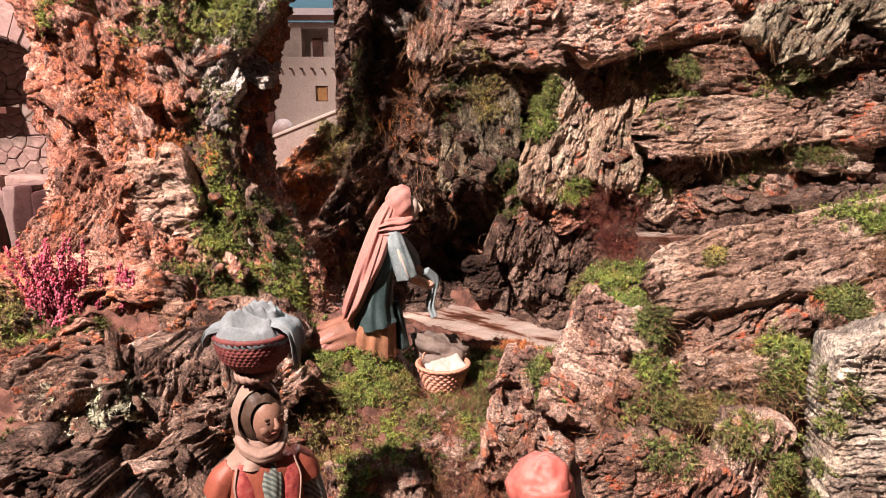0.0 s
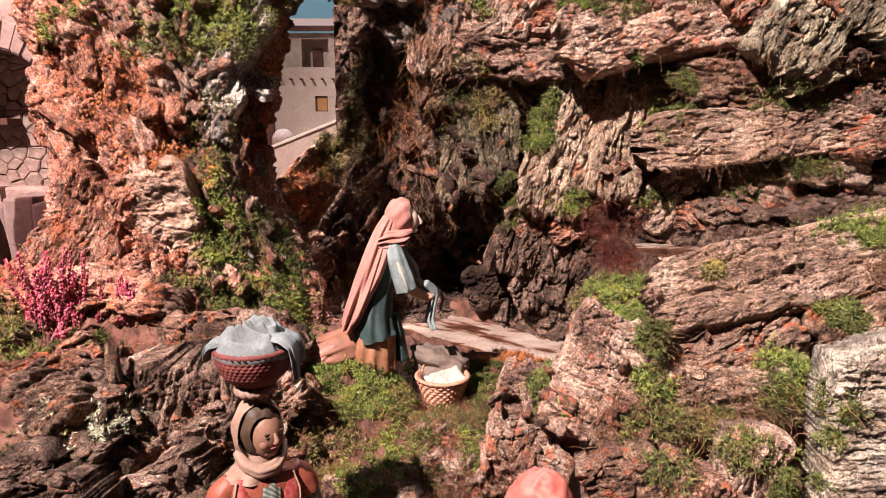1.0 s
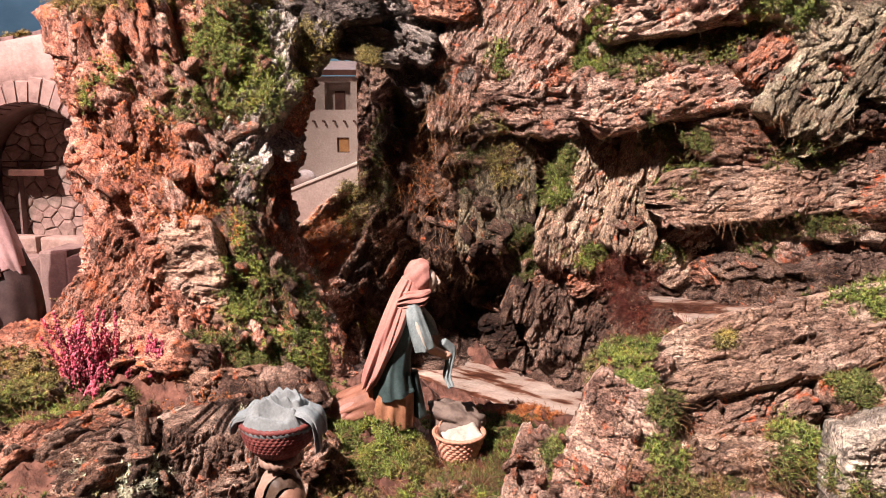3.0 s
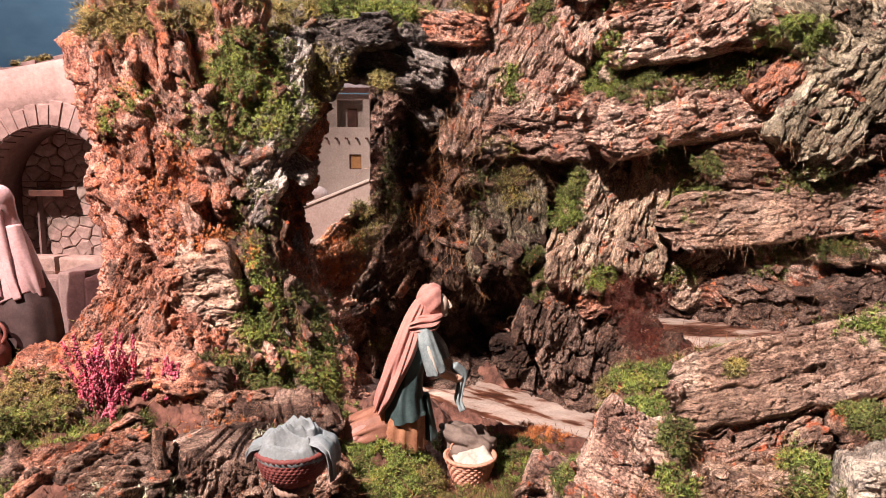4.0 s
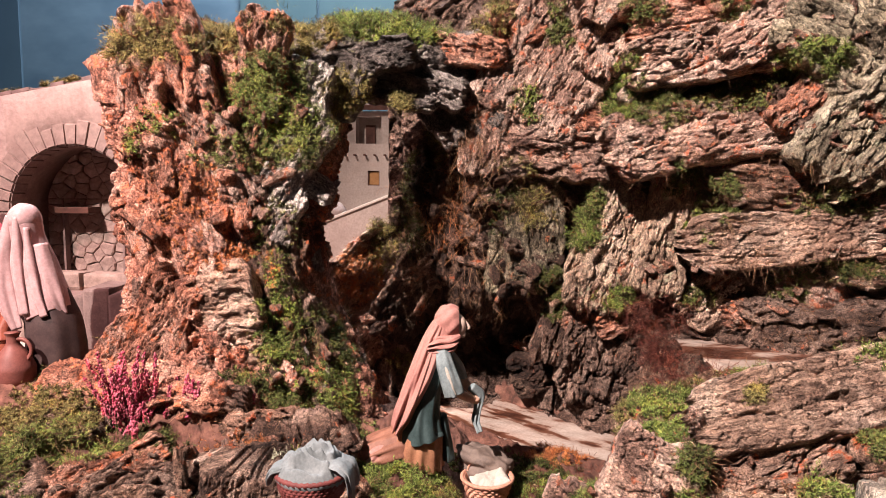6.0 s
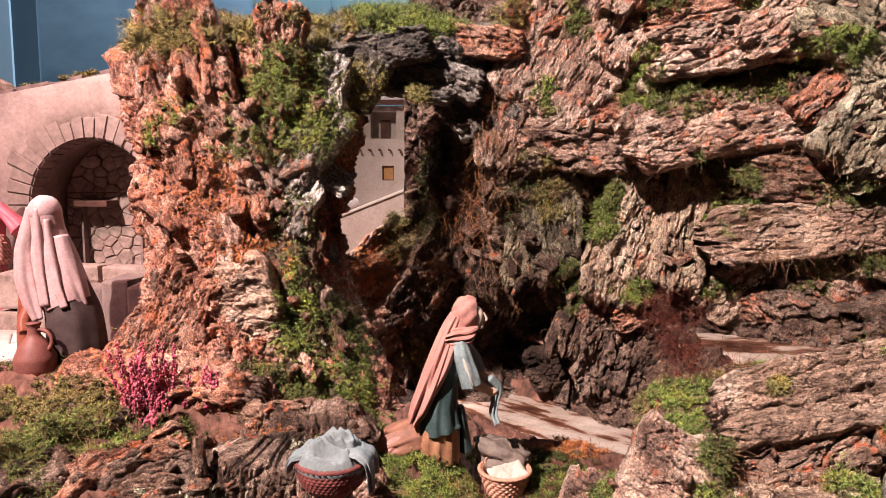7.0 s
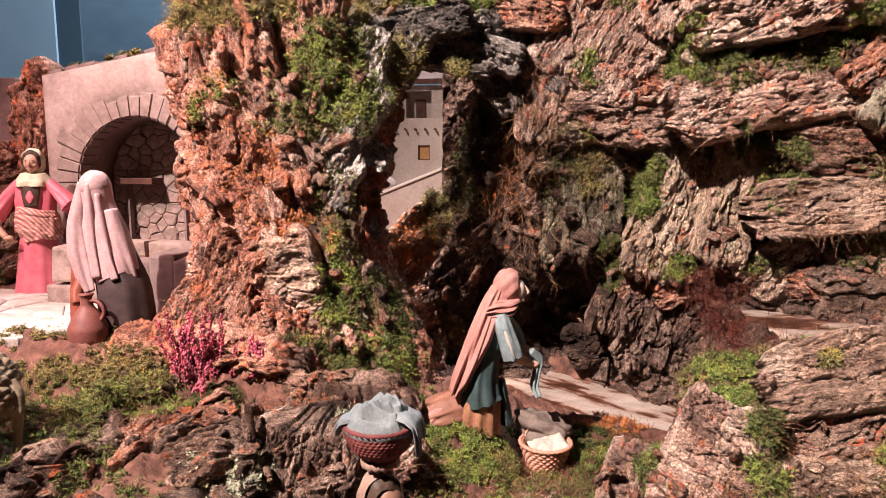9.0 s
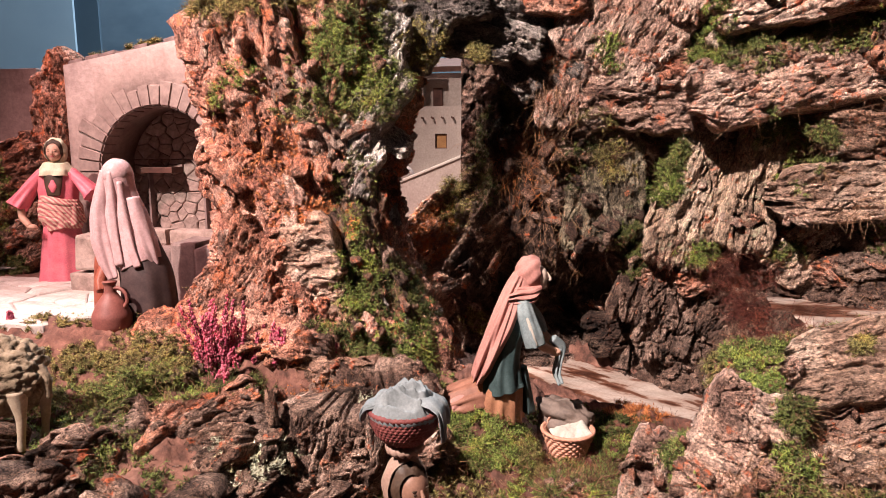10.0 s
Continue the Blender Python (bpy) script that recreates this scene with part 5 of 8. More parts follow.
def mosaic(x0, x1, z0, z1, w, h, seed):
    """Irregular stone outlines that fill a rectangle: each site's nearest region, cut out by half planes."""
    rng = np.random.default_rng(seed)
    nx, nz = int((x1 - x0) / w), int((z1 - z0) / h)
    sites = np.array([((i + 0.5 + 0.5 * (j % 2) + rng.uniform(-0.42, 0.42)) * w, (j + 0.5 + rng.uniform(-0.42, 0.42)) * h) for j in range(-1, nz + 1) for i in range(-1, nx + 1)])
    for k, s in enumerate(sites):
        poly = [np.array(q) for q in ((s[0] - 2 * w, s[1] - 2 * h), (s[0] + 2 * w, s[1] - 2 * h), (s[0] + 2 * w, s[1] + 2 * h), (s[0] - 2 * w, s[1] + 2 * h))]
        near = np.argsort(((sites - s) ** 2).sum(1))[1:16]
        cuts = [((s + sites[j]) / 2, sites[j] - s) for j in near]
        cuts += [(np.array((0, 0)), np.array((-1, 0))), (np.array((0, 0)), np.array((0, -1))), (np.array((x1 - x0, 0)), np.array((1, 0))), (np.array((0, z1 - z0)), np.array((0, 1)))]
        for mid, d in cuts:
            out = []
            for a, b in zip(poly, poly[1:] + poly[:1]):
                fa, fb = (a - mid) @ d, (b - mid) @ d
                if fa <= 0:
                    out.append(a)
                if fa * fb < 0:
                    out.append(a + (b - a) * fa / (fa - fb))
            poly = out
            if len(poly) < 3:
                break
        if len(poly) >= 3:
            c = np.mean(poly, 0)
            if len(poly) >= 3 and np.ptp(np.array(poly), axis=0).min() > 0.008:
                yield c + (x0, z0), [q - c for q in poly], rng


def stone_piece(poly, depth, gap, rng):
    """One stone with rounded shoulders, its face towards -y."""
    bm = bmesh.new()
    r = max(np.linalg.norm(q) for q in poly)
    rings = []
    for y, k in ((depth, 1.0), (0.0055, 1.0), (0.0022, 0.95), (0.0, 0.80)):
        rings.append([bm.verts.new((q[0] * k * (1 - gap / r), y + rng.normal() * 0.0006, q[1] * k * (1 - gap / r))) for q in poly])
    n = len(poly)
    for a, b in zip(rings[:-1], rings[1:]):
        for i in range(n):
            bm.faces.new([a[i], a[(i + 1) % n], b[(i + 1) % n], b[i]])
    bm.faces.new(rings[-1])
    bmesh.ops.recalc_face_normals(bm, faces=bm.faces[:])
    return bm


def stone_rows(parent, x0, x1, z0, z1, y, material, seed, row=0.03, long=0.05, name="stone", flat=False, keep=None):
    for c, poly, rng in mosaic(x0, x1, z0, z1, long, row, seed):
        if keep and not keep(c[0], c[1]):
            continue
        ob = part(name, stone_piece(poly, 0.02, 0.0004, rng), material)
        if flat:
            ob.matrix_world = pose(c[0], c[1], float(ground_height(np.array(c[0]), np.array(c[1]))) + 0.012 + rng.normal() * 0.0015, -90, 0, 0)
        else:
            ob.matrix_world = pose(c[0], y + rng.normal() * 0.002, c[1], rng.normal() * 2.5, 0, rng.normal() * 2.5)
        ob.parent = parent
        ob.matrix_parent_inverse = parent.matrix_world.inverted()


def arched_wall():
    cx, zs, ri, ro, y0, y1 = -1.0, 0.47, 0.165, 0.225, 1.5, 1.64
    wall = empty("wall_arched", (-1.0, 1.5, 0.15), label="pinkish plastered wall with a round stone arch", category="wall", kind="structure")
    n = 40
    a = np.linspace(0, np.pi, n)
    arcx, arcz = cx - ri * np.cos(a), zs + ri * np.sin(a)
    left, right, base = -1.245, -0.66, 0.14
    top = lambda x: 0.735 + 0.17 * (x + 1.245)
    cols = [(x, base) for x in np.linspace(left, cx - ri, 6)] + list(zip(arcx, arcz)) + [(x, base) for x in np.linspace(cx + ri, right, 6)]
    m = len(cols)
    v = [(x, y, z) for y in (y0, y1) for x, z in cols] + [(x, y, top(x)) for y in (y0, y1) for x, z in cols]
    f = []
    for i in range(m - 1):
        lo, lo2, hi, hi2 = i, m + i, 2 * m + i, 3 * m + i
        f += [(lo, lo + 1, hi + 1, hi), (lo2, hi2, hi2 + 1, lo2 + 1), (lo, lo2, lo2 + 1, lo + 1), (hi, hi + 1, hi2 + 1, hi2)]
    f += [(0, 2 * m, 3 * m, m), (m - 1, 2 * m - 1, 4 * m - 1, 3 * m - 1)]
    me = mesh_of("plaster", v, [np.array(f)], False)
    part("plaster", me, PLASTER, None).parent = wall
    bpy.data.objects["plaster"].matrix_parent_inverse = wall.matrix_world.inverted()
    # the ring of wedge stones round the opening
    k = 21
    for i in range(k):
        a0, a1 = np.pi * i / k - 0.006, np.pi * (i + 1) / k + 0.006
        rng = np.random.default_rng(i)
        r0, r1, yy = ri - 0.003, ro + rng.normal() * 0.009, y0 - 0.003 - abs(rng.normal()) * 0.0014
        pts = [(cx - r * np.cos(t), y, zs + r * np.sin(t)) for y in (yy, y0 + 0.05) for r, t in ((r0, a0), (r0, a1), (r1, a1), (r1, a0))]
        bm = bmesh.new()
        vs = [bm.verts.new(q) for q in pts]
        for q in ((0, 1, 2, 3), (7, 6, 5, 4), (0, 4, 5, 1), (1, 5, 6, 2), (2, 6, 7, 3), (3, 7, 4, 0)):
            bm.faces.new([vs[j] for j in q])
        bmesh.ops.recalc_face_normals(bm, faces=bm.faces[:])
        bmesh.ops.bevel(bm, geom=bm.edges[:], offset=0.004, segments=3, affect="EDGES")
        ob = part("wedge_stone", bm, PLASTER)
        ob.parent = wall
        ob.matrix_parent_inverse = wall.matrix_world.inverted()
    for i in range(11):
        rng = np.random.default_rng(90 + i)
        x = left + 0.02 + i * 0.045
        bm = stone_mesh(400 + i, rng.uniform(0.03, 0.055), rng.uniform(0.008, 0.016), 0.1)
        ob = part("coping_stone", bm, STONE_DARK, None)
        ob.matrix_world = pose(x, 1.57, top(x) + 0.006, rng.normal() * 3, -9.6 + rng.normal() * 3, rng.normal() * 4)
        ob.parent = wall
        ob.matrix_parent_inverse = wall.matrix_world.inverted()
    return wall


arched_wall()
niche = tagged(part("wall_niche", box_mesh(-1.26, -0.68, 1.655, 1.7, 0.14, 0.72), MORTAR), label="dry stone wall behind the arch", category="wall", kind="structure")
stone_rows(niche, -1.2, -0.72, 0.15, 0.50, 1.64, STONE, 21, 0.026, 0.043)
stone_rows(niche, -1.2, -0.72, 0.50, 0.70, 1.64, STONE, 22, 0.016, 0.06)


def spout(x0, x1, z):
    g = empty("wooden_spout", (x0, 1.58, z), label="short dark wooden beam set in the stone wall", category="beam", group="wooden spouts")
    ob = part("beam", box_mesh(x0, x1, 1.585, 1.64, z - 0.008, z + 0.008, 0.002), WOOD_DARK)
    ob.parent = g
    ob.matrix_parent_inverse = g.matrix_world.inverted()
    ob = part("stone_post", box_mesh(x0 - 0.004, x0 + 0.002, 1.62, 1.64, z - 0.2, z - 0.009, 0.001), STONE_DARK)
    ob.parent = g
    ob.matrix_parent_inverse = g.matrix_world.inverted()


spout(-1.11, -1.02, 0.472)
spout(-0.95, -0.85, 0.462)


def trough():
    g = empty("stone_trough", (-0.95, 1.36, 0.19), label="rough stone water trough of big blocks", category="trough")
    rng = np.random.default_rng(4)
    for x0, x1, y0, y1, z0, z1 in [(-0.845, -0.79, 1.27, 1.37, 0.17, 0.325), (-0.785, -0.735, 1.26, 1.36, 0.17, 0.32), (-0.92, -0.85, 1.28, 1.34, 0.17, 0.31), (-1.0, -0.925, 1.28, 1.34, 0.17, 0.315),
                                   (-1.11, -1.005, 1.29, 1.4, 0.17, 0.25), (-1.10, -1.005, 1.29, 1.4, 0.255, 0.335), (-0.95, -0.8, 1.44, 1.5, 0.17, 0.33), (-1.1, -0.955, 1.44, 1.5, 0.17, 0.33)]:
        bm = box_mesh(x0, x1, y0, y1, z0, z1, 0.006, 0.003, rng)
        ob = part("stone_block", bm, STONE_DARK if x0 > -0.93 else STONE)
        ob.parent = g
        ob.matrix_parent_inverse = g.matrix_world.inverted()
    w = part("water", box_mesh(-1.0, -0.85, 1.33, 1.445, 0.2, 0.3), WATER)
    w.parent = g
    w.matrix_parent_inverse = g.matrix_world.inverted()


trough()


def paving():
    g = empty("paving", (-1.1, 1.2, 0.18), label="pale irregular paving stones before the well", category="paving", kind="structure")
    stone_rows(g, -1.6, -0.86, 1.0, 1.42, 0, PAVING, 12, 0.075, 0.09, "paving_stone", True, lambda x, y: x < -0.86 - 0.5 * (1.15 - y))


paving()


PLASTER_PALE = plain_material("pale_coping", [(0.5, 0.42, 0.36), (0.62, 0.53, 0.46)], 14, 0.9, 0.002, 160)


def house():
    g = empty("village_house", (-0.6, 3.1, 0.1), label="small plastered flat-roofed house with an upper terrace", category="house")

    def add(name, bm, mat, label="", parent=g):
        ob = part(name, bm, mat, None, label)
        ob.parent = parent
        ob.matrix_parent_inverse = parent.matrix_world.inverted()
        return ob
    # lower storey as piers round the window and the arched door
    x0, x1, w0, w1 = -1.1, -0.2, -0.561, -0.506
    add("wall", box_mesh(x0, w0, 3.0, 3.05, 0.1, 0.72), PLASTER_HOUSE)
    add("wall", box_mesh(w1, x1, 3.0, 3.05, 0.1, 0.72), PLASTER_HOUSE)
    add("wall", box_mesh(w0, w1, 3.0, 3.05, 0.1, 0.53), PLASTER_HOUSE)
    add("wall", box_mesh(w0, w1, 3.0, 3.05, 0.597, 0.72), PLASTER_HOUSE)
    win = add("window", box_mesh(w0, w1, 3.015, 3.025, 0.53, 0.597), WOOD, "closed orange wooden shutter")
    for b in ((w0, w0 + 0.004, 0.53, 0.597), (w1 - 0.004, w1, 0.53, 0.597), (w0 + 0.004, w1 - 0.004, 0.53, 0.534), (w0 + 0.004, w1 - 0.004, 0.593, 0.597)):
        add("window_frame", box_mesh(b[0], b[1], 3.006, 3.0145, b[2], b[3]), WOOD_DARK, parent=win)
    add("terrace", box_mesh(x0, x1, 3.05, 3.6, 0.66, 0.69), PLASTER_HOUSE)
    # upper storey with the open loggia
    for b in ((-1.1, -0.63, 0.69, 0.875), (-0.51, -0.2, 0.69, 0.875)):
        add("upper_wall", box_mesh(b[0], b[1], 3.08, 3.16, b[2], b[3]), PLASTER_HOUSE)
    add("upper_wall", box_mesh(-0.63, -0.51, 3.16, 3.2, 0.69, 0.875), PLASTER_HOUSE)
    add("door", box_mesh(-0.595, -0.55, 3.15, 3.159, 0.69, 0.815), WOOD_DARK, "dark wooden door in the loggia")
    add("lintel", box_mesh(-0.63, -0.51, 3.08, 3.16, 0.85, 0.875), PLASTER_HOUSE)
    bm = box_mesh(-1.12, -0.18, 3.04, 3.5, 0.876, 0.9)
    for v in bm.verts:
        v.co.z += 0.22 * (v.co.y - 3.04)
    add("roof", bm, WOOD_DARK, "dark wooden pitched roof")
    for i in range(9):
        x = -0.80 + i * 0.046
        bm = bmesh.new()
        bmesh.ops.create_cone(bm, cap_ends=True, segments=8, radius1=0.005, radius2=0.005, depth=0.04)
        bmesh.ops.transform(bm, matrix=pose(x, 2.985, 0.668, 90, 0, 0), verts=bm.verts[:])
        add("roof_beam", bm, WOOD_DARK)
    # arched doorway and stair
    bm = bmesh.new()
    pts = [(-0.85, 0.36), (-0.745, 0.36)] + [(-0.7975 + 0.0525 * np.cos(t), 0.54 + 0.0525 * np.sin(t)) for t in np.linspace(0, np.pi, 14)]
    a = [bm.verts.new((x, 2.996, z)) for x, z in pts]
    b = [bm.verts.new((x, 2.988, z)) for x, z in pts]
    bm.faces.new(a), bm.faces.new(b[::-1])
    for i in range(len(pts)):
        j = (i + 1) % len(pts)
        bm.faces.new([a[i], a[j], b[j], b[i]])
    bmesh.ops.recalc_face_normals(bm, faces=bm.faces[:])
    add("arched_door", bm, WOOD_DARK, "dark red arched door")
    def slanted(bm):
        """Turns the parapet so that it climbs away from the stream."""
        for v in bm.verts:
            v.co.y += 0.25 * (v.co.x + 0.70)
        return bm
    bm = box_mesh(-0.705, -0.41, 2.70, 2.745, 0.1, 0.36, 0.006)
    for v in bm.verts:
        if v.co.z > 0.2:
            v.co.z = 0.368 + (v.co.x + 0.705) * 0.41
    add("stair_parapet", slanted(bm), PLASTER_HOUSE)
    bm = box_mesh(-0.713, -0.405, 2.69, 2.755, 0.0, 0.012, 0.003)
    for v in bm.verts:
        v.co.z += 0.369 + (v.co.x + 0.705) * 0.41
    add("coping", slanted(bm), PLASTER_PALE)
    for i in range(6):
        add("step", box_mesh(-0.66 + i * 0.036, -0.624 + i * 0.036, 2.86 + 0.02 * i, 2.999, 0.1, 0.3 + i * 0.022), PLASTER_HOUSE)
    return g


house()
tagged(statue("dome_oven", [ball((0, 0, 0), (0.05, 0.05, 0.055), 0)], [PLASTER], (-0.69, 2.92, 0.40)), label="little rounded plaster oven beside the stair", category="oven")


def far_block():
    g = tagged(part("far_house", box_mesh(-1.93, -1.655, 1.9, 2.1, 0.1, 0.785, 0.004), PLASTER), label="plain pale plastered block house in the distance", category="house")
    return g


far_block()

# ---- figures ----
HEM = plain_material("brown_skirt_hem", [(0.15, 0.06, 0.04), (0.27, 0.12, 0.08)], 40, 0.6, 0.0006, 260)


def hood(c, r, opening, mat, turn=0.0, wrinkle=0.03, seed=1, thick=0.0016, seg=48):
    """A cloth drawn over a head: a shell open towards -y, turned about z, with a rolled hem."""
    th = np.concatenate([np.linspace(opening, np.pi - 0.03, seg), np.linspace(np.pi - 0.03, opening, seg)])
    ph = np.linspace(0, 2 * np.pi, seg, endpoint=False)
    T, P = np.meshgrid(th, ph, indexing="ij")
    d = np.stack([np.sin(T) * np.cos(P), -np.cos(T), np.sin(T) * np.sin(P)], -1).reshape(-1, 3)
    w = 1 + wrinkle * np.sin(7 * P.ravel() + 3 * np.sin(2 * T.ravel()) + seed) * np.sin(T.ravel()) + wrinkle * perlin(d * 2.2 + seed)
    p = d * np.asarray(r) * w[:, None]
    p[seg * seg:] *= 1 - thick / min(r)
    a = math.radians(turn)
    p = np.stack([p[:, 0] * math.cos(a) - p[:, 1] * math.sin(a), p[:, 0] * math.sin(a) + p[:, 1] * math.cos(a), p[:, 2]], 1) + np.asarray(c)
    return p, grid_faces(2 * seg, seg, True), np.zeros((0, 3), int), mat


def kneeling():
    P = []
    # skirt over the thighs, and the two shins lying back
    P.append(loft([(-0.036, 0, 0.10, 0.03, 0.03), (-0.044, 0, 0.06, 0.041, 0.044), (-0.05, 0, 0.025, 0.046, 0.05), (-0.052, 0, -0.014, 0.048, 0.053)], folds=0.06, count=13, mat=3, seg=64))
    P.append(loft([(-0.04, 0, 0.03, 0.036, 0.034), (-0.08, -0.004, 0.024, 0.042, 0.034), (-0.11, -0.006, 0.015, 0.044, 0.031), (-0.136, -0.008, 0.006, 0.042, 0.027), (-0.148, -0.008, 0.0, 0.034, 0.02)], folds=0.09, count=11, mat=6, seed=2, seg=64))
    P.append(loft([(-0.095, -0.03, 0.034, 0.006, 0.008), (-0.118, -0.04, 0.022, 0.008, 0.012), (-0.13, -0.045, -0.004, 0.012, 0.014)], folds=0.1, count=5, mat=0, seed=5))
    # tunic
    P.append(loft([(0.002, 0, 0.218, 0.012, 0.01), (-0.002, 0, 0.204, 0.034, 0.02), (-0.013, 0, 0.17, 0.037, 0.025), (-0.03, 0, 0.125, 0.035, 0.027), (-0.04, 0, 0.085, 0.044, 0.035), (-0.04, 0, 0.052, 0.05, 0.041), (-0.038, 0, 0.042, 0.051, 0.042)], folds=0.05, count=10, mat=1, seed=1, seg=64))
    # face, bowed
    P.append(ball((0.0265, -0.001, 0.2405), (0.0145, 0.0145, 0.021), 7))
    P.append(loft([(0.0395, -0.001, 0.249, 0.0018, 0.0018), (0.0462, -0.001, 0.2375, 0.0028, 0.003), (0.0415, -0.001, 0.2345, 0.003, 0.002)], mat=7, seg=12))
    P.append(ball((0.0345, -0.001, 0.2255), (0.006, 0.008, 0.006), 7, 16))
    P.append(loft([(0.008, 0, 0.225, 0.013, 0.013), (0.0, 0, 0.2, 0.015, 0.015)], mat=4, seg=18))
    # headcloth drawn over the head, wound round the neck, and its long fall
    P.append(hood((0.0105, 0, 0.2475), (0.0255, 0.0265, 0.0315), 0.9, 0, 90, 0.045, 2))
    P.append(loft([(0.006, 0, 0.25, 0.02, 0.018), (-0.004, 0, 0.232, 0.025, 0.022), (-0.008, 0, 0.216, 0.028, 0.022), (-0.014, 0, 0.2, 0.034, 0.02), (-0.022, 0, 0.18, 0.036, 0.016)], folds=0.09, count=6, mat=0, seed=4))
    for k, (z, w) in enumerate(((0.221, 0.0), (0.212, 0.004), (0.203, 0.002))):
        P.append(loft([(0.027 - k * 0.004, -0.004, z + 0.004, 0.016, 0.005), (0.01, -0.008, z, 0.026 + w, 0.0075), (-0.012, -0.008, z - 0.001, 0.031 + w, 0.0085), (-0.028, -0.008, z - 0.006, 0.027, 0.007)], folds=0.16, count=5, mat=0, seed=2 + k * 1.3))
    P.append(loft([(-0.008, -0.006, 0.245, 0.018, 0.012), (-0.02, -0.008, 0.222, 0.024, 0.0145), (-0.034, -0.012, 0.185, 0.031, 0.016), (-0.052, -0.014, 0.135, 0.036, 0.017), (-0.07, -0.016, 0.09, 0.038, 0.015), (-0.083, -0.016, 0.062, 0.034, 0.008)], folds=0.2, count=7, mat=0, seed=0.7, seg=72))
    P.append(loft([(-0.012, -0.03, 0.205, 0.009, 0.008), (-0.028, -0.038, 0.16, 0.011, 0.0085), (-0.052, -0.04, 0.115, 0.012, 0.008), (-0.07, -0.04, 0.082, 0.011, 0.005)], folds=0.16, count=5, mat=0, seed=3.1))
    for s, e in ((-1, 0.0), (1, 0.012)):
        P.append(loft([(-0.004, s * 0.028, 0.206, 0.014, 0.013), (0.001, s * 0.038, 0.184, 0.0155, 0.0155), (0.012 + e, s * 0.041, 0.15, 0.017, 0.0175), (0.018 + e, s * 0.04, 0.13, 0.017, 0.017)], folds=0.09, count=6, mat=2, seed=s, axis=(0, 1, 0.2)))
        P.append(loft([(0.014 + e, s * 0.038, 0.14, 0.0095, 0.0095), (0.036 + e, s * 0.026, 0.121, 0.008, 0.008), (0.052 + e, s * 0.013, 0.112, 0.007, 0.007)], mat=4, seg=18))
        P.append(ball((0.056 + e, s * 0.01, 0.109), (0.0095, 0.0075, 0.0075), 4, 14, 0.2, s))
    # the wet linen between the fists
    P.append(loft([(0.05, -0.012, 0.134, 0.005, 0.008), (0.068, 0.0, 0.116, 0.009, 0.009), (0.062, -0.006, 0.09, 0.009, 0.006), (0.058, -0.008, 0.07, 0.012, 0.006), (0.066, -0.012, 0.052, 0.015, 0.005)], folds=0.25, count=4, mat=2, seed=2))
    P.append(loft([(0.0, 0.006, 0.075, 0.016, 0.008), (0.006, 0.006, 0.04, 0.018, 0.009), (0.012, 0.006, -0.005, 0.02, 0.011)], folds=0.08, count=5, mat=1, seed=3))
    # pale band on the sleeve
    P.append(loft([(-0.004, -0.042, 0.2, 0.0016, 0.0032), (0.003, -0.0535, 0.18, 0.0016, 0.0032), (0.013, -0.0578, 0.148, 0.0016, 0.0032), (0.018, -0.057, 0.133, 0.0016, 0.0032)], mat=5, seg=12))
    return statue("kneeling_washerwoman_statue", P, [PINK, TEAL, GREYBLUE, OCHRE, SKIN, CLOTH_WHITE, HEM, SKIN_PALE], (-0.078, 1.06, 0.081), 6, 0.955, label="painted figure kneeling in pink headcloth, teal tunic and ochre skirt", category="statue")


kneeling()


def face(P, c, s, skin, dark, lip):
    """Face turned to -y: skull, cheeks, nose, brows, eyes and mouth, s the half width."""
    x, y, z = c
    P.append(ball((x, y, z), (s, s * 0.98, s * 1.32), skin, 36))
    P.append(ball((x, y - s * 0.35, z - s * 0.75), (s * 0.55, s * 0.5, s * 0.5), skin, 22))
    for k in (-1, 1):
        P.append(ball((x + k * s * 0.45, y - s * 0.58, z - s * 0.3), (s * 0.36, s * 0.3, s * 0.36), skin, 20))
        P.append(ball((x + k * s * 0.4, y - s * 0.86, z + s * 0.13), (s * 0.16, s * 0.07, s * 0.06), dark, 14))
        P.append(ball((x + k * s * 0.4, y - s * 0.83, z + s * 0.34), (s * 0.24, s * 0.08, s * 0.04), dark, 14))
    P.append(loft([(x, y - s * 0.9, z + s * 0.3, s * 0.1, s * 0.1), (x, y - s * 1.1, z - s * 0.08, s * 0.15, s * 0.15), (x, y - s * 1.12, z - s * 0.2, s * 0.2, s * 0.14), (x, y - s * 0.9, z - s * 0.28, s * 0.14, s * 0.1)], mat=skin, seg=14, axis=(1, 0, 0)))
    P.append(ball((x, y - s * 0.86, z - s * 0.55), (s * 0.26, s * 0.1, s * 0.075), lip, 14))


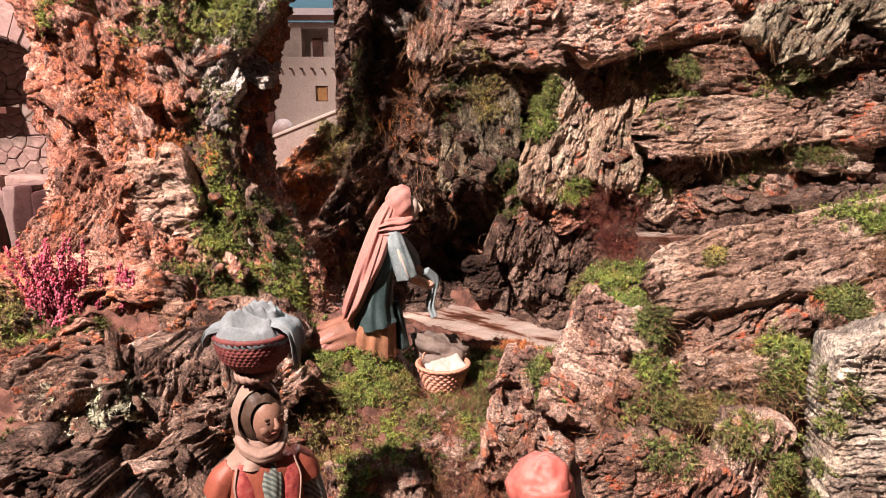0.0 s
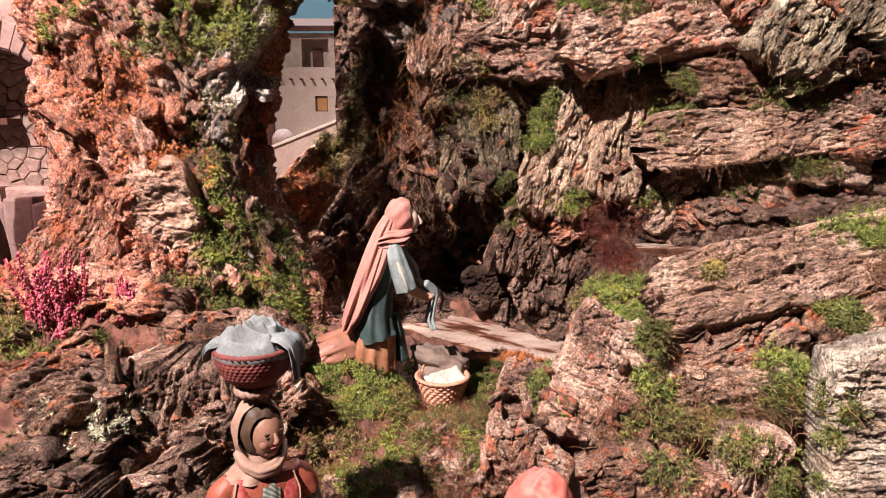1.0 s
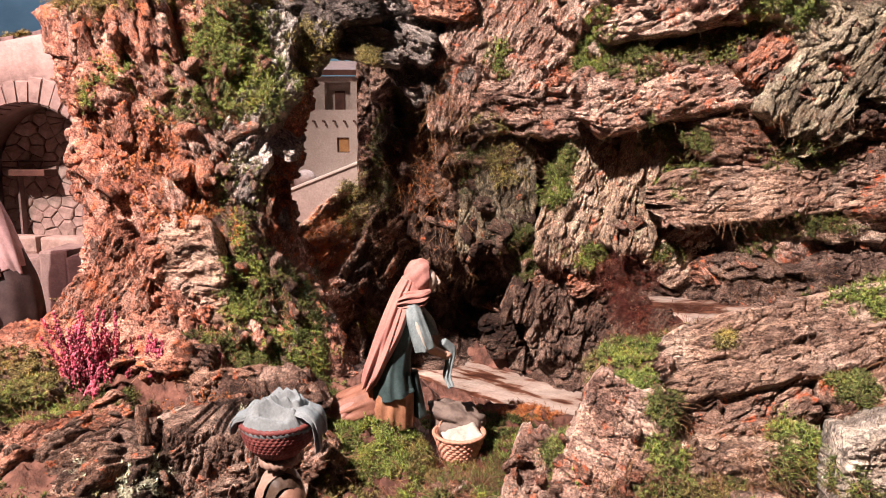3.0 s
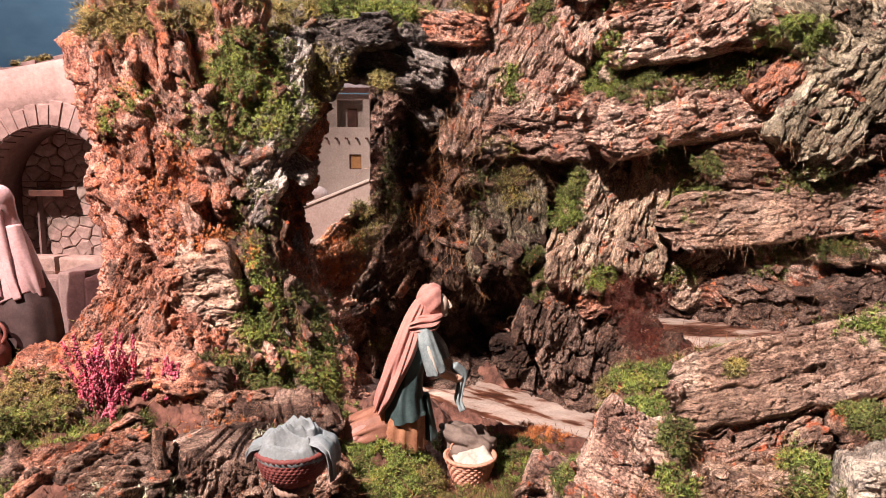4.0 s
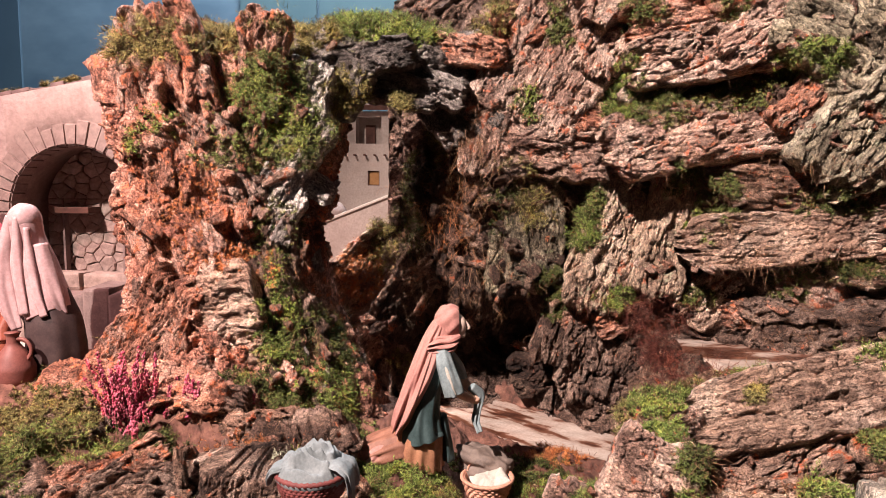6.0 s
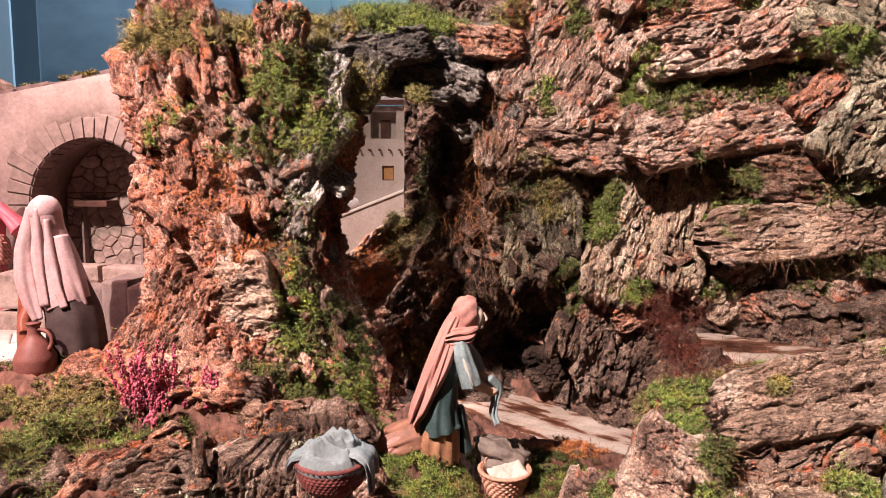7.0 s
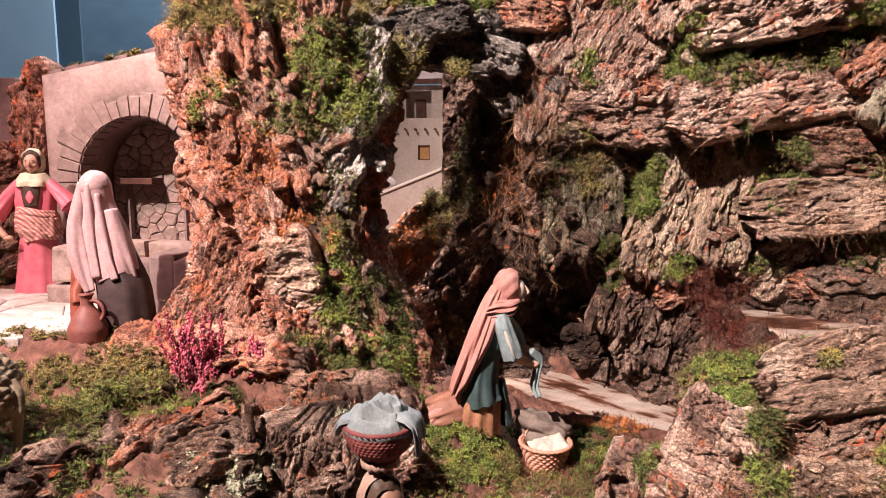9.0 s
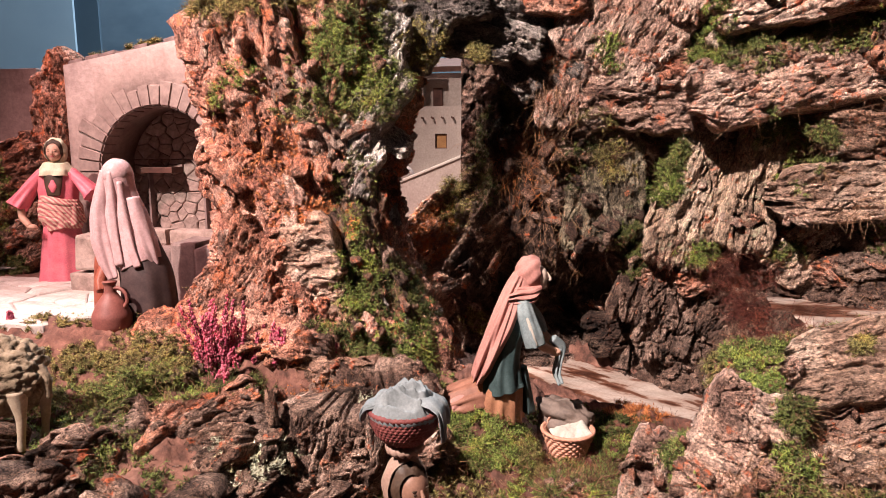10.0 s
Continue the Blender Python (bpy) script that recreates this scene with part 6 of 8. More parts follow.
def carrier():
    P = []
    side = (1, 0, 0)
    # dress and vest
    P.append(loft([(0, 0, 0.1, 0.040, 0.032), (0, 0, 0.06, 0.05, 0.042), (0, 0, 0.0, 0.06, 0.05)], folds=0.04, count=9, mat=3, axis=side))
    P.append(loft([(0, 0.002, 0.214, 0.014, 0.012), (0, 0.002, 0.207, 0.028, 0.018), (0, 0, 0.196, 0.041, 0.024), (0, 0, 0.165, 0.042, 0.030), (0, 0, 0.12, 0.040, 0.031), (0, 0, 0.085, 0.045, 0.038)], folds=0.02, count=7, mat=1, axis=side))
    # shirt in the open front, brocade panels with a pale piping
    P.append(loft([(0.002, -0.010, 0.208, 0.015, 0.008), (0.002, -0.021, 0.185, 0.0135, 0.008), (0.002, -0.0275, 0.155, 0.009, 0.006), (0.002, -0.030, 0.12, 0.004, 0.003)], folds=0.12, count=9, mat=3, axis=side))
    for s in (-1, 1):
        P.append(loft([(0.021 * s, -0.010, 0.205, 0.009, 0.005), (0.0235 * s, -0.0205, 0.185, 0.0115, 0.005), (0.02 * s, -0.0265, 0.155, 0.010, 0.0045), (0.012 * s, -0.0305, 0.12, 0.006, 0.003)], mat=5, axis=side, seg=18))
        P.append(loft([(0.029 * s, -0.0125, 0.204, 0.0013, 0.0045), (0.0345 * s, -0.0195, 0.186, 0.0013, 0.0045), (0.0295 * s, -0.0275, 0.155, 0.0013, 0.003), (0.018 * s, -0.031, 0.12, 0.0013, 0.003)], mat=0, axis=side, seg=10))
        # short vest sleeve, then the striped one
        P.append(loft([(s * 0.030, 0, 0.2, 0.012, 0.012), (s * 0.041, 0, 0.189, 0.0155, 0.015), (s * 0.0465, 0, 0.177, 0.016, 0.0145), (s * 0.048, 0, 0.173, 0.0155, 0.0135)], folds=0.03, count=5, mat=1, axis=(0, 1, 0)))
        P.append(loft([(s * 0.044, 0, 0.184, 0.0135, 0.0125), (s * 0.052, 0, 0.15, 0.015, 0.0135), (s * 0.056, -0.002, 0.12, 0.016, 0.015), (s * 0.057, -0.008, 0.095, 0.0155, 0.0145)], folds=0.06, count=7, mat=3, axis=(0, 1, 0)))
        P.append(loft([(s * 0.057, -0.008, 0.1, 0.008, 0.008), (s * 0.05, -0.028, 0.08, 0.007, 0.007)], mat=2, seg=16))
        P.append(ball((s * 0.048, -0.032, 0.077), 0.01, 2, 14))
    P.append(loft([(0.002, 0, 0.235, 0.011, 0.011), (0.0, 0, 0.2, 0.013, 0.013)], mat=2, seg=18))
    first = len(P)
    face(P, (0.002, -0.0072, 0.2485), 0.0183, 2, 4, 6)
    # hair parted under the headscarf
    P.append(hood((0.0, 0.001, 0.2535), (0.0228, 0.0222, 0.0308), 0.62, 4, -20, 0.03, 3))
    P.append(hood((-0.001, 0.003, 0.252), (0.0262, 0.0250, 0.0350), 1.12, 0, -16, 0.025, 1))
    ca, sa = math.cos(0.35), math.sin(0.35)
    for j in range(first, len(P)):
        v, q4, q3, mt = P[j]
        P[j] = (np.stack([v[:, 0] * ca - v[:, 1] * sa, v[:, 0] * sa + v[:, 1] * ca, v[:, 2]], 1), q4, q3, mt)
    P.append(loft([(-0.001, 0.008, 0.24, 0.0235, 0.018), (-0.002, 0.007, 0.225, 0.0225, 0.0175), (-0.003, 0.004, 0.214, 0.0235, 0.0195), (-0.004, 0.002, 0.204, 0.031, 0.0225), (-0.005, 0.001, 0.197, 0.036, 0.0235)], folds=0.06, count=7, mat=0, axis=side))
    P.append(loft([(-0.024, 0.0, 0.232, 0.005, 0.005), (-0.019, -0.012, 0.2215, 0.0065, 0.0065), (-0.006, -0.0205, 0.2145, 0.0075, 0.007), (0.009, -0.0195, 0.216, 0.0075, 0.007), (0.019, -0.010, 0.224, 0.0065, 0.006), (0.0225, 0.001, 0.234, 0.005, 0.005)], folds=0.1, count=5, mat=0, axis=(0, 0, 1)))
    return statue("carrier_woman_statue", P, [SCARF, VEST, SKIN_BROWN, SHIRT, HAIR, LAPEL, LIPS], (-0.19, 0.645, -0.102), 28, label="painted figure in taupe scarf and terracotta vest carrying a bowl", category="statue")


def striped(name, a, b, width):
    """Painted stripes across the cloth."""
    mt, nt, bs = node_material(name, 0.6)
    co = nt.nodes.new("ShaderNodeTexCoord").outputs["Object"]
    w = nd(nt, "ShaderNodeTexWave", Scale=1.0 / width, Distortion=2.0, Detail=2.0)
    w.bands_direction = "DIAGONAL"
    nt.links.new(co, w.inputs["Vector"])
    col = ramp(nt, w.outputs["Fac"], [(0.35, a), (0.6, b)])
    nt.links.new(mixed(nt, col, ramp(nt, noise_at(nt, co, 220, 4, 0.6), [(0.3, (0.6, 0.6, 0.6)), (0.7, (1.2, 1.2, 1.2))]), 0.7, "MULTIPLY"), bs.inputs["Base Color"])
    return mt


LIPS = plain_material("painted_lips", [(0.2, 0.06, 0.05), (0.26, 0.09, 0.07)], 60, 0.5, 0.0002)
SHIRT = striped("striped_shirt", (0.07, 0.085, 0.08), (0.19, 0.2, 0.165), 0.011)
LAPEL = plain_material("brocade_lapel", [(0.1, 0.014, 0.016), (0.26, 0.045, 0.04), (0.3, 0.09, 0.07)], 160, 0.5, 0.0006, 260)
carrier()


def woven(rings, material, name, stakes=36, rows=16, amp=0.0009, wall=0.004):
    """A woven shell: (z, radius) from foot to rim, with in-and-out weave, and an inner wall."""
    k = np.arange(len(rings))
    n = rows * 4
    t = np.linspace(0, len(rings) - 1, n)
    z, r = np.interp(t, k, [q[0] for q in rings]), np.interp(t, k, [q[1] for q in rings])
    seg = stakes * 4
    a = np.linspace(0, 2 * np.pi, seg, endpoint=False)
    row = np.arange(n) // 4
    sub = np.sin((np.arange(n) % 4 + 0.5) / 4 * np.pi)
    R = r[:, None] + amp * (np.sin(stakes * a / 1.0 * 0.5 * 2 + np.pi * (row % 2)[:, None]) + 1.5 * sub[:, None])
    p = np.stack([R * np.cos(a), R * np.sin(a), np.repeat(z[:, None], seg, 1)], -1).reshape(-1, 3)
    q = np.stack([(r[::-1] - wall)[:, None] * np.cos(a), (r[::-1] - wall)[:, None] * np.sin(a), np.repeat((z[::-1] + 0.002)[:, None], seg, 1)], -1).reshape(-1, 3)
    v = np.vstack([p, q, [[0, 0, z[0]], [0, 0, z[0] + 0.002]]])
    f = grid_faces(2 * n, seg, True)
    i = np.arange(seg)
    caps = np.vstack([np.stack([(i + 1) % seg, i, np.full(seg, len(v) - 2)], 1), np.stack([(2 * n - 1) * seg + i, (2 * n - 1) * seg + (i + 1) % seg, np.full(seg, len(v) - 1)], 1)])
    return mesh_of(name, v, [f, caps])


def rope_ring(radius, thick, material, parent, name, turns=22, m=None, arc=2 * np.pi, start=0.0):
    n, seg = 140, 10
    t = start + np.linspace(0, arc, n, endpoint=False)
    a = np.linspace(0, 2 * np.pi, seg, endpoint=False)
    w = thick * (1 + 0.22 * np.sin(2 * a[None] + turns * t[:, None]))
    p = np.stack([(radius + w * np.cos(a)) * np.cos(t)[:, None], (radius + w * np.cos(a)) * np.sin(t)[:, None], w * np.sin(a)], -1).reshape(-1, 3)
    closed = arc > 6.28
    f = grid_faces(n, seg, True)
    if closed:
        j = np.arange(seg)
        f = np.vstack([f, np.stack([(n - 1) * seg + j, (n - 1) * seg + (j + 1) % seg, (j + 1) % seg, j], 1)])
    ob = part(name, mesh_of(name, p, [f]), material)
    ob.parent = parent
    if m is not None:
        ob.matrix_local = m
    return ob


bowl = empty("wicker_bowl", (-0.192, 0.645, 0.196), label="round dark red woven bowl on a head pad", category="bowl")
part("bowl_body", woven([(0.004, 0.012), (0.007, 0.021), (0.018, 0.032), (0.03, 0.037), (0.042, 0.0385)], BOWL, "bowl_body", 40, 13, 0.0007), BOWL, bowl)
rope_ring(0.0385, 0.003, BOWL, bowl, "rim", 40, pose(0, 0, 0.0435))
rope_ring(0.016, 0.0055, SCARF, bowl, "head_pad", 14, pose(0, 0, -0.001))
def bowl_linen():
    """Wet linen heaped in the bowl as one cloth thrown into soft folds, its ends hanging over the rim."""
    n, seg = 60, 120
    R, A = np.meshgrid(np.linspace(0, 1, n), np.linspace(0, 2 * np.pi, seg, endpoint=False), indexing="ij")
    x, y = R * 0.041 * np.cos(A), R * 0.041 * np.sin(A)
    p = np.stack([x.ravel(), y.ravel(), np.full(x.size, 0.31)], 1)
    w = p + 0.010 * np.stack([perlin(p * 40), perlin(p * 40 + 9), 0 * p[:, 0]], 1)
    k1 = np.sqrt(perlin(w * (34, 62, 1) + 4.2) ** 2 + 0.006)
    k2 = np.sqrt(perlin((w[:, [1, 0, 2]] + w * (1, 0.4, 0)) * (70, 38, 1) + 8.7) ** 2 + 0.006)
    calm = np.clip(1.1 - R.ravel() ** 3, 0, 1)
    z = 0.019 * (1 - R.ravel() ** 2.4) + calm * (0.042 * (0.38 - k1) + 0.012 * (0.35 - k2)) - 0.004
    top = np.stack([x.ravel(), y.ravel(), z], 1)
    low = top * (0.86, 0.86, 0) + (0, 0, -0.014)
    f = grid_faces(n, seg, True)
    j = np.arange(seg)
    rim = np.stack([(n - 1) * seg + j, (n - 1) * seg + (j + 1) % seg, 2 * n * seg - seg + (j + 1) % seg, 2 * n * seg - seg + j], 1)
    P = [(np.vstack([top, low]), np.vstack([f[:, ::-1], f + n * seg, rim[:, ::-1]]), np.zeros((0, 3), int), 0)]
    P.append(loft([(0.02, -0.008, 0.012, 0.012, 0.005), (0.034, -0.012, 0.010, 0.014, 0.0045), (0.0425, -0.014, 0.004, 0.0145, 0.003), (0.0455, -0.015, -0.010, 0.0135, 0.0026), (0.047, -0.016, -0.028, 0.010, 0.002)], folds=0.2, count=5, mat=0, seed=4, seg=56))
    P.append(loft([(0.03, 0.006, 0.010, 0.010, 0.005), (0.042, 0.010, 0.004, 0.011, 0.004), (0.046, 0.012, -0.008, 0.009, 0.0026), (0.047, 0.012, -0.02, 0.006, 0.002)], folds=0.2, count=4, mat=0, seed=1, seg=48))
    P.append(loft([(-0.024, -0.006, 0.008, 0.014, 0.005), (-0.039, -0.010, 0.004, 0.014, 0.004), (-0.0435, -0.011, -0.004, 0.012, 0.003), (-0.0445, -0.012, -0.013, 0.007, 0.002)], folds=0.2, count=5, mat=0, seed=2, seg=48))
    return statue("linen", P, [CLOTH_BLUE], (-0.192, 0.645, 0.241), 0, label="crumpled pale blue-grey linen heaped in the bowl", category="cloth")


bowl_linen()

basket = empty("wicker_basket", (0.0, 1.06, 0.0), label="small rosy-brown wicker basket with a hoop handle", category="basket")
part("basket_body", woven([(0.0, 0.004), (0.001, 0.026), (0.024, 0.0345), (0.047, 0.0425)], WICKER, "basket_body", 20, 13, 0.0017), WICKER, basket)
rope_ring(0.0435, 0.0032, WICKER, basket, "rim", 30, pose(0, 0, 0.048))
rope_ring(0.021, 0.0016, WICKER, basket, "handle", 50, pose(-0.014, 0.012, 0.05, 80, 0, -8), np.pi, 0)
def folded_cloth():
    """A cloth spread over the basket's load, with soft creases and a turned-up corner."""
    n = 40
    u = np.linspace(-1, 1, n)
    U, V = np.meshgrid(u, u, indexing="ij")
    x, y = U * 0.029, V * 0.028
    r = np.maximum(np.abs(U), np.abs(V))
    z = 0.014 * (1 - r ** 2.5) + 0.006 * np.clip(U, 0, 1) ** 3 + 0.004 * fbm(np.stack([U.ravel() * 1.6, V.ravel() * 1.6, np.zeros(n * n)], 1), 3).reshape(n, n)
    z += 0.012 * np.exp(-((U - 0.75) / 0.3) ** 2 - ((V + 0.1) / 0.5) ** 2)
    top = np.stack([x, y, z], -1).reshape(-1, 3)
    low = np.stack([x * 0.8, y * 0.8, z * 0.2 - 0.01], -1).reshape(-1, 3)
    f = grid_faces(n, n)
    i = np.arange(n - 1)
    rim = [np.stack([a[:-1], a[1:], a[1:] + n * n, a[:-1] + n * n], 1) for a in (np.arange(n), np.arange(n) + n * (n - 1), np.arange(n) * n, np.arange(n) * n + n - 1)]
    ob = part("bread_cloth", mesh_of("bread_cloth", np.vstack([top, low]), [f, f[:, ::-1] + n * n] + rim), CLOTH_WHITE, None, "", pose(0.004, 1.056, 0.042, 0, -6, 20))
    return tagged(ob, label="cream linen cloth folded in the basket", category="cloth")


folded_cloth()


def headcloth_figure():
    P = [loft([(0, 0, 0.27, 0.018, 0.018), (0, 0, 0.25, 0.05, 0.035), (0, 0, 0.2, 0.055, 0.04), (0, 0, 0.1, 0.055, 0.045), (0, 0, 0.0, 0.07, 0.06)], folds=0.04, mat=1, axis=(1, 0, 0)),
         ball((0, 0, 0.300), (0.030, 0.031, 0.033), 0, 48, 0.16, 2), ball((0, 0.012, 0.288), (0.022, 0.022, 0.028), 2),
         loft([(0.0, -0.018, 0.31, 0.022, 0.015), (0.0, -0.026, 0.28, 0.026, 0.012), (0.0, -0.03, 0.24, 0.03, 0.008)], folds=0.08, count=5, mat=0, axis=(1, 0, 0))]
    return statue("headcloth_statue", P, [CAP, VEST, SKIN], (0.09, 0.55, -0.178), 0, label="painted figure with a smooth coral headcloth", category="statue")


headcloth_figure()


WRAP = striped("striped_wrap", (0.42, 0.13, 0.13), (0.55, 0.36, 0.28), 0.02)


def well_women():
    P = [loft([(0.005, 0, 0.2, 0.03, 0.03), (0.016, 0, 0.15, 0.042, 0.04), (0.03, 0, 0.1, 0.05, 0.048), (0.034, 0, 0.05, 0.053, 0.05), (0.03, 0, -0.01, 0.054, 0.05)], folds=0.035, count=6, mat=1, axis=(1, 0, 0)),
         ball((-0.014, -0.004, 0.292), (0.0285, 0.029, 0.031), 0, 36, 0.04, 3),
         loft([(-0.014, -0.004, 0.312, 0.02, 0.02), (-0.014, -0.004, 0.29, 0.0285, 0.029), (-0.014, -0.002, 0.262, 0.031, 0.029), (-0.013, 0, 0.24, 0.038, 0.032), (-0.008, 0, 0.212, 0.045, 0.037), (0.003, 0, 0.17, 0.047, 0.041), (0.018, -0.002, 0.135, 0.046, 0.044), (0.026, -0.004, 0.118, 0.043, 0.043)], folds=0.035, count=7, mat=0, axis=(1, 0, 0), seg=96, lip=1.6),
         loft([(-0.03, -0.016, 0.30, 0.008, 0.012), (-0.034, -0.022, 0.26, 0.014, 0.014), (-0.04, -0.028, 0.22, 0.017, 0.014), (-0.036, -0.036, 0.17, 0.019, 0.013), (-0.022, -0.042, 0.125, 0.016, 0.01), (-0.01, -0.045, 0.098, 0.01, 0.006)], folds=0.16, count=4, mat=0, axis=(1, 0, 0), seg=40),
         loft([(-0.012, -0.028, 0.30, 0.006, 0.006), (-0.010, -0.034, 0.24, 0.008, 0.006), (-0.004, -0.042, 0.18, 0.009, 0.006), (0.008, -0.048, 0.125, 0.008, 0.005)], folds=0.1, count=3, mat=0, axis=(1, 0, 0), seg=24),
         loft([(0.004, -0.026, 0.28, 0.005, 0.006), (0.014, -0.034, 0.22, 0.007, 0.006), (0.028, -0.042, 0.16, 0.008, 0.006), (0.042, -0.044, 0.122, 0.007, 0.005)], folds=0.1, count=3, mat=0, axis=(1, 0, 0), seg=24),
         loft([(0.022, -0.016, 0.25, 0.013, 0.012), (0.034, -0.02, 0.2, 0.016, 0.014), (0.05, -0.02, 0.15, 0.015, 0.013), (0.06, -0.016, 0.122, 0.008, 0.008)], folds=0.14, count=4, mat=0, axis=(1, 0, 0), seg=32),
         loft([(-0.042, -0.006, 0.2, 0.014, 0.014), (-0.05, -0.014, 0.13, 0.016, 0.015), (-0.05, -0.02, 0.07, 0.017, 0.016), (-0.048, -0.02, 0.0, 0.02, 0.018)], folds=0.06, count=5, mat=2, axis=(1, 0, 0)),
         loft([(-0.03, -0.03, 0.13, 0.012, 0.011), (-0.034, -0.05, 0.095, 0.011, 0.01), (-0.026, -0.06, 0.078, 0.008, 0.008)], folds=0.05, count=4, mat=2, axis=(1, 0, 0))]
    statue("cloaked_woman_statue", P, [PINK_PALE, SKIRT_DARK, VEST], (-0.835, 1.12, 0.185), 0, label="painted figure in a pale rose cloak and dark umber skirt", category="statue")
    Q = [loft([(0, 0, 0.2, 0.03, 0.025), (0, 0, 0.15, 0.042, 0.034), (0, 0, 0.08, 0.05, 0.04), (0, 0, 0.0, 0.062, 0.05)], folds=0.06, count=10, mat=1, axis=(1, 0, 0)),
         loft([(0, 0, 0.302, 0.02, 0.015), (0, 0, 0.29, 0.05, 0.026), (0, 0, 0.24, 0.044, 0.03), (0, 0, 0.19, 0.042, 0.032)], folds=0.04, count=9, mat=1, axis=(1, 0, 0)),
         loft([(0, -0.002, 0.222, 0.040, 0.030), (0.003, -0.003, 0.205, 0.046, 0.037), (0.006, -0.003, 0.185, 0.046, 0.038), (0.012, -0.003, 0.16, 0.044, 0.038)], folds=0.09, count=9, mat=3, axis=(1, 0, 0)),
         hood((0, 0.0, 0.344), (0.0215, 0.0215, 0.028), 0.72, 4), hood((0, 0.003, 0.343), (0.0255, 0.0245, 0.032), 1.05, 0),
         loft([(0, -0.004, 0.316, 0.026, 0.022), (0, -0.002, 0.3, 0.036, 0.03), (0, -0.002, 0.285, 0.042, 0.032)], folds=0.08, count=6, mat=0, axis=(1, 0, 0))]
    face(Q, (0.0, -0.007, 0.34), 0.0172, 2, 4, 1)
    # wide flared sleeves, one hand on the hip, the other held out; embroidered chest
    Q.append(loft([(-0.03, 0, 0.292, 0.014, 0.014), (-0.055, -0.004, 0.262, 0.018, 0.016), (-0.078, -0.012, 0.228, 0.026, 0.02), (-0.088, -0.016, 0.212, 0.03, 0.022)], folds=0.09, count=5, mat=1, axis=(0, 1, 0)))
    Q.append(loft([(0.03, 0, 0.292, 0.014, 0.014), (0.055, -0.008, 0.268, 0.018, 0.016), (0.078, -0.018, 0.245, 0.026, 0.02), (0.086, -0.022, 0.236, 0.03, 0.021)], folds=0.09, count=5, mat=1, axis=(0, 1, 0)))
    Q.append(loft([(-0.08, -0.014, 0.226, 0.009, 0.009), (-0.074, -0.03, 0.188, 0.0085, 0.008), (-0.054, -0.042, 0.168, 0.0075, 0.007)], mat=2, seg=16))
    Q.append(ball((-0.048, -0.044, 0.166), (0.012, 0.008, 0.007), 2, 14, 0.2, 2))
    Q.append(loft([(0.078, -0.018, 0.246, 0.009, 0.009), (0.1, -0.03, 0.225, 0.008, 0.008), (0.118, -0.036, 0.205, 0.007, 0.007)], mat=2, seg=16))
    Q.append(ball((0.122, -0.037, 0.2), (0.008, 0.007, 0.01), 2, 14, 0.2, 3))
    Q.append(loft([(0, -0.026, 0.286, 0.021, 0.006), (0, -0.0305, 0.262, 0.019, 0.006), (0, -0.033, 0.238, 0.014, 0.004)], mat=4, axis=(1, 0, 0), seg=24))
    Q.append(loft([(0, -0.033, 0.275, 0.003, 0.003), (0, -0.0365, 0.26, 0.010, 0.003), (0, -0.0365, 0.246, 0.003, 0.002)], mat=1, axis=(1, 0, 0), seg=16))
    for k, (z, w) in enumerate(((0.226, 0.042), (0.212, 0.047), (0.197, 0.05), (0.182, 0.05))):
        Q.append(loft([(-w + 0.008, -0.012, z + 0.006, 0.010, 0.005), (-w * 0.5, -0.032, z + 0.002, 0.0115, 0.006), (0.004, -0.037, z - 0.004, 0.0115, 0.006), (w * 0.6, -0.03, z - 0.010, 0.0115, 0.006), (w, -0.01, z - 0.012, 0.010, 0.005)], folds=0.2, count=4, mat=3, seed=k * 1.9, axis=(0, 0, 1), seg=20))
    statue("rose_dress_statue", Q, [CREAM, ROSE, SKIN, WRAP, HAIR], (-1.207, 1.4, 0.18), 20, label="painted figure standing in a rose dress and cream headcloth", category="statue")


well_women()


def jug():
    g = empty("clay_jug", (-0.835, 1.05, 0.174), label="round reddish clay jug with a side handle", category="jug")
    v, f4, f3, _ = loft([(0, 0, 0, 0.012, 0.012), (0, 0, 0.004, 0.018, 0.018), (0, 0, 0.022, 0.028, 0.028), (0, 0, 0.04, 0.029, 0.029), (0, 0, 0.06, 0.02, 0.02), (0, 0, 0.074, 0.009, 0.009), (0, 0, 0.086, 0.008, 0.008), (0, 0, 0.092, 0.011, 0.011)], seg=36, axis=(0, 1, 0))
    v = v * 1.2
    part("jug_body", mesh_of("jug_body", v, [f4, f3]), CLAY, g)
    rope_ring(0.019, 0.004, CLAY, g, "handle", 0, pose(0.014, 0, 0.079, 90, 0, 0), 3.6, -1.6)


jug()


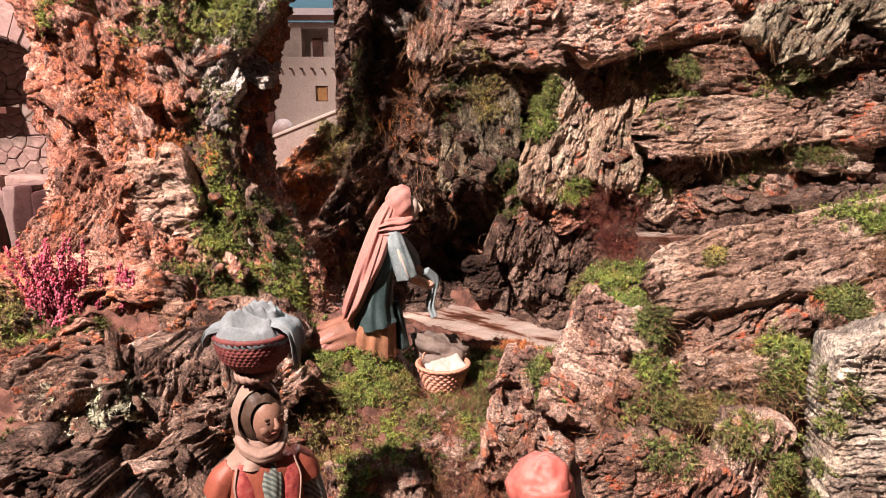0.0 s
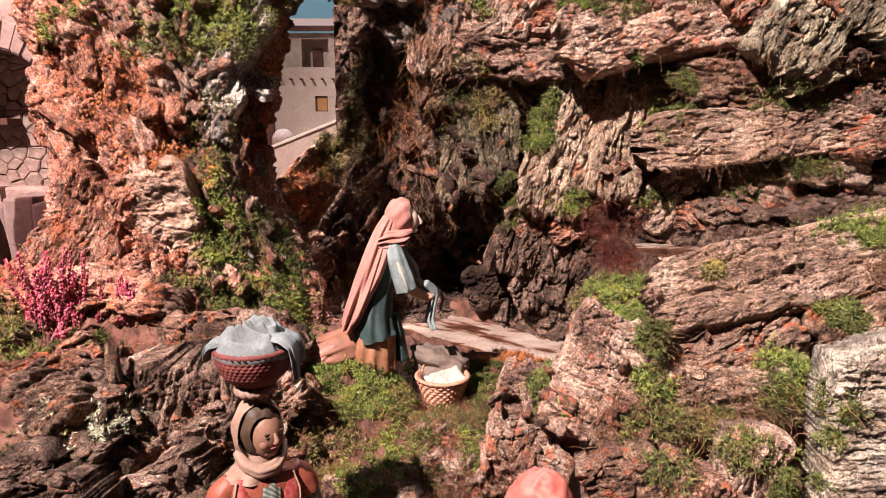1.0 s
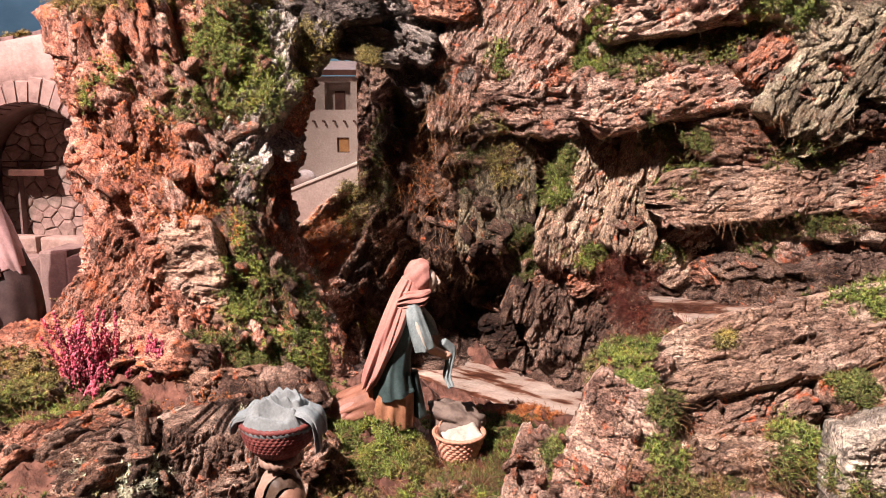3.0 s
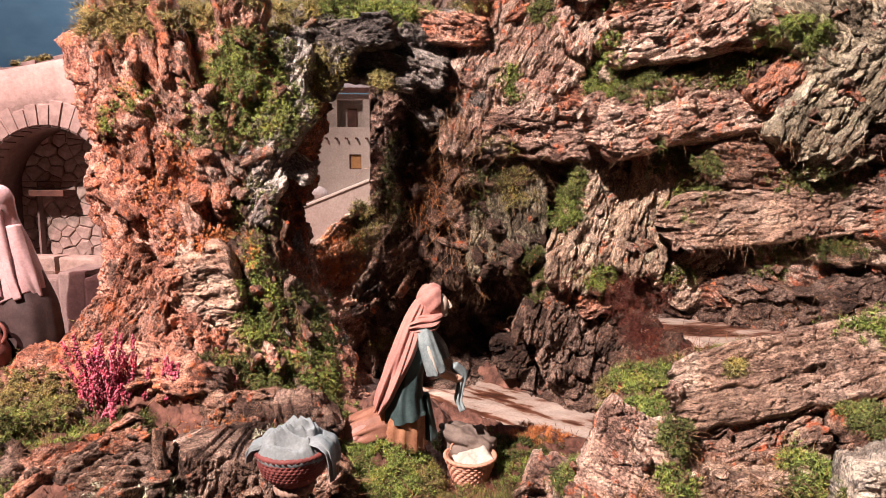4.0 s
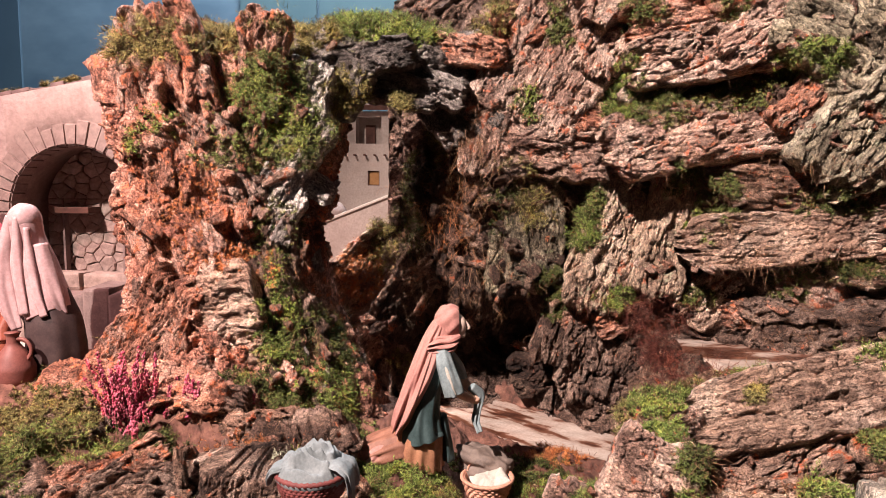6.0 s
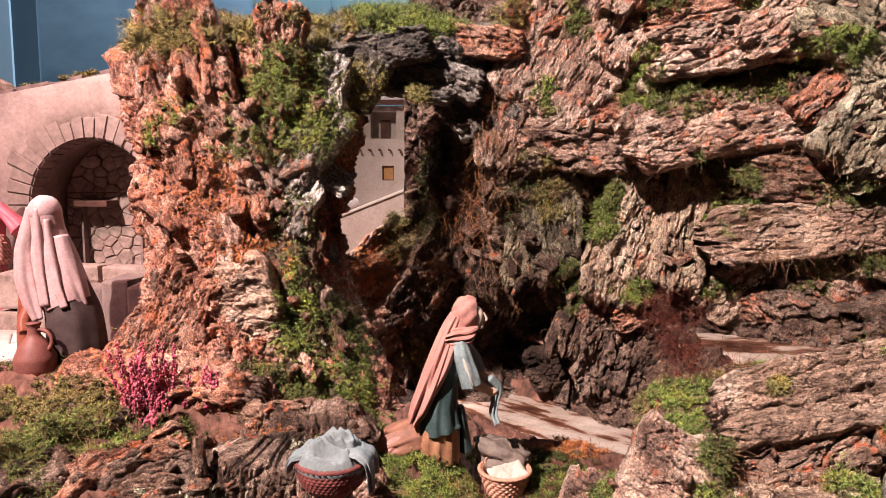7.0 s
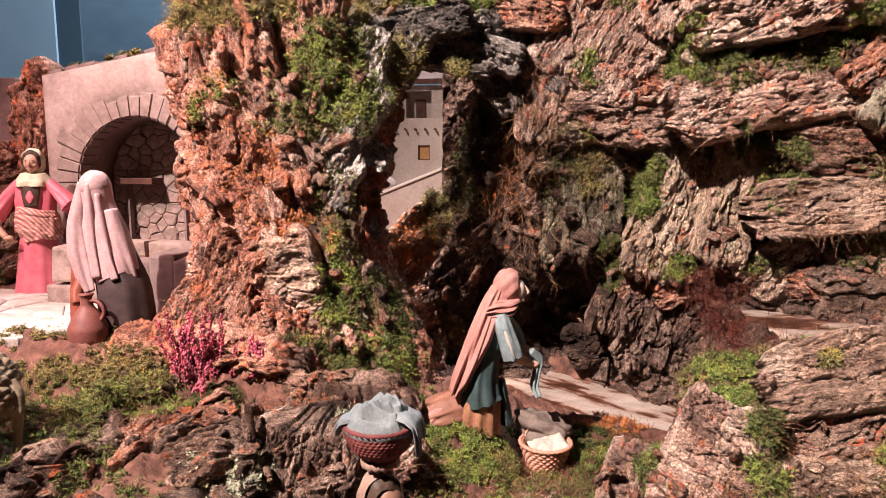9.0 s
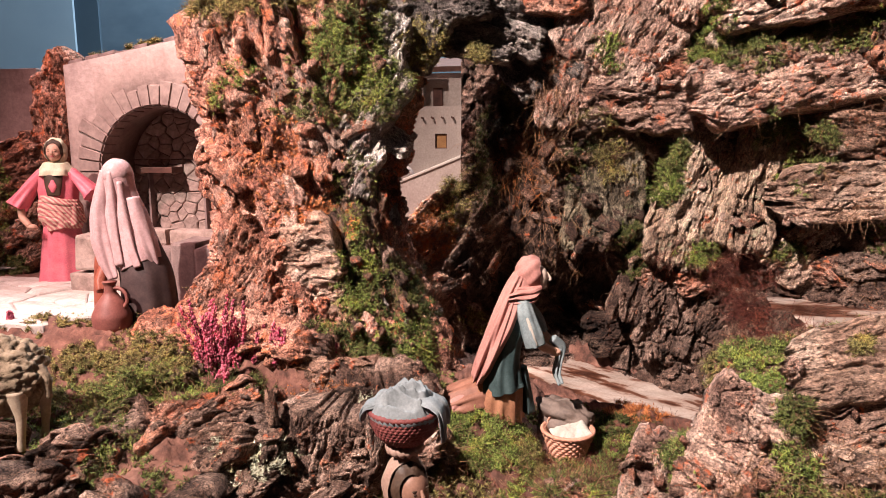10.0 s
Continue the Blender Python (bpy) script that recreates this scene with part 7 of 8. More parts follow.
def sheep():
    def wool(c, r, seg):
        v, q, t, m = ball(c, r, 0, seg, 0.1, 4)
        d = v - np.array(c)
        d /= np.linalg.norm(d, axis=1)[:, None]
        e, own = plates(v, (95, 95, 95), 5)
        return v + d * (0.005 * own - 0.006 * np.exp(-e / 0.12))[:, None], q, t, m
    P = [wool((0, 0, 0.088), (0.066, 0.04, 0.05), 90), wool((-0.075, 0, 0.125), (0.026, 0.022, 0.026), 50), loft([(-0.085, 0, 0.125, 0.018, 0.018), (-0.12, 0, 0.115, 0.012, 0.011)], mat=1, seg=18)]
    for x, y in ((0.045, -0.02), (0.045, 0.02), (-0.05, -0.02), (-0.05, 0.02)):
        P.append(loft([(x, y, 0.075, 0.012, 0.013), (x + 0.003, y, 0.04, 0.0055, 0.006), (x, y, 0.012, 0.0045, 0.0045), (x - 0.003, y, 0.0, 0.0065, 0.007)], mat=1, seg=18))
    P.append(loft([(0.06, 0, 0.1, 0.006, 0.006), (0.07, 0, 0.085, 0.006, 0.006), (0.072, 0, 0.06, 0.003, 0.003)], mat=0, seg=14))
    statue("sheep_statue", P, [FLEECE, plain_material("sheep_leg", [(0.28, 0.2, 0.14), (0.4, 0.31, 0.23)], 60, 0.7, 0.001)], (-0.793, 0.74, 0.118), 0, 1.12, label="small painted woolly sheep figure with pale legs", category="statue")


sheep()
ROCK = plain_material("washing_stone", [(0.09, 0.065, 0.055), (0.2, 0.145, 0.12)], 30, 0.7, 0.002, 150)
v, f4, f3, _ = ball((0, 0, 0), (0.055, 0.035, 0.03), 0, 40, 0.35, 11)
tagged(part("washing_stone", mesh_of("washing_stone", v, [f4]), ROCK, None, "", pose(-0.005, 1.1, 0.055, 0, 18, 0)), label="smooth grey brown stone at the water's edge", category="stone")


def heather(place, n, height, seed, spread=0.03):
    """A heather bush: thin stalks set with tiny bells."""
    rng = np.random.default_rng(seed)
    g = empty("heather_bush", place, label="blooming magenta heather bush", category="plant", group="heather bushes")
    ov, of, sv, sf, lv, lf = [], [], [], [], [], []
    oct_v = np.array([(1, 0, 0), (-1, 0, 0), (0, 1, 0), (0, -1, 0), (0, 0, 1.3), (0, 0, -1.3)])
    oct_f = np.array([(0, 2, 4), (2, 1, 4), (1, 3, 4), (3, 0, 4), (2, 0, 5), (1, 2, 5), (3, 1, 5), (0, 3, 5)])
    for i in range(n):
        base = np.array([rng.normal() * spread * 0.45, rng.normal() * spread * 0.3, 0])
        lean = np.array([rng.normal() * spread * 0.75, rng.normal() * spread * 0.6, height * rng.uniform(0.5, 1.0)])
        curl = rng.normal(size=3) * (0.008, 0.008, 0)
        full = rng.uniform(0.0038, 0.0055)
        for j in range(20):
            g0, g1 = j / 20, (j + 1) / 20
            a, b = base + lean * g0 + curl * g0 * (1 - g0) * 4, base + lean * g1 + curl * g1 * (1 - g1) * 4
            k = len(sv)
            for q in (a, b):
                sv += [q + (0.0005, 0, 0), q + (-0.0003, 0.0004, 0), q + (-0.0003, -0.0004, 0)]
            sf += [(k + c, k + (c + 1) % 3, k + 3 + (c + 1) % 3, k + 3 + c) for c in range(3)]
            if g0 > 0.32:
                for _ in range(9):
                    out = rng.normal(size=3)
                    out *= full * (1.15 - 0.6 * g0) / np.linalg.norm(out)
                    c = a + (b - a) * rng.random() + out
                    of.append(oct_f + len(ov) * 6)
                    ov.append(oct_v * 0.0016 * rng.uniform(0.7, 1.5) + c)
            elif g0 > 0.02:
                for _ in range(5):
                    out = rng.normal(size=3) * 0.0035
                    k = len(lv)
                    lv += [a + out * 0.2 + (0.0006, 0, 0), a + out * 0.2 - (0.0006, 0, 0), a + out + (0, 0, 0.003)]
                    lf.append((k, k + 1, k + 2))
    part("leaf", mesh_of("leaf", np.array(lv), [np.array(lf)], False), MOSS_DARK, g, "tiny dark green needles")["kind"] = "stuff"
    part("blossom", mesh_of("blossom", np.vstack(ov), [np.vstack(of)], False), HEATHER, g, "tiny magenta bells")
    part("stem", mesh_of("stem", np.array(sv), [np.array(sf)]), MOSS_DARK, g, "thin dark stalks")["kind"] = "stuff"
    return g


heather((-0.574, 0.955, 0.125), 40, 0.155, 3, 0.034)
heather((-0.492, 0.985, 0.145), 10, 0.095, 4, 0.02)
heather((-0.41, 1.04, 0.15), 3, 0.055, 5, 0.02)
heather((-0.30, 1.06, 0.09), 3, 0.04, 6, 0.02)
heather((-1.02, 1.03, 0.185), 4, 0.06, 7, 0.012)

# ---- moss, lichen and dry roots ----
crest = np.linspace(-1.22, -0.7, 400)
SURFACE.append(np.stack([crest, 1.53 + 0.06 * np.sin(crest * 900) ** 2, 0.735 + 0.17 * (crest + 1.245) + 0.012, 0 * crest, 0 * crest, 0 * crest + 1], 1))
for i, (c, r, n, l, mat) in enumerate([
    # pillar, from its foot to its crown
    ((-0.375, 1.13, 0.27), (0.035, 0.08, 0.10), 1500, 0.012, MOSS_BRIGHT), ((-0.42, 1.10, 0.17), (0.10, 0.08, 0.05), 2600, 0.013, MOSS),
    ((-0.32, 1.12, 0.13), (0.10, 0.08, 0.06), 2200, 0.014, MOSS), ((-0.40, 1.2, 0.45), (0.05, 0.1, 0.09), 1300, 0.014, MOSS),
    ((-0.47, 1.19, 0.60), (0.10, 0.1, 0.04), 1600, 0.013, MOSS), ((-0.38, 1.2, 0.66), (0.07, 0.1, 0.08), 2200, 0.016, MOSS_BRIGHT),
    ((-0.40, 1.2, 0.74), (0.08, 0.1, 0.06), 2000, 0.016, MOSS), ((-0.645, 1.2, 0.62), (0.04, 0.08, 0.04), 800, 0.012, MOSS_BRIGHT),
    ((-0.62, 1.27, 0.81), (0.17, 0.14, 0.055), 6500, 0.027, MOSS_GOLD), ((-0.42, 1.3, 0.84), (0.12, 0.12, 0.055), 4600, 0.025, MOSS_GOLD),
    ((-0.22, 1.4, 0.87), (0.14, 0.12, 0.05), 4600, 0.026, MOSS_BRIGHT), ((-0.29, 1.3, 0.72), (0.05, 0.09, 0.06), 1500, 0.02, MOSS_GOLD),
    ((-0.47, 1.17, 0.38), (0.10, 0.08, 0.06), 1400, 0.012, MOSS_RUST), ((-0.54, 1.17, 0.48), (0.08, 0.08, 0.12), 1200, 0.012, MOSS_RUST),
    ((-0.29, 1.2, 0.3), (0.05, 0.12, 0.14), 1200, 0.016, MOSS_DARK), ((-0.74, 1.2, 0.25), (0.04, 0.1, 0.07), 900, 0.012, MOSS_GOLD),
    ((-0.44, 1.2, 0.68), (0.09, 0.1, 0.09), 2600, 0.017, MOSS_BRIGHT), ((-0.33, 1.22, 0.62), (0.06, 0.1, 0.06), 1400, 0.015, MOSS), ((-0.385, 1.13, 0.30), (0.04, 0.08, 0.11), 2400, 0.014, MOSS_BRIGHT),
    ((-0.30, 1.13, 0.16), (0.10, 0.1, 0.06), 2600, 0.015, MOSS_BRIGHT), ((-0.62, 1.2, 0.66), (0.05, 0.08, 0.04), 900, 0.013, MOSS_BRIGHT),
    # cliff
    ((-0.19, 1.42, 0.69), (0.03, 0.12, 0.05), 900, 0.02, MOSS_GOLD), ((0.26, 1.38, 0.72), (0.03, 0.1, 0.06), 1100, 0.016, MOSS_BRIGHT), ((0.58, 1.27, 0.78), (0.06, 0.1, 0.04), 1500, 0.016, MOSS_BRIGHT), ((0.44, 1.42, 0.44), (0.03, 0.1, 0.06), 1000, 0.017, MOSS_BRIGHT), ((0.2, 1.46, 0.45), (0.04, 0.1, 0.05), 1000, 0.017, MOSS_BRIGHT),
    ((-0.13, 1.58, 0.66), (0.04, 0.12, 0.1), 900, 0.02, MOSS_GOLD), ((0.08, 1.45, 0.72), (0.04, 0.1, 0.05), 700, 0.012, MOSS_BRIGHT),
    ((0.06, 1.46, 0.58), (0.06, 0.1, 0.03), 900, 0.013, MOSS_GOLD), ((0.22, 1.45, 0.50), (0.035, 0.1, 0.05), 900, 0.016, MOSS),
    ((0.47, 1.38, 0.52), (0.04, 0.1, 0.06), 1000, 0.016, MOSS), ((0.33, 1.32, 0.70), (0.06, 0.1, 0.05), 1100, 0.014, MOSS),
    ((0.27, 1.36, 0.75), (0.03, 0.1, 0.08), 900, 0.014, MOSS_BRIGHT), ((0.60, 1.27, 0.79), (0.06, 0.1, 0.03), 1200, 0.014, MOSS_BRIGHT),
    ((0.14, 1.42, 0.88), (0.03, 0.12, 0.06), 900, 0.014, MOSS), ((0.3, 1.36, 0.89), (0.06, 0.12, 0.05), 1400, 0.016, MOSS),
    ((0.45, 1.36, 0.9), (0.05, 0.12, 0.06), 1300, 0.016, MOSS), ((0.0, 1.48, 0.9), (0.06, 0.12, 0.05), 1500, 0.018, MOSS_GOLD),
    ((0.28, 1.45, 0.30), (0.06, 0.1, 0.03), 900, 0.013, MOSS_BRIGHT), ((0.44, 1.42, 0.31), (0.05, 0.1, 0.03), 700, 0.013, MOSS),
    ((0.14, 1.5, 0.30), (0.06, 0.1, 0.07), 900, 0.016, MOSS_DARK), ((0.02, 1.5, 0.5), (0.05, 0.1, 0.08), 700, 0.016, MOSS_DARK),
    ((0.72, 1.36, 0.38), (0.14, 0.1, 0.03), 1200, 0.015, MOSS_DARK), ((0.62, 1.38, 0.34), (0.05, 0.08, 0.04), 800, 0.015, MOSS),
    ((-0.28, 1.75, 0.36), (0.06, 0.14, 0.08), 900, 0.016, MOSS_GOLD), ((-0.2, 1.65, 0.5), (0.06, 0.12, 0.14), 700, 0.02, MOSS_DARK),
    ((-0.24, 1.7, 0.06), (0.05, 0.1, 0.04), 500, 0.014, MOSS_GOLD),
    # banks
    ((0.72, 1.12, 0.24), (0.2, 0.1, 0.05), 2600, 0.013, MOSS_BRIGHT), ((0.56, 1.02, 0.27), (0.10, 0.08, 0.05), 1800, 0.013, MOSS),
    ((0.245, 0.90, 0.225), (0.05, 0.07, 0.035), 1300, 0.013, MOSS_BRIGHT), ((0.28, 0.96, 0.225), (0.09, 0.06, 0.03), 1000, 0.012, MOSS),
    ((0.2, 0.93, 0.2), (0.03, 0.06, 0.06), 600, 0.013, MOSS_GOLD), ((0.155, 0.92, 0.10), (0.05, 0.1, 0.05), 1600, 0.014, MOSS_BRIGHT),
    ((0.08, 0.96, 0.04), (0.04, 0.1, 0.03), 1100, 0.013, MOSS_BRIGHT), ((0.15, 0.80, 0.12), (0.03, 0.05, 0.03), 500, 0.011, MOSS_BRIGHT),
    ((0.26, 0.74, 0.09), (0.05, 0.08, 0.06), 700, 0.014, MOSS), ((0.42, 0.73, 0.15), (0.05, 0.08, 0.06), 1000, 0.015, MOSS),
    ((0.49, 0.76, 0.24), (0.08, 0.06, 0.03), 1500, 0.013, MOSS), ((0.40, 0.70, 0.05), (0.03, 0.08, 0.07), 1000, 0.014, MOSS),
    ((0.33, 0.70, 0.11), (0.04, 0.08, 0.04), 500, 0.013, MOSS), ((0.265, 0.78, 0.2), (0.03, 0.05, 0.03), 600, 0.012, MOSS),
    ((-0.105, 0.99, 0.05), (0.09, 0.07, 0.05), 3200, 0.014, MOSS_BRIGHT), ((-0.17, 0.96, 0.03), (0.06, 0.06, 0.05), 1500, 0.014, MOSS),
    ((-0.07, 0.88, 0.0), (0.05, 0.06, 0.05), 2200, 0.012, MOSS_BRIGHT), ((-0.04, 0.94, 0.02), (0.06, 0.06, 0.04), 1300, 0.013, MOSS),
    ((0.06, 1.2, 0.0), (0.14, 0.08, 0.04), 1800, 0.014, MOSS_DARK), ((0.14, 1.27, 0.0), (0.08, 0.06, 0.04), 900, 0.014, MOSS_RUST),
    ((-0.28, 0.97, 0.09), (0.08, 0.08, 0.05), 1800, 0.014, MOSS), ((-0.25, 1.07, 0.11), (0.08, 0.08, 0.05), 2000, 0.014, MOSS),
    ((-0.27, 0.86, 0.05), (0.05, 0.06, 0.05), 1200, 0.013, MOSS), ((-0.29, 0.84, 0.01), (0.04, 0.06, 0.05), 900, 0.013, MOSS_GOLD),
    ((-0.62, 0.88, 0.15), (0.10, 0.08, 0.04), 3000, 0.015, MOSS_BRIGHT), ((-0.72, 0.84, 0.15), (0.12, 0.10, 0.05), 3200, 0.015, MOSS),
    ((-0.52, 0.90, 0.15), (0.08, 0.06, 0.04), 1800, 0.014, MOSS_DARK), ((-0.86, 0.92, 0.17), (0.12, 0.08, 0.04), 2600, 0.014, MOSS_GOLD),
    ((-0.72, 0.97, 0.19), (0.10, 0.06, 0.03), 1500, 0.013, MOSS_GOLD), ((-0.66, 0.76, 0.12), (0.10, 0.06, 0.04), 1600, 0.014, MOSS),
    ((-0.58, 0.70, 0.10), (0.10, 0.05, 0.04), 1200, 0.013, MOSS), ((-0.74, 1.06, 0.2), (0.06, 0.05, 0.03), 700, 0.012, MOSS),
    ((-0.5, 1.03, 0.18), (0.06, 0.05, 0.03), 700, 0.012, MOSS_GOLD),
    ((0.50, 1.1, 0.22), (0.12, 0.08, 0.05), 1800, 0.014, MOSS_BRIGHT), ((0.36, 1.1, 0.18), (0.08, 0.08, 0.06), 1200, 0.014, MOSS_GOLD), ((-0.33, 1.18, 0.2), (0.06, 0.1, 0.16), 1500, 0.014, MOSS_DARK), ((-0.24, 1.1, 0.1), (0.06, 0.08, 0.05), 1400, 0.014, MOSS),
    ((-0.26, 1.78, 0.40), (0.08, 0.12, 0.08), 1600, 0.018, MOSS_GOLD), ((-0.34, 1.8, 0.3), (0.1, 0.12, 0.1), 1500, 0.016, MOSS_RUST), ((0.4, 1.36, 0.56), (0.06, 0.1, 0.05), 1000, 0.015, MOSS), ((0.68, 1.33, 0.52), (0.1, 0.1, 0.04), 1000, 0.015, MOSS),
    ((0.48, 1.33, 0.73), (0.1, 0.1, 0.04), 1000, 0.014, MOSS), ((0.1, 1.46, 0.5), (0.05, 0.1, 0.06), 800, 0.015, MOSS_GOLD),
    ((0.62, 0.92, 0.31), (0.16, 0.07, 0.04), 1500, 0.015, MOSS_BRIGHT), ((0.21, 0.86, 0.2), (0.05, 0.07, 0.05), 1300, 0.014, MOSS_BRIGHT), ((0.13, 0.86, 0.12), (0.05, 0.08, 0.06), 1300, 0.014, MOSS),
    ((-0.36, 1.06, 0.13), (0.14, 0.06, 0.05), 2400, 0.014, MOSS), ((-0.48, 1.06, 0.17), (0.1, 0.06, 0.05), 1300, 0.013, MOSS_DARK), ((-0.42, 0.93, 0.12), (0.1, 0.06, 0.05), 900, 0.012, MOSS_RUST),
    ((-1.05, 1.56, 0.785), (0.07, 0.06, 0.03), 900, 0.016, MOSS_GOLD), ((-0.86, 1.56, 0.815), (0.06, 0.06, 0.03), 800, 0.016, MOSS_BRIGHT), ((-1.17, 1.56, 0.76), (0.03, 0.06, 0.03), 300, 0.012, MOSS_GOLD),
    ((0.05, 0.98, 0.01), (0.06, 0.06, 0.05), 1500, 0.013, MOSS), ((0.1, 0.9, 0.06), (0.05, 0.06, 0.06), 1300, 0.014, MOSS_BRIGHT),
    ((0.30, 0.94, 0.22), (0.10, 0.07, 0.05), 2400, 0.014, MOSS_BRIGHT), ((0.36, 0.9, 0.26), (0.06, 0.06, 0.04), 900, 0.014, MOSS_GOLD), ((-0.93, 1.05, 0.18), (0.12, 0.06, 0.05), 1500, 0.012, MOSS_GOLD), ((-1.1, 1.02, 0.18), (0.14, 0.06, 0.05), 1200, 0.012, MOSS_GOLD),
    ((0.04, 1.0, 0.01), (0.09, 0.07, 0.05), 2600, 0.013, MOSS), ((0.09, 1.1, 0.0), (0.1, 0.08, 0.05), 2200, 0.013, MOSS_BRIGHT), ((-0.05, 1.0, 0.03), (0.08, 0.06, 0.05), 2200, 0.014, MOSS_GOLD), ((-0.15, 1.0, 0.05), (0.08, 0.07, 0.05), 2200, 0.014, MOSS_BRIGHT), ((0.02, 1.18, 0.0), (0.12, 0.07, 0.05), 1500, 0.013, MOSS),
    # earth before the figures
    ((-0.095, 0.83, -0.02), (0.06, 0.07, 0.07), 2600, 0.013, MOSS_BRIGHT), ((-0.03, 0.86, 0.0), (0.05, 0.07, 0.07), 1500, 0.014, MOSS), ((-0.16, 0.87, 0.0), (0.07, 0.08, 0.07), 1800, 0.015, MOSS_GOLD),
    ((0.065, 0.86, 0.03), (0.04, 0.08, 0.08), 1700, 0.014, MOSS_BRIGHT), ((0.04, 0.92, 0.02), (0.05, 0.06, 0.05), 1200, 0.014, MOSS), ((-0.235, 0.80, 0.02), (0.04, 0.08, 0.07), 1300, 0.015, MOSS_GOLD),
    ((0.255, 0.76, 0.13), (0.03, 0.06, 0.06), 900, 0.014, MOSS_BRIGHT), ((0.42, 0.745, 0.19), (0.04, 0.06, 0.04), 1000, 0.016, MOSS_BRIGHT), ((0.31, 0.73, 0.10), (0.05, 0.06, 0.03), 900, 0.015, MOSS_GOLD),
    ((-0.8, 0.85, 0.15), (0.16, 0.1, 0.06), 3600, 0.015, MOSS), ((-0.68, 0.9, 0.16), (0.12, 0.07, 0.05), 2600, 0.014, MOSS_GOLD), ((-0.78, 0.75, 0.12), (0.12, 0.07, 0.05), 1500, 0.015, MOSS_BRIGHT),
    # beyond the well
    ((-1.5, 1.52, 0.4), (0.08, 0.1, 0.16), 1500, 0.018, MOSS_BRIGHT), ((-1.5, 1.45, 0.22), (0.14, 0.1, 0.05), 1500, 0.016, MOSS_DARK),
    ((-0.45, 2.72, 0.2), (0.16, 0.2, 0.1), 1500, 0.02, MOSS_GOLD),
]):
    moss(c, r, n, l, 100 + i, mat)
for i, (c, r, n, l) in enumerate([((-0.449, 0.75, 0.044), (0.035, 0.06, 0.04), 420, 0.02), ((-0.41, 0.77, 0.1), (0.035, 0.05, 0.03), 300, 0.018), ((-0.455, 0.76, 0.115), (0.03, 0.05, 0.02), 160, 0.014), ((-0.30, 0.84, 0.14), (0.025, 0.05, 0.03), 200, 0.014), ((-0.39, 0.86, 0.11), (0.02, 0.04, 0.03), 120, 0.013)]):
    moss(c, r, n, l, 300 + i, LICHEN, 9, "lichen", "pale grey-green branching lichen on bark", 0.0, -0.6, 0.0011)
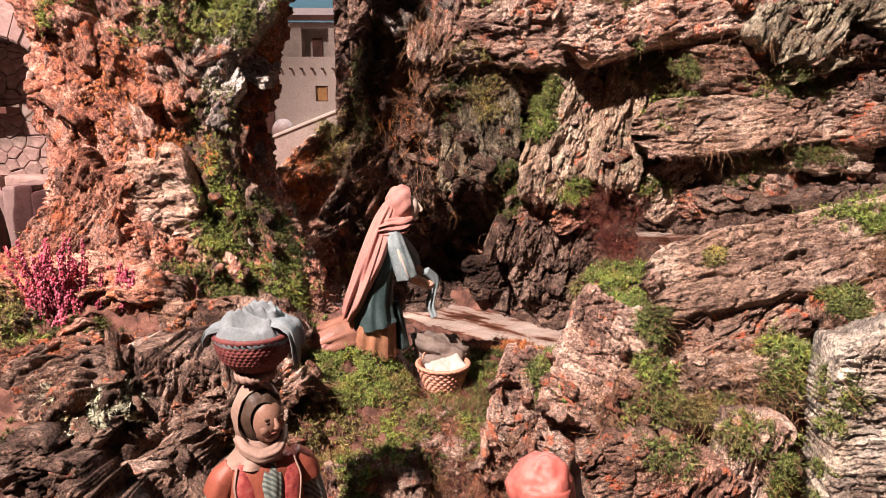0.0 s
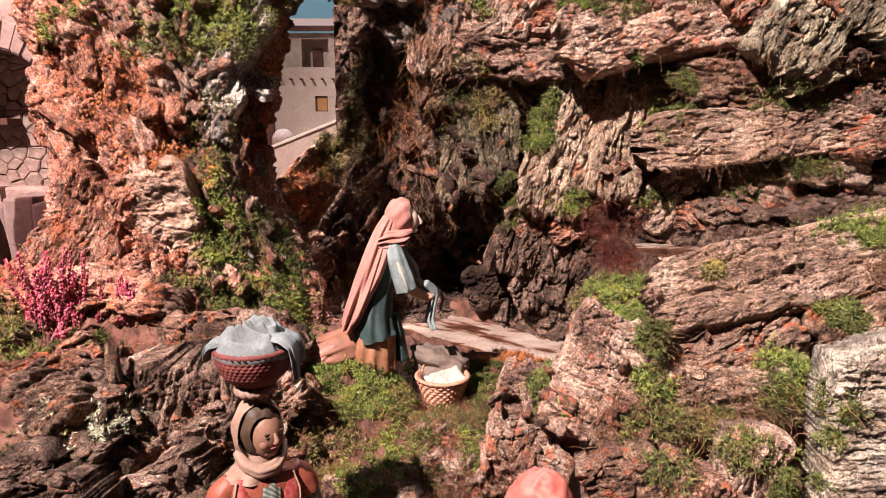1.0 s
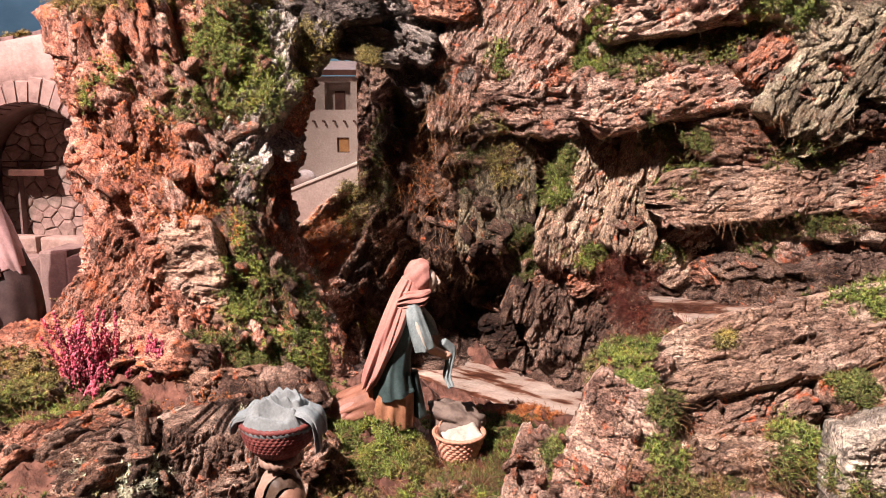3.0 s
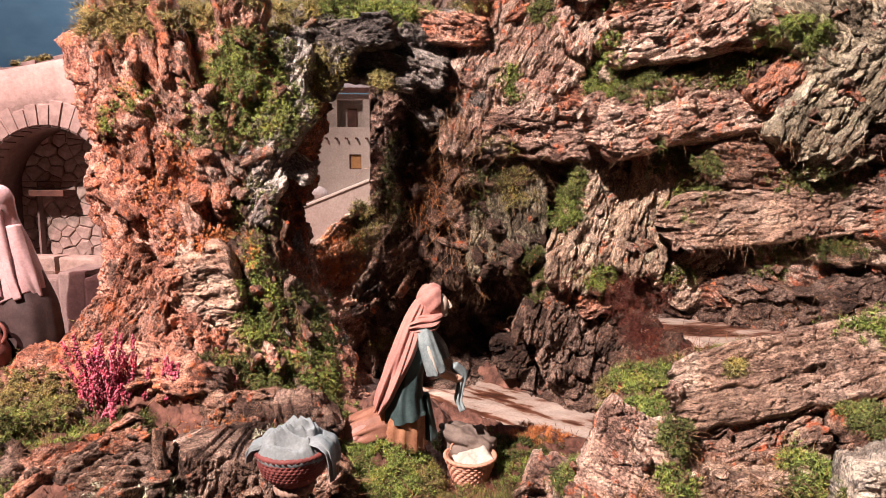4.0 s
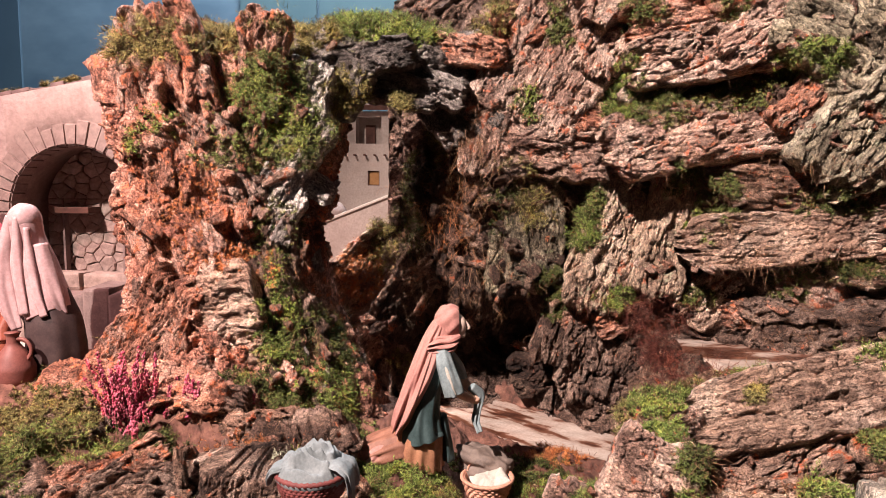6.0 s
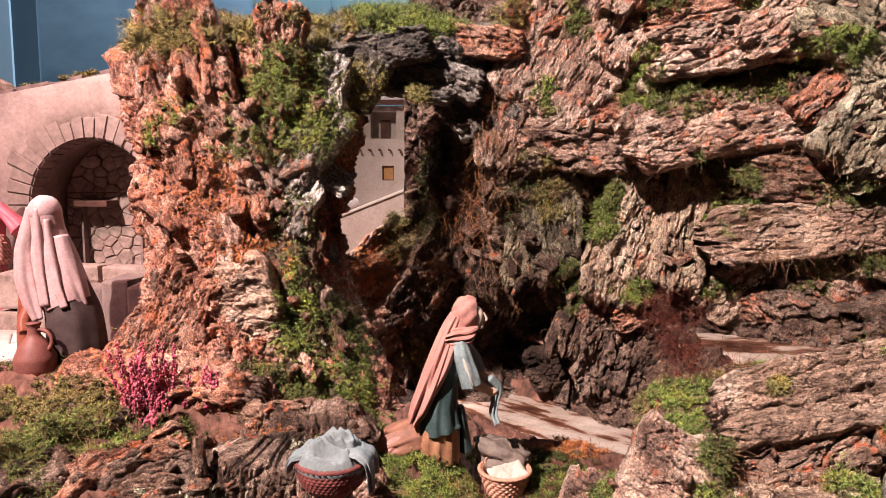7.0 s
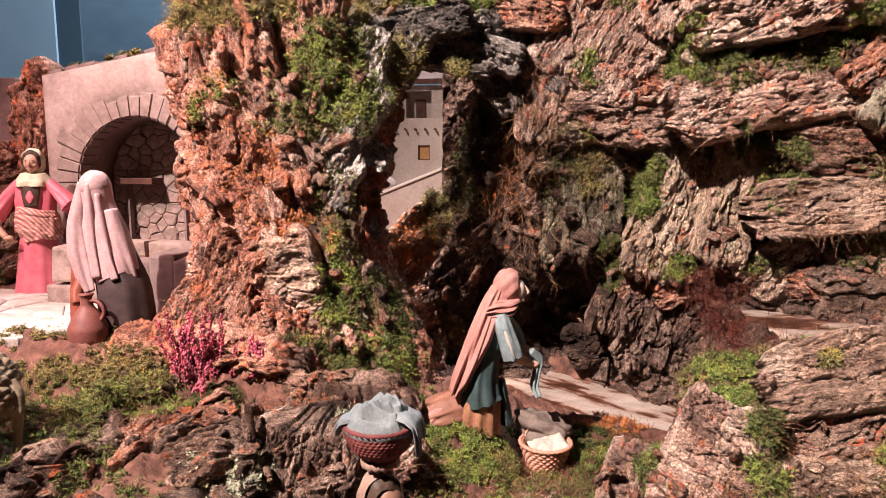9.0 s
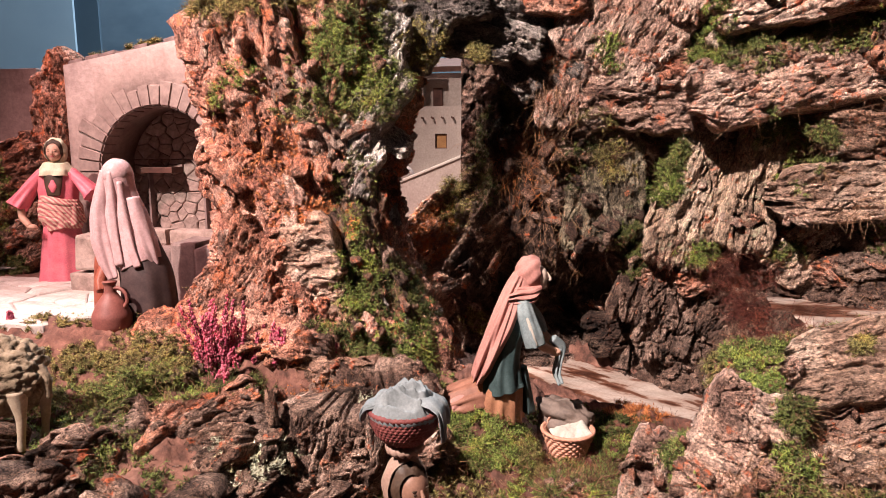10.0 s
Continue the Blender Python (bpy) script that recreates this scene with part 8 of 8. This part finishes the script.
for i, (c, r, n, l, mat, h) in enumerate([
    ((-0.40, 1.2, 0.62), (0.14, 0.12, 0.2), 260, 0.04, ROOT, 0.5), ((-0.34, 1.2, 0.32), (0.09, 0.1, 0.16), 260, 0.05, ROOT, 0.6),
    ((-0.55, 1.2, 0.5), (0.14, 0.1, 0.2), 200, 0.03, MOSS_RUST, 0.4), ((-0.1, 1.6, 0.42), (0.16, 0.2, 0.26), 700, 0.08, ROOT, 0.9), ((-0.2, 1.68, 0.45), (0.1, 0.16, 0.25), 400, 0.08, ROOT, 0.9), ((0.0, 0.85, 0.0), (0.16, 0.1, 0.07), 700, 0.04, ROOT, 0.15), ((-0.15, 0.85, 0.0), (0.12, 0.1, 0.07), 600, 0.04, ROOT_RED, 0.15), ((0.06, 0.8, 0.0), (0.1, 0.1, 0.07), 500, 0.035, ROOT, 0.15),
    ((0.0, 1.5, 0.25), (0.14, 0.14, 0.2), 260, 0.06, ROOT, 0.9), ((0.4, 1.36, 0.68), (0.2, 0.12, 0.12), 260, 0.04, ROOT, 0.7),
    ((0.36, 1.4, 0.25), (0.09, 0.1, 0.07), 1500, 0.045, ROOT_RED, 0.2), ((0.34, 1.36, 0.22), (0.07, 0.1, 0.06), 700, 0.04, ROOT_RED, 0.2), ((0.24, 1.43, 0.3), (0.08, 0.08, 0.04), 200, 0.04, ROOT_RED, 0.4),
    ((0.62, 1.33, 0.26), (0.2, 0.1, 0.06), 300, 0.05, ROOT, 0.4), ((0.2, 1.4, 0.8), (0.2, 0.15, 0.14), 260, 0.04, ROOT, 0.7), ((0.55, 1.33, 0.58), (0.3, 0.12, 0.05), 360, 0.05, ROOT, 0.6), ((0.65, 1.36, 0.39), (0.22, 0.1, 0.05), 320, 0.05, ROOT, 0.5), ((0.1, 1.47, 0.52), (0.14, 0.1, 0.08), 260, 0.05, ROOT, 0.7), ((0.25, 0.95, 0.22), (0.1, 0.08, 0.04), 300, 0.03, ROOT, 0.2), ((0.6, 0.9, 0.25), (0.16, 0.08, 0.06), 260, 0.04, ROOT, 0.2), ((0.47, 1.36, 0.5), (0.07, 0.08, 0.08), 160, 0.05, ROOT, 0.6),
    ((0.3, 0.76, 0.1), (0.12, 0.1, 0.1), 360, 0.05, ROOT, 0.4), ((0.42, 0.74, 0.16), (0.1, 0.08, 0.1), 260, 0.05, ROOT, 0.3),
    ((0.10, 0.92, 0.05), (0.12, 0.1, 0.06), 420, 0.045, ROOT, 0.2), ((0.0, 0.98, 0.0), (0.14, 0.1, 0.05), 500, 0.04, ROOT_RED, 0.15),
    ((-0.1, 0.95, 0.03), (0.14, 0.1, 0.07), 420, 0.045, ROOT, 0.2), ((-0.25, 0.93, 0.06), (0.1, 0.1, 0.07), 400, 0.045, ROOT, 0.2),
    ((-0.45, 1.0, 0.15), (0.16, 0.08, 0.05), 400, 0.04, ROOT, 0.2), ((-0.7, 0.86, 0.15), (0.2, 0.12, 0.05), 500, 0.04, ROOT, 0.2),
    ((0.38, 1.2, 0.2), (0.12, 0.14, 0.08), 800, 0.05, ROOT_RED, 0.2), ((0.5, 1.12, 0.2), (0.14, 0.08, 0.06), 500, 0.04, ROOT, 0.2),
    ((-0.03, 1.48, 0.62), (0.09, 0.14, 0.14), 600, 0.07, ROOT, 0.9), ((-0.08, 1.55, 0.5), (0.1, 0.16, 0.16), 400, 0.07, MOSS_RUST, 0.9),
    ((0.05, 0.97, 0.01), (0.1, 0.08, 0.06), 700, 0.035, ROOT, 0.1), ((0.06, 1.05, 0.01), (0.12, 0.1, 0.06), 800, 0.03, ROOT_RED, 0.1),
    ((0.05, 0.85, 0.02), (0.12, 0.1, 0.09), 900, 0.035, ROOT_RED, 0.15), ((-0.08, 0.84, -0.02), (0.14, 0.1, 0.09), 900, 0.035, ROOT, 0.15), ((-0.2, 0.84, 0.02), (0.1, 0.1, 0.09), 600, 0.035, ROOT, 0.15), ((0.3, 0.75, 0.1), (0.16, 0.08, 0.08), 700, 0.045, ROOT, 0.5), ((0.27, 0.8, 0.16), (0.03, 0.05, 0.06), 260, 0.04, ROOT, 0.8),
    ((0.12, 1.2, 0.0), (0.16, 0.1, 0.05), 400, 0.04, ROOT_RED, 0.2), ((0.5, 1.05, 0.27), (0.14, 0.1, 0.05), 260, 0.04, ROOT, 0.2), ((-0.3, 1.8, 0.25), (0.14, 0.15, 0.16), 300, 0.05, ROOT, 0.6)]):
    fibres(c, r, n, l, 500 + i, mat, h)
